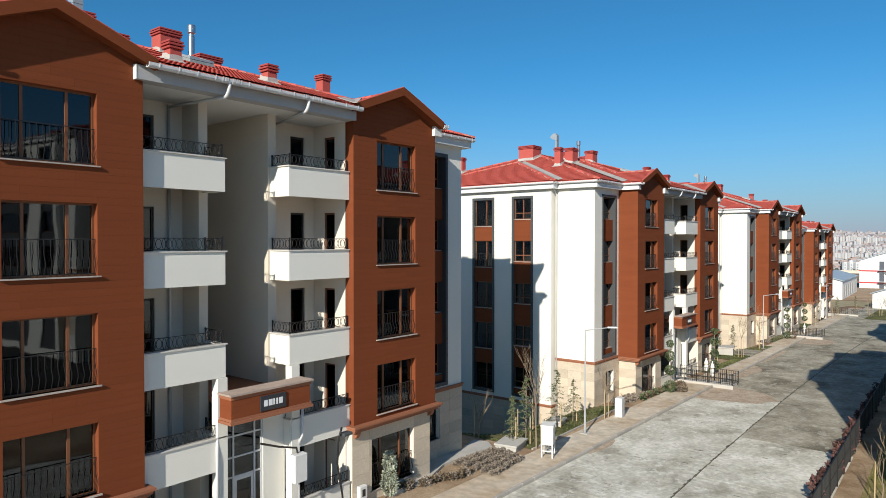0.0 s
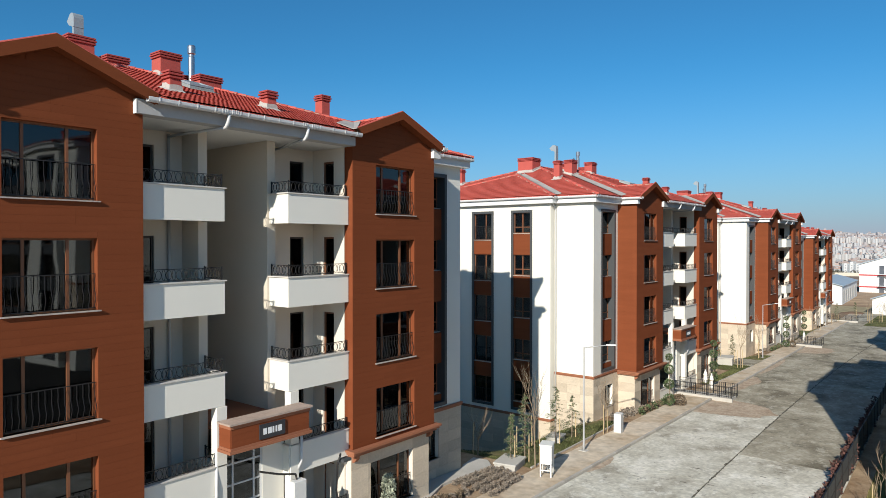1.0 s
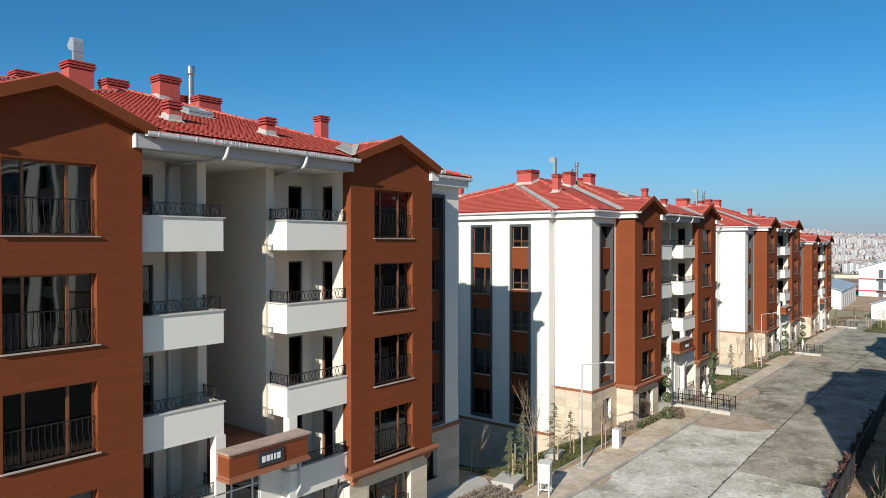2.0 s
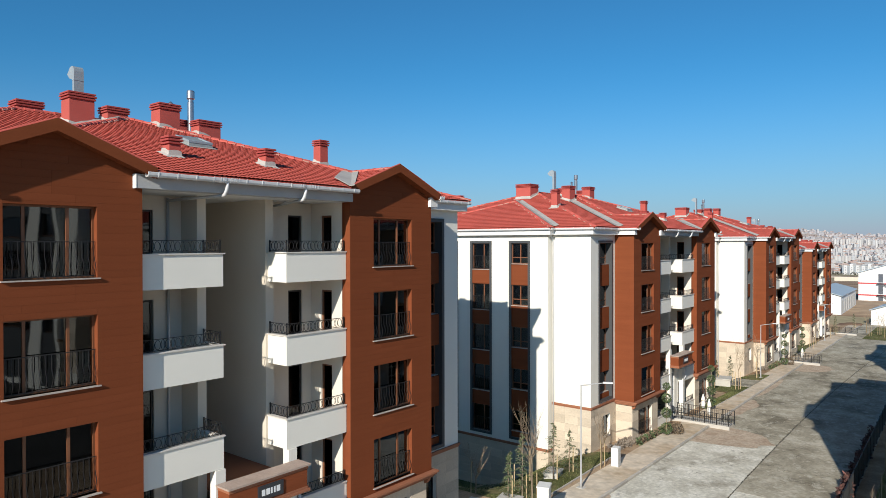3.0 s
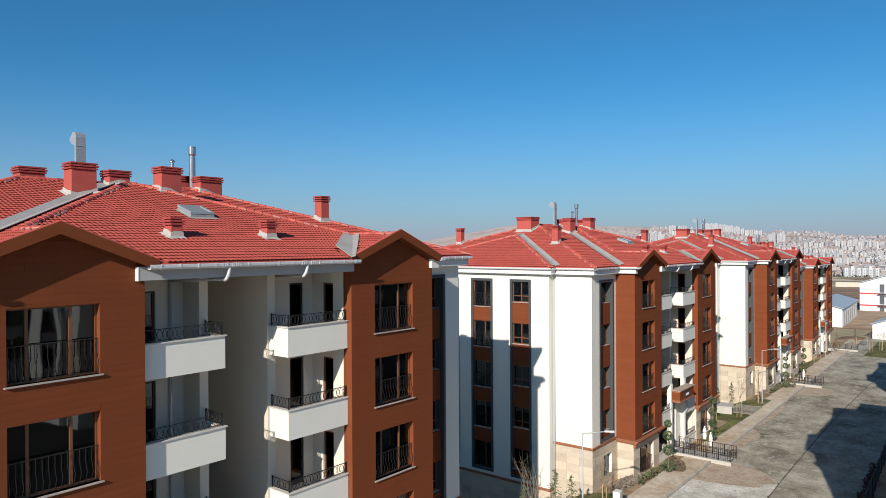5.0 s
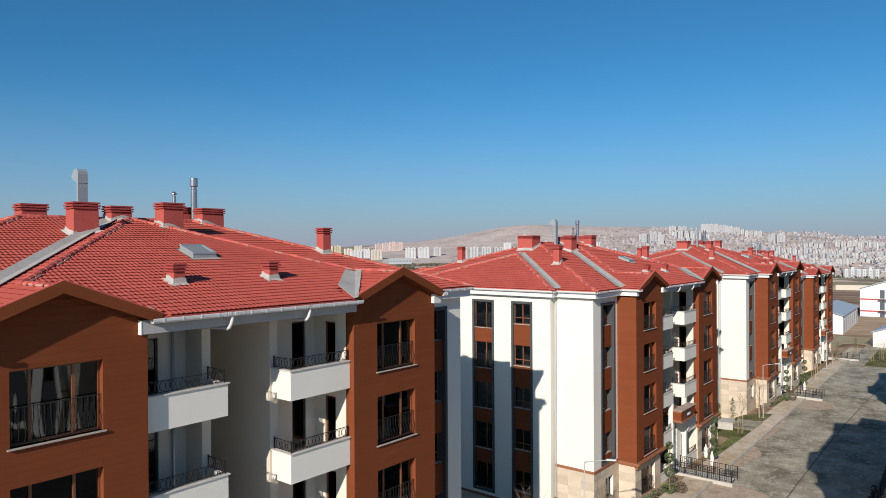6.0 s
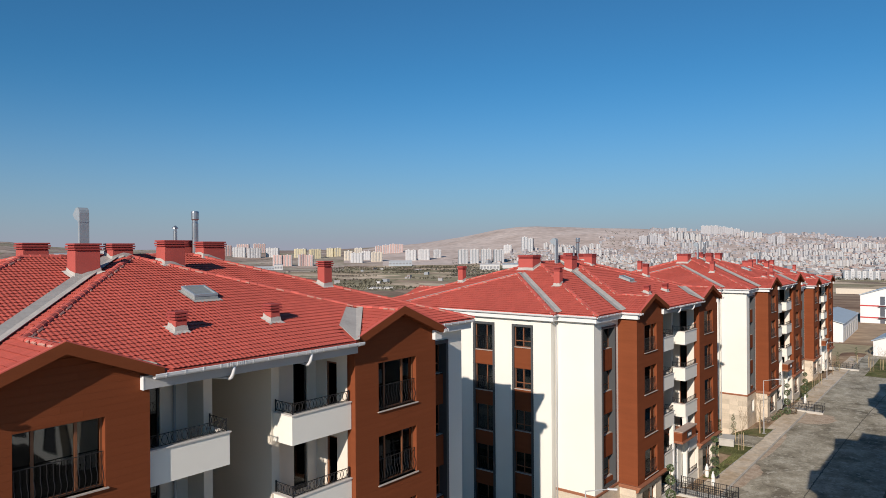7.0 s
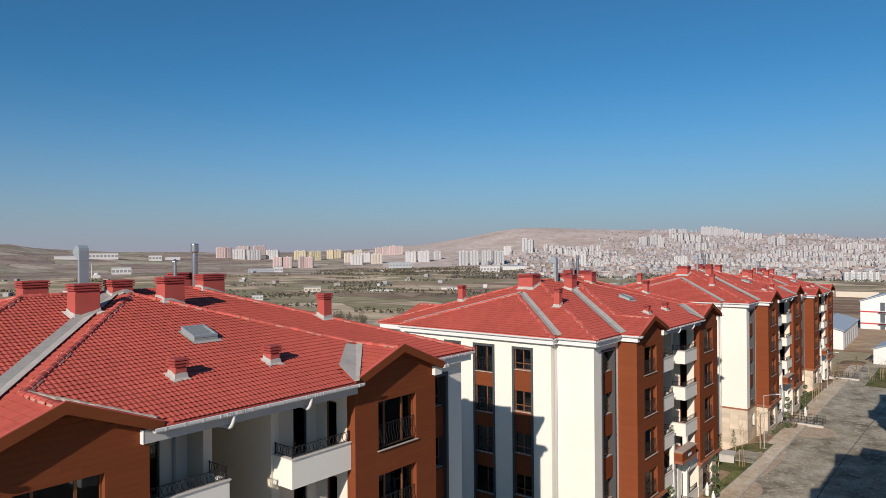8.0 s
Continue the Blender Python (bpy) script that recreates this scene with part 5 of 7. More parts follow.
radii = [0, 15, 30, 45, 60, 80, 105, 135, 170, 210, 260, 320, 400, 500, 620, 760, 920, 1100, 1300, 1520, 1750, 2000, 2250, 2500, 2750, 3000, 3250, 3500, 3750, 4000, 4250, 4500, 4750]
SEG = 220
m.v.append((0, 0, land_z(0, 0)))
for r in radii[1:]:
    for k in range(SEG):
        a = 2 * math.pi * k / SEG
        x, y = r * math.cos(a), r * math.sin(a)
        m.v.append((x, y, land_z(x, y)))
m.f += [(0, 1 + k, 1 + (k + 1) % SEG) for k in range(SEG)]
for i in range(len(radii) - 2):
    for k in range(SEG):
        a, b = 1 + i * SEG + k, 1 + i * SEG + (k + 1) % SEG
        m.f.append((a, a + SEG, b + SEG, b))
ground_data = m.data("ground", LAND, True)
ground_data.materials.append(HILL)
ground_data.materials.append(FIELD)
ground_data.materials.append(SLOPE)
for f in ground_data.polygons:
    if f.center.xy.length > 2100:
        c = f.center
        s = 784 + 1184 * math.tan(max(-1.3, min(1.3, TOWN_BEARING - math.atan2(-c.x, c.y))))
        wander = 160 * noise.noise((c.x / 260, c.y / 260, 7.0))
        f.material_index = 3 if s + wander < 660 else (1 if c.xy.length > 2600 else 0)
    elif f.center.y > 152 and f.center.xy.length < 620 and f.center.x > -130:
        f.material_index = 2
ground = part("ground", ground_data, None, label="dry brown and olive fields falling to a valley", kind="structure")
tagged(ground, category="ground")


def kx(y):
    """Kerb line."""
    return -14.0 - 0.024 * (y - 23)


def sheet(m, left, right, y0, y1, lift, step=3.0):
    n = max(1, int((y1 - y0) / step))
    for i in range(n + 1):
        y = y0 + (y1 - y0) * i / n
        m.v += [(left(y), y, road_z(y) + lift), (right(y), y, road_z(y) + lift)]
    m.f += [(2 * i, 2 * i + 1, 2 * i + 3, 2 * i + 2) for i in range(n)]
    return m


rx = lambda y: -3.65 - 0.027 * (y - 30)
road = part("road", sheet(Mesh(), kx, rx, -60, 190, -0.04), material("road_bed", (0.10, 0.092, 0.075), 0.95, vary=0.4, scale=0.6, fine=9), label="worn grey concrete road cast in slabs with a long joint", kind="structure")
JX = lambda y: -8.75 - 0.046 * (y - 26) + 0.00045 * (y - 26) ** 2
rng = random.Random(41)


def road_slab(left, right, y0, y1, pale):
    """One cast slab with slightly ragged edges."""
    m, n = Mesh(), 6
    ring = [(left(y0 + (y1 - y0) * i / n) + rng.uniform(0.0, 0.03), y0 + (y1 - y0) * i / n) for i in range(n + 1)]
    ring += [(right(y0 + (y1 - y0) * i / n) - rng.uniform(0.0, 0.03), y0 + (y1 - y0) * i / n) for i in range(n, -1, -1)]
    m.slab([(x, y, road_z(y)) for x, y in ring][::-1], 0.06)
    part("road_slab", m, CONCNEW if y1 < pale else CONC, road)


for left, right, start, pale in ((kx, lambda y: JX(y) - 0.025, -60.0, 57), (lambda y: JX(y) + 0.025, rx, -57.0, 41)):
    y = start
    while y < 186:
        step = rng.uniform(5.5, 9.5)
        road_slab(left, right, y + 0.012, y + step - 0.012, pale)
        y += step
tagged(road, category="road")
pavement = part("pavement", sheet(Mesh(), lambda y: kx(y) - 2.0, lambda y: kx(y) - 0.12, -60, 150, 0.12), PAVE, label="dusty pale pavement beside the road", kind="structure")
tagged(pavement, category="pavement")
verge = part("verge", grid(Mesh(), lambda y: -48, lambda y: kx(y) - 2.0, -60, 150, 0.0), SOIL, label="bare brown soil strip beside the blocks", kind="structure")
east = part("verge", sheet(Mesh(), rx, lambda y: rx(y) + 9.0, -60, 150, 0.03), SOIL, label="bare soil strip east of the road", kind="structure")
# added out of view: dark ground that dims the lower window reflections
yard = part("yard", sheet(Mesh(), lambda y: rx(y) + 9.0, lambda y: 60, -60, 150, 0.03), DARKYARD, label="added dark ground out of view east of the road", kind="structure")

# ---- the street ----
def lawn(name, label, outline, y0, y1, lift, n, seed, tall=0.07, mat=BLADE, base_mat=GRASS):
    """A patch of grass: a base sheet between two edges and many blades."""
    left, right = outline
    on = (lambda x, y: verge_z(x, y) - 0.1) if right(y0) < -14 else (lambda x, y: road_z(y))
    body = grid(Mesh(), left, right, y0, y1, lift - 0.1) if right(y0) < -14 else sheet(Mesh(), left, right, y0, y1, lift, 1.0)
    base = part(name, body, base_mat, label=label, kind="stuff")
    tagged(base, category="lawn")
    rng = random.Random(seed)
    m = Mesh()
    for _ in range(n):
        y = rng.uniform(y0, y1)
        x = rng.uniform(left(y), right(y))
        if noise.noise((x * 0.7, y * 0.7, seed)) < -0.25:
            continue
        z, a, h, w = on(x, y) + lift, rng.uniform(0, 6.3), tall * rng.uniform(0.5, 1.4), rng.uniform(0.012, 0.03)
        lx, ly = rng.uniform(-0.04, 0.04), rng.uniform(-0.04, 0.04)
        m.add([(x - w * math.cos(a), y - w * math.sin(a), z), (x + w * math.cos(a), y + w * math.sin(a), z), (x + lx, y + ly, z + h)], [(0, 1, 2)])
    part("blades", m, mat, base)
    return base


lawn("lawn", "short green winter lawn beside the white block", (lambda y: -36.0, lambda y: -16.35 - 0.05 * (y - 28)), 28.6, 40.4, 0.115, 22000, 3)
lawn("lawn", "short green winter lawn with bare patches", (lambda y: -17.3 if y < 66.3 else -34.0, lambda y: -16.45), 57.3, 69.7, 0.15, 7000, 4)
lawn("lawn", "small patch of winter lawn past the cross path", (lambda y: -34.0, lambda y: -16.6), 74.4, 78.6, 0.15, 3500, 14)
lawn("lawn", "patchy green lawn beside the far block", (lambda y: -34.0, lambda y: kx(y) - 2.1), 98.0, 120.0, 0.115, 6000, 5)
lawn("lawn", "sunlit olive lawn with stakes beyond the fence", (lambda y: rx(y) + 0.9, lambda y: rx(y) + 9.0), 22.0, 75.0, 0.045, 12000, 6, 0.09, SUNBLADE, SUNGRASS)
lawn("lawn", "rough green verge at the end of the road", (lambda y: -13.9 - 0.02 * (y - 126), lambda y: -8.0), 126.0, 150.0, 0.03, 4000, 7)

# kerb stones along the pavement
stone = Mesh().chamfered(-0.07, 0.07, 0.0, 0.985, -0.25, 0.145, 0.018).data("kerb_stone", KERB)
for i in range(136):
    y = 14.0 + i
    k = part("kerb_stone", stone, None, pavement, at=(kx(y) - 0.06, y, road_z(y)))
    k.rotation_euler = (-0.021, 0, 0.024)
edge = Mesh().chamfered(-0.04, 0.04, 0.0, 0.985, -0.2, 0.15, 0.012).data("edging_stone", KERB)
for y0, y1 in ((28.6, 40.6), (57.3, 70.3), (74.4, 79.4), (98, 119)):
    for i in range(int(y1 - y0)):
        y = y0 + i
        x = -16.35 - 0.05 * (y - 28) if y0 < 50 else -16.43 if y0 < 70 else -16.58 if y0 < 80 else kx(y) - 2.08
        k = part("edging_stone", edge, None, pavement, at=(x + 0.03, y, road_z(y) + 0.02))
        k.rotation_euler = (-0.021, 0, 0.04)

# crumbs, weeds and patches of dirt along the open joint
m = Mesh()
rng = random.Random(12)
y = 20.0
while y < 112:
    l, w, o = rng.uniform(0.08, 0.3), rng.uniform(0.02, 0.07), rng.uniform(-0.05, 0.05)
    z = road_z(y) + 0.005
    pts = [(JX(y) + o + w * math.cos(t) * rng.uniform(0.5, 1.2), y + l * math.sin(t) * rng.uniform(0.5, 1.1), z) for t in [2 * math.pi * i / 7 for i in range(7)]]
    m.add(pts, [tuple(range(7))])
    y += l * rng.uniform(1.0, 3.2)
for _ in range(60):
    y, x = rng.uniform(22, 90), rng.uniform(0.4, 8.6)
    w, l = rng.uniform(0.05, 0.35), rng.uniform(0.02, 0.06)
    pts = [(kx(y) + x + w * math.cos(t) * rng.uniform(0.5, 1.2), y + l * math.sin(t) * rng.uniform(0.4, 1.3), road_z(y) + 0.005) for t in [2 * math.pi * i / 8 for i in range(8)]]
    m.add(pts, [tuple(range(8))])
part("joint_dirt", m, material("joint_dirt", (0.13, 0.12, 0.095), 0.95, vary=0.4, scale=0.6), label="dark dirt and crumbs along the road joint", kind="stuff")

# soil spilled over the road at the drives
SPILL = patchy("spilled_soil", [(0.38, 0.29, 0.215), (0.45, 0.36, 0.275), (0.50, 0.415, 0.325)], 0.7, 0.95, 6, 0.02)
m = Mesh()
for cy, ax, ay in ((31.8, 0.35, 1.6), (49.9, 4.7, 2.9), (60.5, 1.1, 4.0), (72.0, 0.5, 6.0), (88.0, 3.4, 3.6)):
    pts = []
    for i in range(43):
        t = math.pi * (i / 42 - 0.5)
        y = cy + ay * math.sin(t)
        pts.append((kx(y) + 0.02 + ax * math.cos(t) * (1 + 0.3 * noise.noise((cy, t * 2, 1)) + 0.12 * noise.noise((cy, t * 9, 4))), y, road_z(y) + 0.008))
    o = len(m.v)
    m.v += pts
    m.f.append(tuple(range(o, o + 43)))
part("spilled_soil", m, SPILL, label="brown soil spilled over the road at the drives", kind="stuff")

# light concrete path round the end of the block, and the bed beyond it
m = Mesh()
m.slab([(x, y, road_z(y) + 0.2) for x, y in ((-17.75, 19.4), (-17.2, 19.4), (-17.32, 21.8), (-18.05, 23.7), (-17.98, 27.5), (-18.6, 28.05), (-19.4, 27.9), (-19.1, 26.7), (-18.86, 26.2), (-18.86, 22.35), (-17.75, 22.3))], 0.3)
part("footpath", m, CONCBLK, label="pale concrete path round the end of the block", kind="structure")
m = Mesh()
m.slab([(-18.9, 70.0, road_z(70) + 0.15), (-16.5, 69.85, road_z(69.9) + 0.15), (-16.5, 74.1, road_z(74) + 0.15), (-18.9, 74.2, road_z(74) + 0.15)], 0.2)
part("footpath", m, CONC, label="grey concrete cross path between two lawns", kind="structure")


def clump(m, x, y, z, r, h, n, rng, flat=0.6, size=0.06):
    """Leaves in a rounded tuft."""
    for _ in range(n):
        a, t = rng.uniform(0, 6.283), rng.random() ** 0.5
        zz = rng.random()
        rr = r * t * math.sqrt(max(0.05, 1 - (zz - 0.35) ** 2 * 1.6))
        px, py, pz = x + rr * math.cos(a), y + rr * math.sin(a), z + h * zz
        d = Vector((rng.gauss(0, 1), rng.gauss(0, 1), rng.gauss(0.3, flat))).normalized()
        e = d.orthogonal().normalized() * size * rng.uniform(0.25, 0.5)
        d = d * size * rng.uniform(0.7, 1.4)
        p = Vector((px, py, pz))
        m.add([p - e, p + e, p + d + e * 0.4, p + d - e * 0.4], [(0, 1, 2, 3)])


# lavender bed in rows
rng = random.Random(5)
for row in range(5):
    for i in range(12):
        t, v = (i + 0.5) / 12, row / 4
        x = (-17.75 + 2.2 * v) * (1 - t) + (-17.6 + 1.7 * v) * t + rng.uniform(-0.05, 0.05)
        y = 24.0 + (3.5 - 0.6 * v) * t + rng.uniform(-0.06, 0.06)
        m = Mesh()
        clump(m, 0, 0, 0, 0.135, 0.25, 190, rng, size=0.048)
        tagged(part("lavender", m, LEAFG, label="grey-green lavender tuft in a bed of rows", at=(x, y, road_z(y) + 0.1)), category="shrub", group="lavender rows in the bed")
for i in range(16):
    y = 19.8 + 0.24 * i + rng.uniform(-0.1, 0.1)
    m = Mesh()
    clump(m, 0, 0, 0, 0.2, 0.3, 130, rng, size=0.075)
    tagged(part("border_shrub", m, BROWNLEAF if i % 3 else LEAFG, label="low brown border shrub in bare soil", at=(-17.35 + 0.29 * (y - 20.4) + rng.uniform(-0.14, 0.14), y, road_z(y) + 0.1)), category="shrub", group="border shrubs")
for k, base in enumerate((43.2, 83.5)):
    for i in range(20):
        y = base + 0.24 * i + rng.uniform(-0.1, 0.1)
        x = kx(y) - 2.25 + rng.uniform(-0.15, 0.15)
        m = Mesh()
        clump(m, 0, 0, 0, 0.22, 0.32, 50, rng, size=0.12)
        tagged(part("border_shrub", m, BROWNLEAF if i % 2 else LEAF, label="low brownish border shrub beside the pavement", at=(x, y, road_z(y) + 0.1)), category="shrub", group="border shrubs")
    for i in range(34):
        y = base - 2.2 + rng.uniform(0, 4.6)
        x = kx(y) - 2.5 - rng.uniform(0, 1.0)
        m = Mesh()
        clump(m, 0, 0, 0, 0.16, 0.24, 75, rng, size=0.08)
        tagged(part("lavender", m, LEAFG, label="grey-green lavender tuft in a bed of rows", at=(x, y, road_z(y) + 0.1)), category="shrub", group="lavender rows in the bed")


def bare_tree(x, y, h, seed, stakes=2, spread=0.45, limbs=6, crotch=0.37, label="leafless sapling tied to pale wooden stakes"):
    rng = random.Random(seed)
    t = thing("tree", label, "tree", (x, y, verge_z(x, y) - 0.02 if x < -14 else road_z(y) + 0.03), group="young street trees")
    m = Mesh()
    fork = h * crotch * rng.uniform(0.88, 1.12)
    pts = [(0.02 * math.sin(i * 1.3 + seed), 0.02 * math.cos(i * 1.7 + seed), fork * i / 4) for i in range(5)]
    m.tube(pts, [0.042 - 0.005 * i for i in range(5)], 6)
    part("trunk", m, TWIG, t)
    m = Mesh()

    def grow(p, d, l, r, depth):
        q = [p]
        for i in range(3):
            d = (d + Vector((rng.gauss(0, 0.13), rng.gauss(0, 0.13), 0.07))).normalized()
            q.append(q[-1] + d * l / 3)
        m.tube(q, [r, r * 0.85, r * 0.7, r * 0.5], 4, False)
        if depth:
            for _ in range(rng.randint(2, 4)):
                k = rng.randint(1, 3)
                grow(q[k], (d + Vector((rng.gauss(0, spread), rng.gauss(0, spread), 0.35))).normalized(), l * rng.uniform(0.5, 0.75), r * 0.6, depth - 1)
    for _ in range(limbs):
        a = rng.uniform(0, 6.28)
        grow(Vector((0, 0, fork * rng.uniform(0.8, 1))), Vector((math.cos(a) * spread, math.sin(a) * spread, 1)).normalized(), h * rng.uniform(0.3, 0.42), 0.015, 2)
    part("crown", m, TWIG, t, kind="stuff")
    for i in range(stakes):
        a = seed + i * 2.6
        s = Mesh().tube([(0.28 * math.cos(a), 0.28 * math.sin(a), -0.1), (0.26 * math.cos(a), 0.26 * math.sin(a), 1.75)], 0.024, 6)
        part("stake", s, STAKE, t, "pale wooden stake")
    return t


def conifer(x, y, h, seed, thin=1.0, label="slender young cedar with sparse drooping twigs"):
    rng = random.Random(seed)
    t = thing("tree", label, "tree", (x, y, verge_z(x, y) - 0.02 if x < -14 else road_z(y) + 0.03), group="young conifers")
    part("trunk", Mesh().tube([(0, 0, 0), (0.02, 0.01, h * 0.5), (0, 0.02, h)], [0.035, 0.022, 0.008], 6), TWIG, t)
    m, tw = Mesh(), Mesh()
    z = h * 0.14
    while z < h * 0.97:
        l = (0.75 * (1 - z / h) ** 0.8 + 0.08) * thin * rng.uniform(0.6, 1.15) * h / 3.2
        a = rng.uniform(0, 6.28)
        tip = Vector((math.cos(a) * l, math.sin(a) * l, z - l * rng.uniform(0.05, 0.4)))
        o = Vector((0, 0, z))
        mid = o.lerp(tip, 0.5) + Vector((0, 0, 0.05))
        tw.tube([o, mid, tip], [0.009, 0.006, 0.003], 3, False)
        for _ in range(26):
            p = o.lerp(tip, rng.uniform(0.2, 1)) + Vector((rng.gauss(0, 0.03), rng.gauss(0, 0.03), rng.gauss(0, 0.02)))
            d = Vector((rng.gauss(0, 1), rng.gauss(0, 1), rng.gauss(-0.2, 0.6))).normalized() * 0.075
            e = d.orthogonal().normalized() * 0.014
            m.add([p - e, p + e, p + d], [(0, 1, 2)])
        z += rng.uniform(0.03, 0.075)
    part("twigs", tw, TWIG, t, kind="stuff")
    part("needles", m, LEAF, t, kind="stuff")
    s = Mesh().tube([(0.2, 0.1, -0.1), (0.2, 0.1, 1.5)], 0.03, 6)
    part("stake", s, STAKE, t, "pale wooden stake")
    return t


def topiary(x, y, balls, seed, mat=LEAF, label="clipped evergreen with leafy balls on a bare stem"):
    rng = random.Random(seed)
    t = thing("topiary", label, "tree", (x, y, verge_z(x, y)), group="clipped trees by the entrances")
    top = balls[-1][0]
    part("trunk", Mesh().tube([(0, 0, 0), (0.02, 0, top * 0.5), (0, 0.01, top)], 0.028, 6), TWIG, t)
    for z, r in balls:
        m = Mesh()
        for _ in range(int(1500 * r)):
            d = Vector((rng.gauss(0, 1), rng.gauss(0, 1), rng.gauss(0, 1))).normalized()
            p = d * r * rng.uniform(0.72, 1.06) + Vector((0, 0, z))
            e = d.orthogonal().normalized() * 0.035 * rng.uniform(0.6, 1.3)
            f = (d + Vector((rng.gauss(0, 0.6), rng.gauss(0, 0.6), rng.gauss(0, 0.6)))).normalized() * 0.075
            m.add([p - e, p + e, p + f + e * 0.3, p + f - e * 0.3], [(0, 1, 2, 3)])
        part("leaf_ball", m, mat, t)
    return t


bare_tree(-16.3, 28.9, 4.7, 1, 1, 0.3, 5, 0.55)
conifer(-17.15, 29.3, 3.6, 2, 0.9)
conifer(-17.5, 28.5, 2.6, 12, 0.8)
conifer(-17.6, 33.3, 3.4, 3, 1.0)
conifer(-17.6, 35.2, 2.6, 4, 1.15)
bare_tree(-16.5, 37.2, 3.6, 5, 2, 0.3, 8)
bare_tree(-18.9, 33.0, 2.9, 15, 1, 0.5)
bare_tree(-19.6, 28.6, 2.6, 16, 1, 0.5)
conifer(-18.6, 30.4, 2.2, 17, 0.7)
for i, (x, y, h) in enumerate(((-17.0, 67.9, 4.9), (-17.3, 76.0, 4.6), (-17.6, 106.5, 4.2), (-17.9, 112.0, 4.0), (-18.0, 123.5, 4.2), (-13.6, 132.5, 4.4), (-12.4, 135.0, 4.0), (-14.5, 137.0, 4.3), (-11.0, 130.5, 3.8))):
    bare_tree(x, y, h, 20 + i, 2)
for i, (x, y, h) in enumerate(((-18.6, 70.8, 3.0), (-19.4, 69.0, 2.6), (-18.4, 64.5, 2.4), (-17.9, 128.0, 3.4), (-16.9, 140.5, 3.0))):
    conifer(x, y, h, 40 + i, 0.8)
topiary(-17.35, 19.4, [(0.42, 0.36), (0.8, 0.3), (1.3, 0.27), (1.58, 0.22)], 1, SILVER, "tall silvery clipped shrub beside the block")
for k, (dx, dy) in enumerate(((0, 0), (-0.9, 40.4))):
    topiary(-16.2 + dx, 47.0 + dy, [(0.5, 0.37), (1.6, 0.33), (2.65, 0.31), (3.5, 0.23)], 3 + k, LEAF, "clipped evergreen with four leafy balls on a stem")
    topiary(-15.75 + dx, 47.9 + dy, [(0.36, 0.42)], 6 + k, BROWNLEAF, "round brownish clipped bush")
    topiary(-16.1 + dx, 56.7 + dy, [(0.88, 0.31), (1.77, 0.31), (2.7, 0.3), (3.58, 0.23)], 9 + k, LEAF, "clipped evergreen with four leafy balls on a stem")
WRAP = material("frost_fleece", (0.78, 0.77, 0.74), 0.9, vary=0.12, scale=0.3, fine=9, bump=0.02)


def wrapped_shrub(x, y, h, seed):
    """A young shrub bound in white fleece for the winter."""
    t = thing("wrapped_shrub", "young shrub bound in white winter fleece", "shrub", (x, y, verge_z(x, y)), seed * 40, "fleece-wrapped shrubs")
    m = Mesh()
    m.lathe(0, 0, [(0.07, 0), (0.14, 0.1 * h), (0.17, 0.35 * h), (0.14, 0.55 * h), (0.155, 0.62 * h), (0.1, 0.82 * h), (0.045, 0.9 * h), (0.07, 0.96 * h), (0.02, h)], 12)
    rng = random.Random(seed)
    m.v = [(a + rng.uniform(-0.02, 0.02), b + rng.uniform(-0.02, 0.02), c) for a, b, c in m.v]
    part("fleece", m, WRAP, t, smooth=True)
    part("tie", Mesh().lathe(0, 0, [(0.15, 0.545 * h), (0.158, 0.555 * h), (0.158, 0.565 * h), (0.15, 0.575 * h)], 12), STAKE, t, "thin cord round the fleece")


wrapped_shrub(-15.85, 55.4, 1.3, 1)
wrapped_shrub(-17.0, 57.5, 1.2, 2)
wrapped_shrub(-16.7, 95.4, 1.3, 3)


LAMPM = material("lamp_galvanised", (0.40, 0.405, 0.41), 0.6, vary=0.15, scale=0.8)


def street_lamp(x, y, h=5.65):
    t = thing("street_lamp", "slim pale grey steel street lamp with one arm", "street lamp", (x, y, road_z(y) + 0.1), group="street lamps")
    part("pole", Mesh().lathe(0, 0, [(0.075, 0), (0.06, 0.4), (0.042, 2), (0.034, h)], 10), LAMPM, t, smooth=True)
    part("arm", Mesh().tube([(0, 0, h - 0.03), (0.5, 0.28, h + 0.06), (1.15, 0.66, h + 0.16)], [0.032, 0.03, 0.026], 8), LAMPM, t, smooth=True)
    m = Mesh().chamfered(-0.12, 0.42, -0.09, 0.09, 0, 0.075, 0.02)
    head = part("lamp_head", m, GUTTER, t, at=(1.12, 0.64, h + 0.13))
    head.rotation_euler[2] = 0.52
    part("base_plate", Mesh().chamfered(-0.22, 0.22, -0.22, 0.22, -0.08, 0.05, 0.02), CONCBLK, t)
    return t


street_lamp(-15.75, 33.1)
street_lamp(-17.0, 76.2)
street_lamp(-17.9, 118.0)


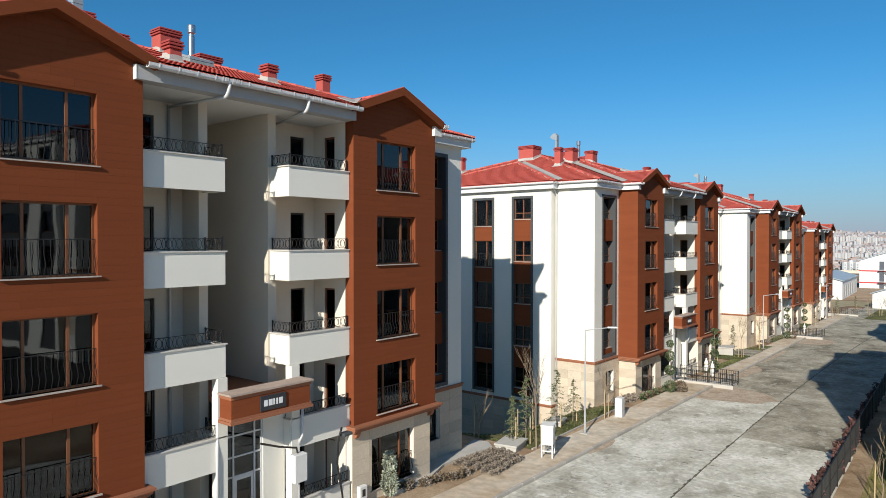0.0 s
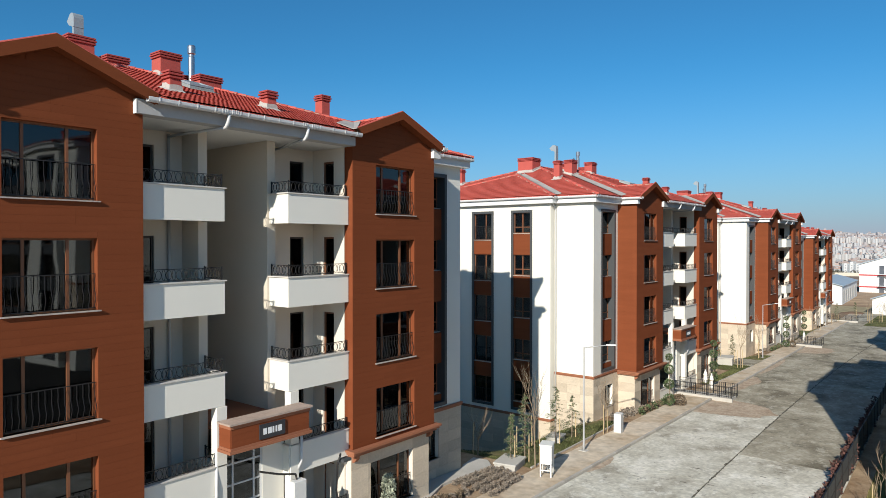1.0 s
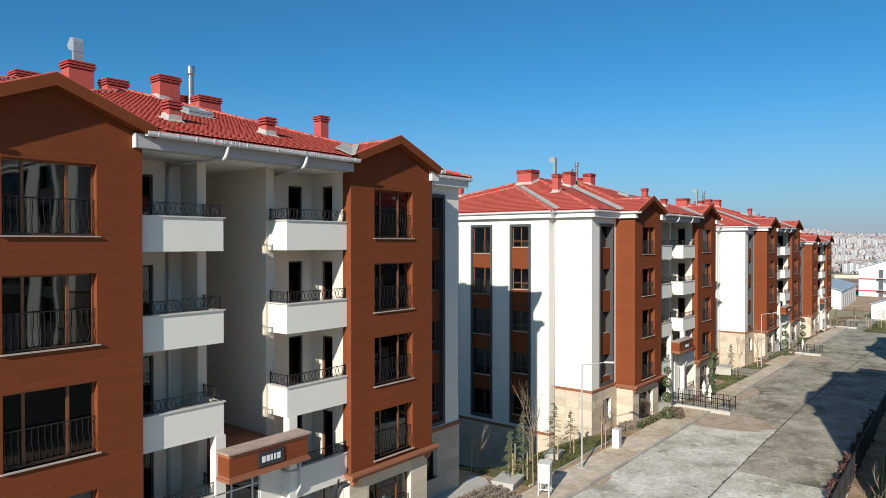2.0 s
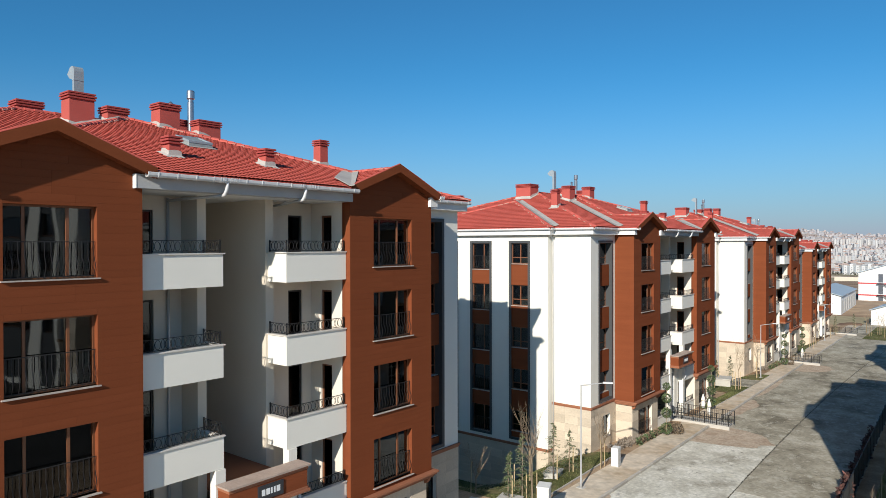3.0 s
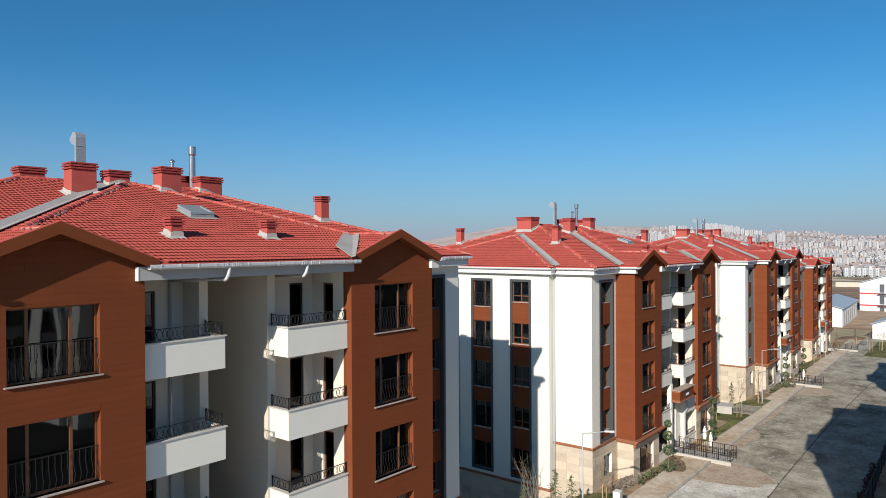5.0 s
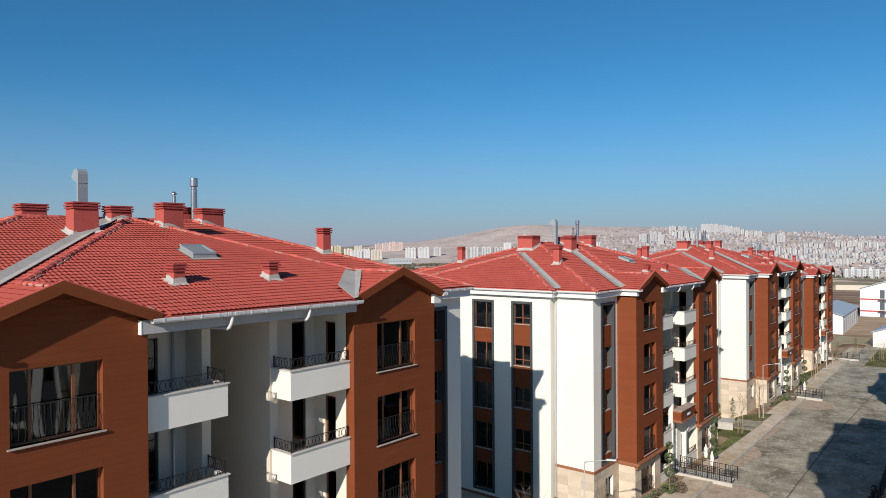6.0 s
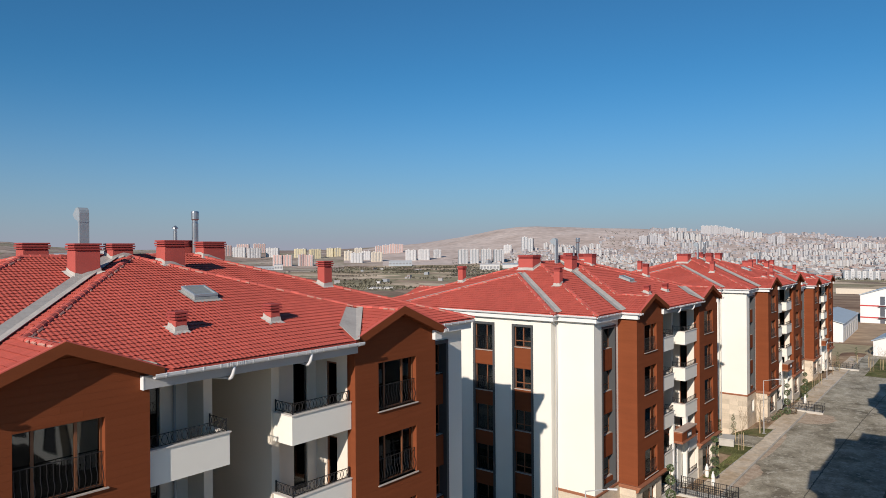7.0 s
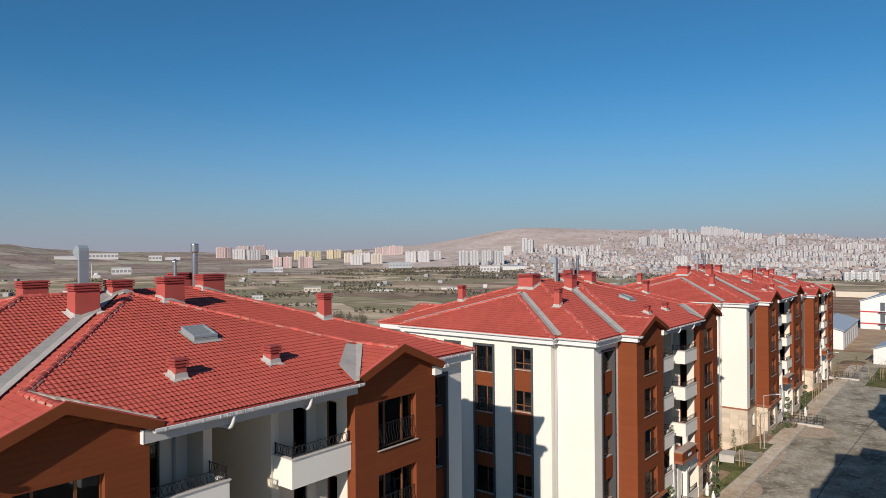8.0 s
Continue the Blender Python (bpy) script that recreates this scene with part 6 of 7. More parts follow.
def cabinet(x, y, turn=20):
    t = thing("utility_cabinet", "white metal utility cabinet on an open leg frame", "utility cabinet", (x, y, road_z(y) + 0.12), turn)
    body = part("body", Mesh().chamfered(-0.28, 0.28, -0.36, 0.36, 0.62, 1.5, 0.015), BOXM, t)
    part("roof_cap", Mesh().chamfered(-0.32, 0.32, -0.40, 0.40, 1.5, 1.56, 0.015), BOXM, t)
    for a in (-1, 1):
        for c in (-1, 1):
            part("leg", Mesh().box(a * 0.25 - 0.03, a * 0.25 + 0.03, c * 0.33 - 0.03, c * 0.33 + 0.03, -0.05, 0.62), BOXM, t)
    m = Mesh()
    for c in (-1, 1):
        m.box(-0.25, 0.25, c * 0.33 - 0.02, c * 0.33 + 0.02, 0.3, 0.35)
    part("brace", m, BOXM, t)
    part("door", Mesh().box(0.281, 0.292, -0.32, 0.32, 0.68, 1.44), BOXM, body)
    part("latch", Mesh().box(0.293, 0.31, 0.2, 0.24, 1.0, 1.14), DARKF, body)
    m = Mesh()
    for i in range(3):
        m.tube([(-0.2 + 0.15 * i, 0.1, 0.62), (-0.1 + 0.1 * i, 0.3, 0.4), (-0.05 + 0.1 * i, 0.5, 0.2), (0, 0.3 + 0.1 * i, 0.0)], 0.022, 5)
    part("cable", m, PIPE, t)
    return t


cabinet(-15.2, 28.2)
t = thing("utility_cabinet", "plain white box cabinet standing in gravel", "utility cabinet", (-15.95, 38.0, road_z(38) + 0.1), 8)
part("body", Mesh().chamfered(-0.22, 0.22, -0.28, 0.28, 0, 1.15, 0.02), BOXM, t)
part("plinth", Mesh().box(-0.25, 0.25, -0.31, 0.31, -0.1, 0.06), CONCBLK, t)
for x, y, sx, sy, h in ((-17.3, 28.15, 0.55, 0.75, 0.3), (-18.0, 34.0, 0.4, 0.55, 0.3), (-18.9, 69.3, 0.8, 0.9, 0.75)):
    t = thing("concrete_chamber", "pale concrete service chamber with a flat lid", "concrete chamber", (x, y, verge_z(x, y) - 0.02 if x < -14 else road_z(y) + 0.03), 12)
    part("box", Mesh().chamfered(-sx, sx, -sy, sy, -0.1, h, 0.02), CONCBLK, t)
    part("lid", Mesh().chamfered(-sx - 0.05, sx + 0.05, -sy - 0.05, sy + 0.05, h + 0.004, h + 0.09, 0.015), CONCBLK, t)


def ramp_railing(x, y, z):
    """Entrance ramp between low kerbs with a steel railing round it."""
    t = thing("ramp_railing", "black steel railing round a concrete entrance ramp", "railing", (x, y, z), 0, "entrance railings")
    part("ramp_kerb", Mesh().box(0.3, 4.75, -0.1, 0.1, -0.3, 0.16), CONCBLK, t)
    part("ramp", Mesh().box(0.3, 4.6, 0.101, 1.5, -0.3, 0.06), CONCBLK, t)
    bal = Mesh().box(-0.011, 0.011, -0.011, 0.011, 0.2, 0.98).data("baluster", IRON)
    for row in (0.0, 1.55):
        m = Mesh()
        for zz in (0.28, 0.62, 1.0):
            m.box(0.3, 4.7, row - 0.018, row + 0.018, zz - 0.014, zz + 0.014)
        part("rail", m, IRON, t)
        for i in range(6):
            xx = 0.32 + 0.87 * i
            part("post", Mesh().box(xx - 0.025, xx + 0.025, row - 0.025, row + 0.025, 0.1, 1.04), IRON, t)
        for i in range(27):
            part("baluster", bal, None, t, at=(0.48 + 0.16 * i, row, 0))
    for zz in (0.28, 1.0):
        part("end_rail", Mesh().box(4.682, 4.718, 0.0, 0.75, zz - 0.014, zz + 0.014), IRON, t)
    return t


ramp_railing(-18.0, 51.8, road_z(51.8) + 0.12)
ramp_railing(-18.6, 90.6, road_z(90.6) + 0.12)
ramp_railing(-20.0, 131.0, road_z(131) + 0.12)
ramp_railing(-17.15, 10.6, road_z(10.6) + 0.12)

# garden lamp and meter box at the near entrance
t = thing("garden_lamp", "thin bent dark pole with a flat lamp head", "lamp", (-16.35, 15.9, road_z(15.9) + 0.1))
part("pole", Mesh().tube([(-0.1, 0.25, 0), (-0.05, 0.1, 1.2), (-0.14, -0.05, 2.3), (-0.02, -0.1, 3.2), (0.05, -0.02, 3.62)], 0.035, 8), IRON, t, smooth=True)
part("lamp_head", Mesh().chamfered(-0.14, 0.16, 0.0, 0.42, 3.3, 3.4, 0.03), GREYF, t)
t = thing("meter_box", "white wall-mounted meter box with a cable bracket", "meter box", (-17.35, 14.72, 1.6))
part("body", Mesh().chamfered(-0.02, 0.3, -0.27, 0.27, 0, 0.95, 0.02), BOXM, t)
part("bracket", Mesh().tube([(0.1, 0, 0.95), (0.1, -0.05, 1.15), (0.3, -0.9, 1.42), (0.4, -1.75, 1.75)], 0.035, 6), DARKF, t)
part("conduit", Mesh().tube([(0.05, 0.1, 0.0), (0.05, 0.1, -2.3)], 0.03, 6), PIPE, t)

t = thing("air_conditioner", "white outdoor unit with a dark grille on the stone wall", "air conditioner", (-17.66, 18.08, -0.12))
part("body", Mesh().chamfered(0.0, 0.2, -0.2, 0.2, 0.05, 0.52, 0.02), BOXM, t)
part("grille", Mesh().chamfered(0.19, 0.21, -0.08, 0.08, 0.13, 0.4, 0.008), DARKF, t, "dark narrow fan grille")
for u in (-0.14, 0.14):
    part("bracket", Mesh().box(-0.06, 0.2, u - 0.02, u + 0.02, 0.0, 0.05), GUTTER, t)

# fence east of the road, russet shrubs before it, staked saplings behind
post = Mesh().box(-0.03, 0.03, -0.03, 0.03, -0.1, 1.5).data("post", IRON)
slat = Mesh().box(-0.008, 0.008, -0.065, 0.065, 0.12, 1.38).data("slat", GREYF)
fence = thing("fence", "dark metal slat fence along the road edge", "fence")
for i in range(25):
    y0 = 22.0 + 2.2 * i
    a, b = (rx(y0) - 0.05, y0, road_z(y0) + 0.03), (rx(y0 + 2.2) - 0.05, y0 + 2.2, road_z(y0 + 2.2) + 0.03)
    part("post", post, None, fence, at=a)
    m = Mesh()
    for zz in (0.14, 0.75, 1.4):
        m.tube([(a[0], a[1], a[2] + zz), (b[0], b[1], b[2] + zz)], 0.028 if zz > 1 else 0.02, 5)
    part("rail", m, IRON, fence)
    for j in range(1, 11):
        f = j / 11
        part("slat", slat, None, fence, at=tuple(p + (q - p) * f for p, q in zip(a, b)))
rng = random.Random(77)
for i in range(38):
    y = 24.0 + 0.85 * i + rng.uniform(-0.25, 0.25)
    m = Mesh()
    h = rng.uniform(0.5, 1.2)
    clump(m, 0, 0, 0, 0.22, h, 120, rng, size=0.15)
    tagged(part("fence_shrub", m, REDLEAF, label="russet shrub growing against the dark fence", at=(rx(y) - 0.35 + rng.uniform(-0.12, 0.12), y, road_z(y))), category="shrub", group="shrubs along the fence")
for i, (dx, y) in enumerate(((1.7, 31.5), (2.0, 33.5), (1.6, 36.0), (2.2, 38.0), (1.5, 41.0), (1.9, 44.5), (1.2, 48.0))):
    bare_tree(rx(y) + dx, y, 2.6, 60 + i, 2, 0.35, 3)

# ---- the distance ----
# town walls and roofs in muted greys that stand in for aerial haze
CITYM = swatches("city_walls", [(0.32, 0.325, 0.34), (0.42, 0.425, 0.44), (0.24, 0.23, 0.24), (0.36, 0.345, 0.335), (0.26, 0.28, 0.31), (0.52, 0.525, 0.535), (0.32, 0.28, 0.275), (0.36, 0.37, 0.39)])
CITYR = swatches("city_roofs", [(0.40, 0.285, 0.24), (0.44, 0.345, 0.305), (0.40, 0.395, 0.395), (0.48, 0.475, 0.47), (0.38, 0.265, 0.23)])
# window colour lifted from dark glass, the haze of distance painted in
FARWIN = material("haze_lightened_windows", (0.23, 0.235, 0.255), 0.4, vary=0.2, scale=3)
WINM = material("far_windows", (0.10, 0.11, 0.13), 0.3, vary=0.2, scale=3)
FARW = material("far_white_wall", (0.72, 0.72, 0.71), 0.85, vary=0.06, scale=3, fine=10)
FARB = material("far_blue_roof", (0.36, 0.42, 0.47), 0.5, vary=0.1, scale=3, fine=2)
REDB = material("red_band", (0.50, 0.05, 0.05), 0.6, vary=0.1, scale=2)


def bearing(s, d):
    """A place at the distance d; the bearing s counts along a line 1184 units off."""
    a = TOWN_BEARING - math.atan((s - 784) / 1184)
    return -math.sin(a) * d, math.cos(a) * d


def turned_box(m, x, y, z, w, l, h, a):
    c, s = math.cos(a), math.sin(a)
    p = [(x + c * i - s * j, y + s * i + c * j, k) for k in (z, z + h) for i, j in ((-w / 2, -l / 2), (w / 2, -l / 2), (w / 2, l / 2), (-w / 2, l / 2))]
    m.add(p, [(4, 5, 6, 7), (0, 1, 5, 4), (1, 2, 6, 5), (2, 3, 7, 6), (3, 0, 4, 7)])


rng = random.Random(21)


def block_of_flats(body, trim, roof, x, y, z, w, l, h, a):
    """A far tower: a body with slightly proud bays, dark window shafts between them and a lift house on the roof."""
    n = max(2, round(w / 9))
    c, sn = math.cos(a), math.sin(a)
    at = lambda i, j: (x + c * i - sn * j, y + sn * i + c * j)
    turned_box(body, x, y, z - 6, w, l, h + 6, a)
    for k in range(n):
        i = (k + 0.5) / n * w - w / 2
        turned_box(body, *at(i, 0), z - 6, w / n * 0.56, l + 2.4, h + 7, a)
        turned_box(trim, *at(i + w / n * 0.5, 0), z + 1, w / n * 0.2, l + 0.5, h - 2, a)
    for j in (-0.25, 0.2):
        turned_box(trim, *at(0, j * l), z + 1, w + 0.5, l * 0.16, h - 2, a)
    turned_box(roof, *at(w * 0.12, 0), z + h + 1, w * 0.3, l * 0.4, 3.5, a)


def facing(s):
    """The turn that lays a front square to the street's end."""
    return TOWN_BEARING - math.atan((s - 784) / 1184)


def open_ground(x, y):
    """Parks, cuttings and bare slopes that the houses leave free."""
    return noise.noise((x / 210, y / 210, 9.0)) > 0.16


walls, upper, roofs = Mesh(), Mesh(), Mesh()
n = 0
while n < 6800:
    s, d = rng.uniform(850, 1900), 1480 * (4300 / 1480) ** rng.random()
    if s < 1060 and d > 3000 or s < 1150 and d > 3500 or s < 930 and d < 2150:
        continue
    if rng.random() > 0.25 + 0.75 * ss(860, 1080, s):
        continue
    x, y = bearing(s, d)
    if open_ground(x, y):
        continue
    z = land_z(x, y)
    w, l, h = rng.uniform(7, 13), rng.uniform(8, 17), rng.uniform(4, 9) if rng.random() < 0.8 else rng.uniform(10, 16)
    a = facing(s) + rng.choice((0.1, 0.5, -0.6)) + rng.uniform(-0.12, 0.12)
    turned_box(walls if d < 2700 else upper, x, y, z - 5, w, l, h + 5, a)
    turned_box(roofs, x, y, z + h, w + 0.9, l + 0.9, 1.3, a)
    n += 1
town = thing("town", "dense hazy town of pale blocks on the far hillside", "town", kind="stuff")
part("town_walls", walls, CITYM, town, kind="stuff")
# farther houses get flatter mauve greys: haze put into the wall colour
part("upper_town_walls", upper, swatches("upper_town_hazed", [(0.33, 0.325, 0.35), (0.40, 0.40, 0.425), (0.28, 0.27, 0.295), (0.37, 0.35, 0.36), (0.31, 0.32, 0.35)]), town, kind="stuff")
part("town_roofs", roofs, CITYR, town, kind="stuff")

# estates of like towers among the houses
body, trim, roof = Mesh(), Mesh(), Mesh()
for _ in range(78):
    s0, d0 = rng.uniform(960, 1640), 2050 * (3850 / 2050) ** rng.random()
    if s0 < 1130 and d0 > 3050 or s0 > 1330 and d0 > 3350:
        continue
    w, l, h = rng.uniform(15, 22), rng.uniform(13, 18), rng.uniform(13, 22) + 12 * ss(2600, 3600, d0)
    turn, step = rng.uniform(-0.5, 0.5), rng.uniform(1.35, 1.8)
    for i in range(rng.randint(3, 7)):
        s, d = s0 + i * w * step * 1184 / d0, d0 + rng.uniform(-40, 40) + 26 * i * math.sin(turn)
        x, y = bearing(s, d)
        block_of_flats(body, trim, roof, x, y, land_z(x, y), w, l, h * rng.uniform(0.93, 1.07), facing(s) + turn)
# estates in soft bluish greys, toned for haze as well
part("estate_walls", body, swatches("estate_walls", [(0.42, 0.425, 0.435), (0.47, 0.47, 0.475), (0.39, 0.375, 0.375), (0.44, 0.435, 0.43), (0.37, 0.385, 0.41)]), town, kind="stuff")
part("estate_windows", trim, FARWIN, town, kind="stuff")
part("estate_roofs", roof, CITYR, town, kind="stuff")

# street trees and gardens that darken the gaps
m = Mesh()
for _ in range(4600):
    s, d = rng.uniform(800, 1800), 1450 * (3900 / 1450) ** rng.random() ** 1.35
    if s < 1060 and d > 2900:
        continue
    x, y = bearing(s, d)
    z, r = land_z(x, y), rng.uniform(2.5, 6)
    for k in range(5):
        u = Vector((rng.gauss(0, 1), rng.gauss(0, 1), abs(rng.gauss(0, 0.7)))).normalized()
        p = Vector((x, y, z + 1)) + u * r
        e = u.orthogonal().normalized() * rng.uniform(1.2, 2.6)
        g = u.cross(e).normalized() * rng.uniform(1.2, 2.6)
        m.add([p - e, p + g, p + e, p - g * 0.7], [(0, 1, 2, 3)])
part("town_trees", m, material("town_trees", (0.10, 0.095, 0.075), 0.9, vary=0.4, scale=20, fine=0.5, island=0.8), town, kind="stuff")

# "pale" is a dulled grey that imitates haze on the farther towers
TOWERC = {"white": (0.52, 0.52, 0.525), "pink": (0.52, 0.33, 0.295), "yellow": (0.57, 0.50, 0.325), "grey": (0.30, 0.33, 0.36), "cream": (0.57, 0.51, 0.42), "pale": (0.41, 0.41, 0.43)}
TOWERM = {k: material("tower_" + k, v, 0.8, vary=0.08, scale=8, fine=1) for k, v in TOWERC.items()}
TOWERS = {
    "pink": [(389, 3470, 38, 50), (402, 3470, 38, 50), (430, 3700, 63, 47), (458, 3700, 63, 47), (491, 2550, 34, 41), (508, 2550, 34, 41), (534, 2550, 28, 43), (547, 2550, 28, 41), (669, 3390, 34, 37), (682, 3390, 34, 40), (695, 3390, 37, 43), (707, 3390, 34, 37)],
    "white": [(423, 3350, 59, 45), (449, 3300, 59, 45), (482, 3350, 59, 42), (631, 2750, 49, 39), (648, 2950, 40, 37), (727, 2800, 45, 43), (750, 2800, 47, 43), (773, 2900, 34, 37), (898, 2950, 35, 35), (1028, 2300, 39, 43)],
    "yellow": [(531, 3300, 56, 42), (557, 3200, 54, 43), (584, 3300, 33, 42), (597, 3300, 33, 42)],
    "cream": [(616, 2950, 37, 42), (666, 2800, 47, 38), (634, 3390, 40, 31)],
    "grey": [(819, 2550, 37, 52), (839, 2550, 34, 52), (860, 2550, 39, 52), (882, 2550, 39, 50), (928, 2950, 27, 62), (939, 2950, 22, 55)],
}
HILL_TOWERS = [(1138, 3250, 36, 38), (1155, 3250, 33, 44), (1169, 3250, 27, 38), (1190, 3850, 36, 39), (1206, 3850, 46, 36), (1247, 3850, 39, 46), (1262, 3850, 46, 49), (1277, 3850, 39, 46), (1290, 3850, 42, 42), (1303, 3850, 33, 39), (1203, 2300, 43, 37), (1366, 3400, 29, 37), (1381, 3400, 34, 37)]


def tower(kind, s, d, w, h, turn):
    x, y = bearing(s, d)
    z, l = land_z(x, y), max(14.0, w * 0.42)
    t = thing("apartment_tower", "distant %s apartment tower with shafts of dark windows" % kind, "apartment tower", (x, y, z - 2), math.degrees(facing(s) + turn), "distant apartment towers")
    n = max(2, round(w / 11))
    m, bay, glazing = Mesh().box(-w / 2, w / 2, -l / 2, l / 2, -6, h + 2), Mesh(), Mesh()
    for k in range(n):
        i = (k + 0.5) / n * w - w / 2
        bay.box(i - w / n * 0.27, i + w / n * 0.27, -l / 2 - 1.3, l / 2 + 1.3, -6, h + 3.2)
        for f in range(int(h / 3)):
            z0 = 3.2 + 3 * f
            glazing.box(i + w / n * 0.36, i + w / n * 0.6 if k < n - 1 else w / 2 - 0.3, -l / 2 - 0.25, l / 2 + 0.25, z0, z0 + 2.2)
            glazing.box(i - w / n * 0.12, i + w / n * 0.12, -l / 2 - 1.4, l / 2 + 1.4, z0, z0 + 1.3)
            for c in (-0.3, 0.05, 0.32):
                glazing.box(-w / 2 - 0.1, w / 2 + 0.1, c * l - 1.0, c * l + 1.0, z0, z0 + 1.5)
    part("body", m, TOWERM["white" if kind == "pink" else kind], t)
    part("bay", bay, TOWERM["pink" if kind == "pink" else "white" if kind == "grey" else kind], t)
    part("roof", Mesh().box(-w / 2 - 0.5, w / 2 + 0.5, -l / 2 - 0.5, l / 2 + 0.5, h + 2, h + 2.8), CONCBLK, t)
    for i in range(max(1, n // 2)):
        c = (i + 0.5) / max(1, n // 2) * w - w / 2
        part("lift_house", Mesh().box(c - 2.6, c + 2.6, -2.5, 2.5, h + 2.8, h + 6), TOWERM["white"], t)
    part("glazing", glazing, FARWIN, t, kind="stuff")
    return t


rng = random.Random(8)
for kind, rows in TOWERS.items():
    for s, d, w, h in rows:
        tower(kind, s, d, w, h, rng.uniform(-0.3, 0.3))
# hill towers beyond 3000 take the haze-toned colour
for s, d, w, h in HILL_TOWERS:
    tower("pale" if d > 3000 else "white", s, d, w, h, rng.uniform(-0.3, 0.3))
for s in (1508, 1540):
    tower("grey", s, 1480, 30, 17, 0.1)


HALLW = material("far_hall_wall", (0.52, 0.52, 0.52), 0.85, vary=0.08, scale=5, fine=2)
HALLB = material("far_hall_roof", (0.33, 0.37, 0.41), 0.6, vary=0.1, scale=5, fine=2)


def hall(name, label, s, d, w, l, h, mat, roof_mat, bays=0):
    """A low far building: walls, a shallow roof and a row of dark bays."""
    x, y = bearing(s, d)
    t = thing(name, label, "building", (x, y, land_z(x, y) - 0.5), math.degrees(facing(s)))
    part("wall", Mesh().box(-w / 2, w / 2, -l / 2, l / 2, -3, h), mat, t)
    part("roof", Mesh().extrude([(-w / 2 - 0.5, -l / 2 - 0.5, h), (-w / 2 - 0.5, 0, h + l * 0.09), (-w / 2 - 0.5, l / 2 + 0.5, h)][::-1], (w + 1, 0, 0)), roof_mat, t)
    for i in range(bays):
        c = (i + 0.5) / bays * w - w / 2
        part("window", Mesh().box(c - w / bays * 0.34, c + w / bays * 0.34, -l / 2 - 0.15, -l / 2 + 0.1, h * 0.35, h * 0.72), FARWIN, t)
    return t


hall("sports_hall", "distant pale blue hall with a long glazed front", 708, 2450, 84, 40, 16, HALLB, HALLW, 7)
hall("office_building", "distant low blue-grey glazed office building", 462, 2180, 80, 22, 10, HALLB, HALLW, 9)
hall("office_building", "distant stepped pale office block beside the low one", 492, 2170, 26, 20, 17, HALLW, HALLB, 3)
hall("school", "distant white school with two rows of windows", 214, 2250, 54, 22, 20, HALLW, HALLW, 5)
hall("factory", "distant long white factory in the fields", 116, 3300, 90, 30, 12, HALLW, HALLB, 0)
hall("factory", "distant white works with grey bays", 182, 3350, 120, 30, 24, HALLW, CONCBLK, 8)
hall("block_of_offices", "small distant white block on a field ridge", 274, 3300, 55, 20, 24, HALLW, CONCBLK, 4)
hall("warehouse", "distant white warehouse on the skyline", 305, 3350, 65, 20, 12, HALLW, HALLB, 0)
hall("market_hall", "long white hall below the grey towers", 866, 2000, 58, 30, 18, HALLW, HALLW, 6)
hall("warehouse", "wide pale warehouse at the town's edge", 908, 2120, 68, 40, 14, HALLW, HALLB, 0)
hall("farm_shed", "long white shed in the olive fields", 672, 960, 36, 9, 3.5, HALLW, HALLW, 0)
hall("farm_house", "beige farmhouse with a flat roof in the fields", 552, 1000, 24, 14, 7, TOWERM["cream"], CONCBLK, 4)
hall("farm_house", "small white farmhouse in the fields", 455, 840, 13, 9, 5, HALLW, HALLW, 3)
hall("farm_shed", "low white sheds among bare trees", 800, 1030, 34, 10, 5, HALLW, HALLW, 0)
x, y = bearing(170, 2000)
t = thing("mosque", "distant small white mosque with one slim minaret", "mosque", (x, y, land_z(x, y)), math.degrees(facing(170)))
part("hall", Mesh().box(-9, 9, -8, 8, -3, 8), HALLW, t)
part("dome", Mesh().lathe(0, 0, [(7.5, 8), (7.2, 10), (5.8, 12.4), (3.5, 14), (0.4, 14.8)], 16), HALLW, t, smooth=True)
part("minaret", Mesh().lathe(-11, 0, [(1.4, -2), (1.2, 26), (1.9, 27), (1.9, 28), (1.0, 28.2), (0.9, 34), (0.1, 40)], 10), HALLW, t)

# scattered farmsteads and sheds in the valley
rng = random.Random(31)
m, q = Mesh(), Mesh()
for _ in range(70):
    s, d = rng.uniform(-150, 1300), rng.uniform(1000, 2150)
    x, y = bearing(s, d)
    z = land_z(x, y)
    w, l, h, a = rng.uniform(5, 9), rng.uniform(7, 26 if rng.random() < 0.25 else 12), rng.uniform(2.5, 5), rng.uniform(0, 3)
    turned_box(m, x, y, z - 2, w, l, h + 2, a)
    turned_box(q, x, y, z + h, w + 0.8, l + 0.8, 0.8, a)
farm = thing("farmsteads", "scattered small pale houses and sheds in the fields", "farmstead", kind="stuff")
part("farm_walls", m, CITYM, farm, kind="stuff")
part("farm_roofs", q, CITYR, farm, kind="stuff")

# tree belts in the valley
m = Mesh()
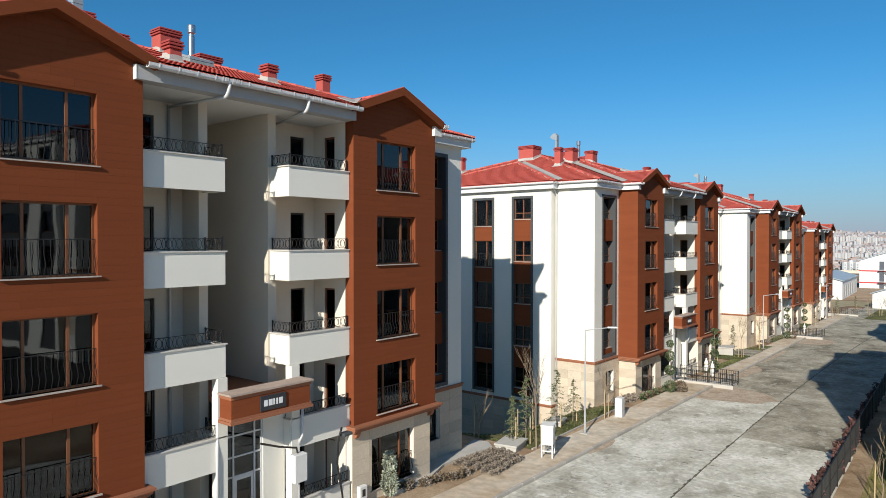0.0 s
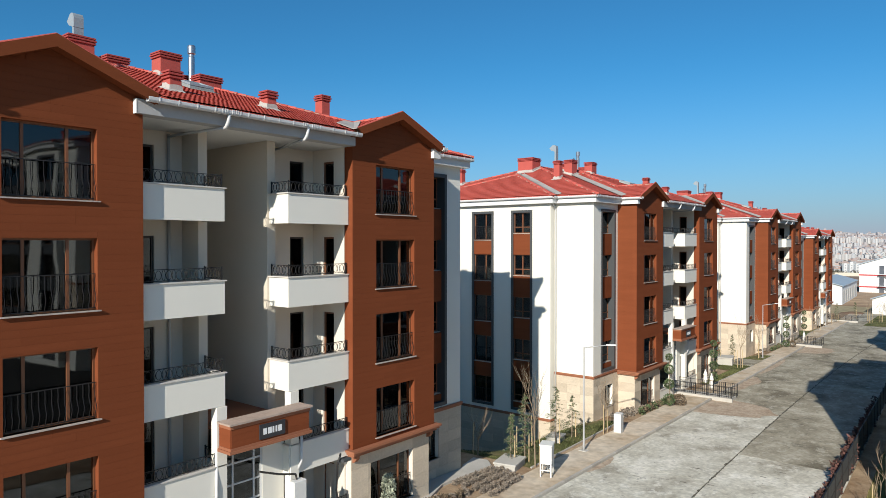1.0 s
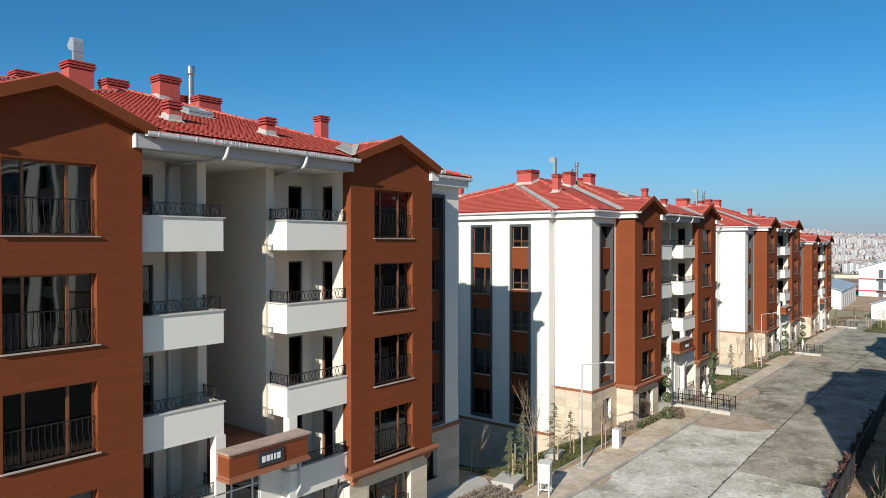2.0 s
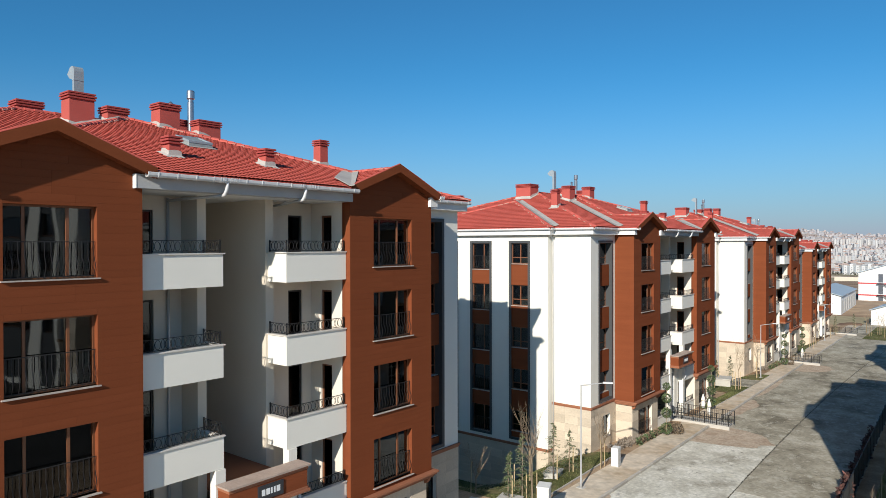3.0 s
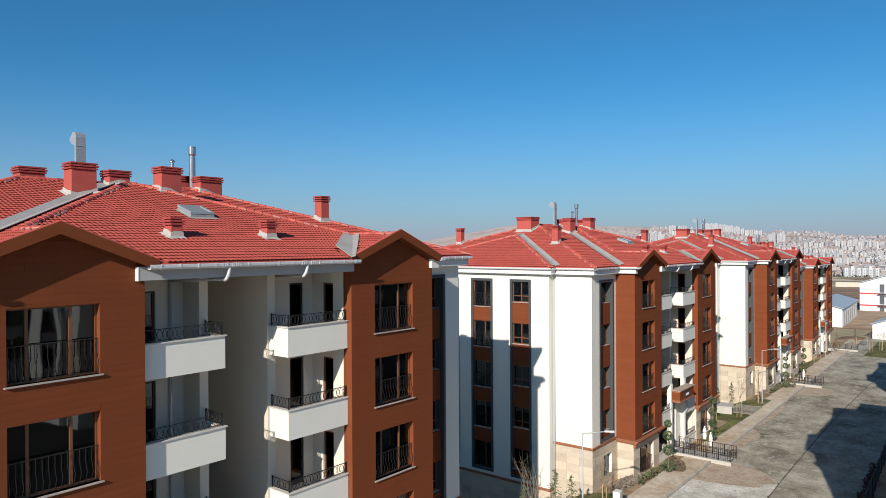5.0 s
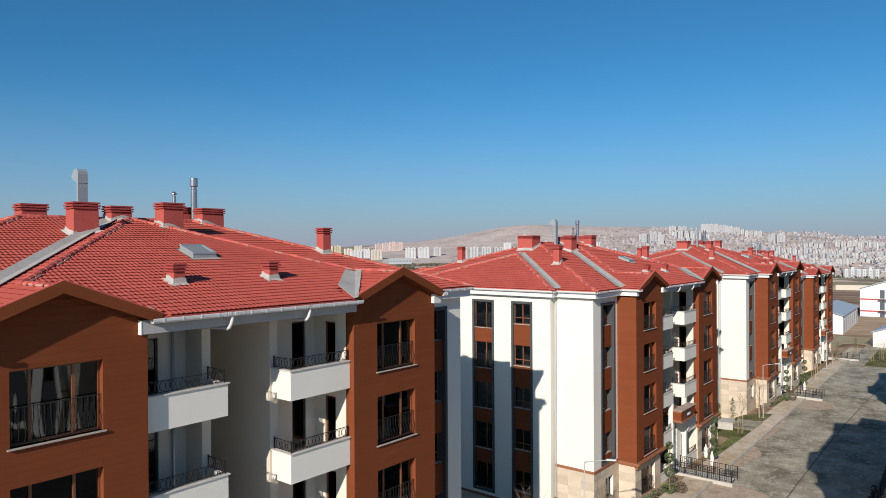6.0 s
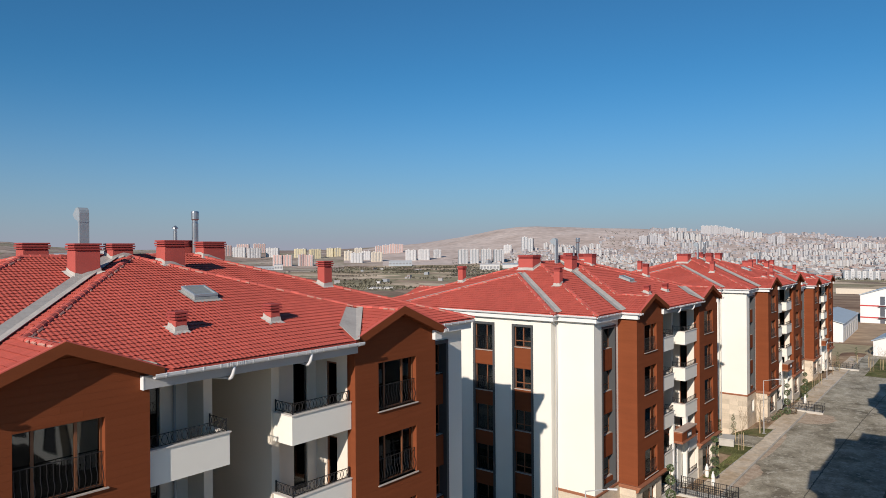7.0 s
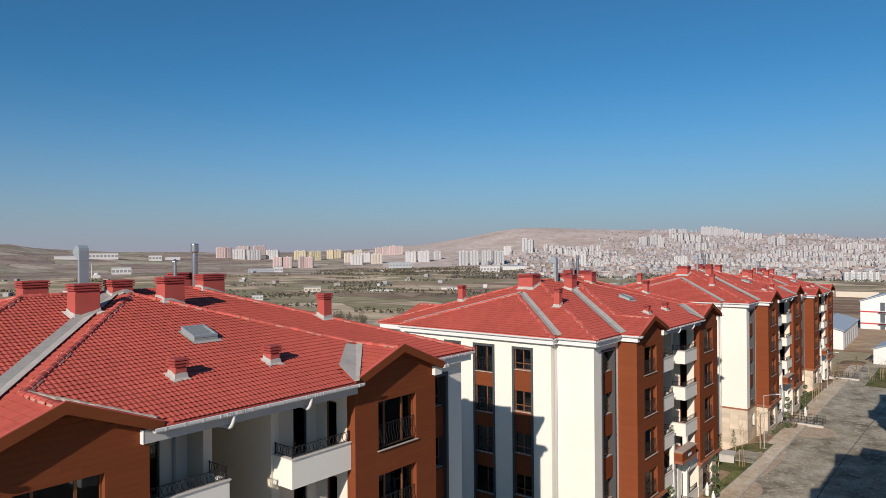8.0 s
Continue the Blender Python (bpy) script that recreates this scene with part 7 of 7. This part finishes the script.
for k in range(125):
    s, d = (rng.uniform(-200, 1250), rng.uniform(480, 2000)) if k < 70 else (rng.uniform(540, 790), rng.uniform(1750, 2350))
    x0, y0 = bearing(s, d)
    a, n = rng.uniform(-0.5, 0.5), rng.randint(6, 26)
    for i in range(n):
        x, y = x0 + math.cos(a + 0.7) * i * 5 + rng.gauss(0, 2), y0 + math.sin(a + 0.7) * i * 5 + rng.gauss(0, 2)
        z, r, h = land_z(x, y), rng.uniform(1.5, 3), rng.uniform(2.5, 6)
        for k in range(14):
            u = Vector((rng.gauss(0, 1), rng.gauss(0, 1), rng.gauss(0, 1))).normalized()
            p = Vector((x + u.x * r, y + u.y * r, z + h * 0.55 + u.z * h * 0.45))
            e = u.orthogonal().normalized() * rng.uniform(0.6, 1.3)
            g = u.cross(e).normalized() * rng.uniform(0.6, 1.3)
            m.add([p - e, p + g, p + e, p - g * 0.7], [(0, 1, 2, 3)])
# a stand of taller leafless trees in the near fields
for _ in range(16):
    s = rng.uniform(585, 648)
    x, y = bearing(s, rng.uniform(500, 545))
    z, r, h = land_z(x, y), rng.uniform(1.8, 3.2), rng.uniform(6, 11)
    m.tube([(x, y, z - 0.5), (x, y, z + h * 0.8)], [0.25, 0.06], 5)
    for k in range(150):
        u = Vector((rng.gauss(0, 1), rng.gauss(0, 1), rng.gauss(0, 1))).normalized() * rng.random() ** 0.4
        p = Vector((x + u.x * r, y + u.y * r, z + h * 0.6 + u.z * h * 0.42))
        d = Vector((u.x, u.y, abs(u.z) + 0.8)).normalized() * rng.uniform(0.7, 1.6)
        e = d.orthogonal().normalized() * 0.09
        m.add([p - e, p + e, p + d], [(0, 1, 2)])
tagged(part("tree_belts", m, material("far_trees", (0.075, 0.07, 0.045), 0.9, vary=0.4, scale=20, fine=0.5, island=0.8), label="dark leafless tree belts between the fields", kind="stuff"), category="trees")

# site buildings at the end of the road
t = thing("school_building", "white gabled hall with red bands and an outside stair", "building", (-25.9, 218, -4.6), -2)
part("wall", Mesh().extrude([(0, 0, -1), (0, 0, 9.2), (9.5, 0, 12.4), (19, 0, 9.2), (19, 0, -1)], (0, 30, 0)), FARW, t, "bright white wall")
m = Mesh()
m.slab([(-0.3, -0.4, 9.25), (9.5, -0.4, 12.6), (9.5, 30.4, 12.6), (-0.3, 30.4, 9.25)], 0.2)
m.slab([(9.5, -0.4, 12.6), (19.3, -0.4, 9.25), (19.3, 30.4, 9.25), (9.5, 30.4, 12.6)], 0.2)
part("roof", m, FARB, t, "pale blue metal roof")
for z in (2.85, 6.1):
    part("band", Mesh().box(-0.06, 19.06, -0.06, 0.0, z, z + 0.35), REDB, t, "bright red painted band")
for z in (0.3, 3.4, 6.6):
    part("doorway", Mesh().box(4.7, 5.8, -0.05, 0.02, z, z + 2.3), WINM, t, "dark doorway")
for k in range(2):
    m = Mesh()
    for i in range(16):
        m.box(5.9 + 0.27 * i, 6.2 + 0.27 * i, -1.4, -0.1, 3.2 * k + 3.2 - 0.2 * i, 3.26 + 3.2 * k - 0.2 * i)
    m.box(4.5, 5.9, -1.4, -0.1, 3.2 + 3.2 * k, 3.3 + 3.2 * k)
    part("stair", m, STEEL, t, "grey steel outside stair")
t = thing("site_shed", "long white shed with a pale blue metal roof", "shed", (-23.3, 171, -3.7), 1.8)
part("wall", Mesh().extrude([(-9, 0, -1), (-9, 0, 4.8), (-4.5, 0, 6.0), (0, 0, 4.8), (0, 0, -1)], (0, 29, 0)), FARW, t)
m = Mesh()
m.slab([(-9.3, -0.4, 4.8), (-4.5, -0.4, 6.15), (-4.5, 29.4, 6.15), (-9.3, 29.4, 4.8)], 0.15)
m.slab([(-4.5, -0.4, 6.15), (0.3, -0.4, 4.8), (0.3, 29.4, 4.8), (-4.5, 29.4, 6.15)], 0.15)
part("roof", m, FARB, t)
for i in range(7):
    part("window", Mesh().box(-0.02, 0.05, 1.6 + 3.9 * i, 3.4 + 3.9 * i, 0.9, 3.6), CONCBLK, t)
t = thing("site_shed", "low white shed with a pitched pale roof", "shed", (-15.9, 155, -3.4), -3)
part("wall", Mesh().extrude([(0, 0, -1), (0, 0, 3.1), (4.5, 0, 4.7), (9, 0, 3.1), (9, 0, -1)], (0, 14, 0)), FARW, t)
m = Mesh()
m.slab([(-0.3, -0.4, 3.1), (4.5, -0.4, 4.85), (4.5, 14.4, 4.85), (-0.3, 14.4, 3.1)], 0.15)
m.slab([(4.5, -0.4, 4.85), (9.3, -0.4, 3.1), (9.3, 14.4, 3.1), (4.5, 14.4, 4.85)], 0.15)
part("roof", m, FARB, t)
pile = Mesh()
N = 14
for i in range(N + 1):
    for j in range(N + 1):
        x, y = -21.5 + 5 * i / N, 150 + 9 * j / N
        h = 0.5 * math.sin(math.pi * i / N) ** 1.2 * math.sin(math.pi * j / N) ** 1.2 * (1 + 0.5 * noise.noise((x * 0.5, y * 0.5, 3)))
        pile.v.append((x, y, road_z(y) - 0.2 + h))
pile.f += [(i * (N + 1) + j, (i + 1) * (N + 1) + j, (i + 1) * (N + 1) + j + 1, i * (N + 1) + j + 1) for i in range(N) for j in range(N)]
tagged(part("earth_mound", pile, FIELD, label="mound of orange-brown excavated soil", smooth=True), category="earth mound")
t = thing("perimeter_wall", "long pale yellow wall in bare brown fields", "wall", (-59, 470, land_z(-59, 470) - 1), 9)
part("wall", Mesh().box(-11, 11, 0, 0.4, 0, 4.4), TOWERM["cream"], t)
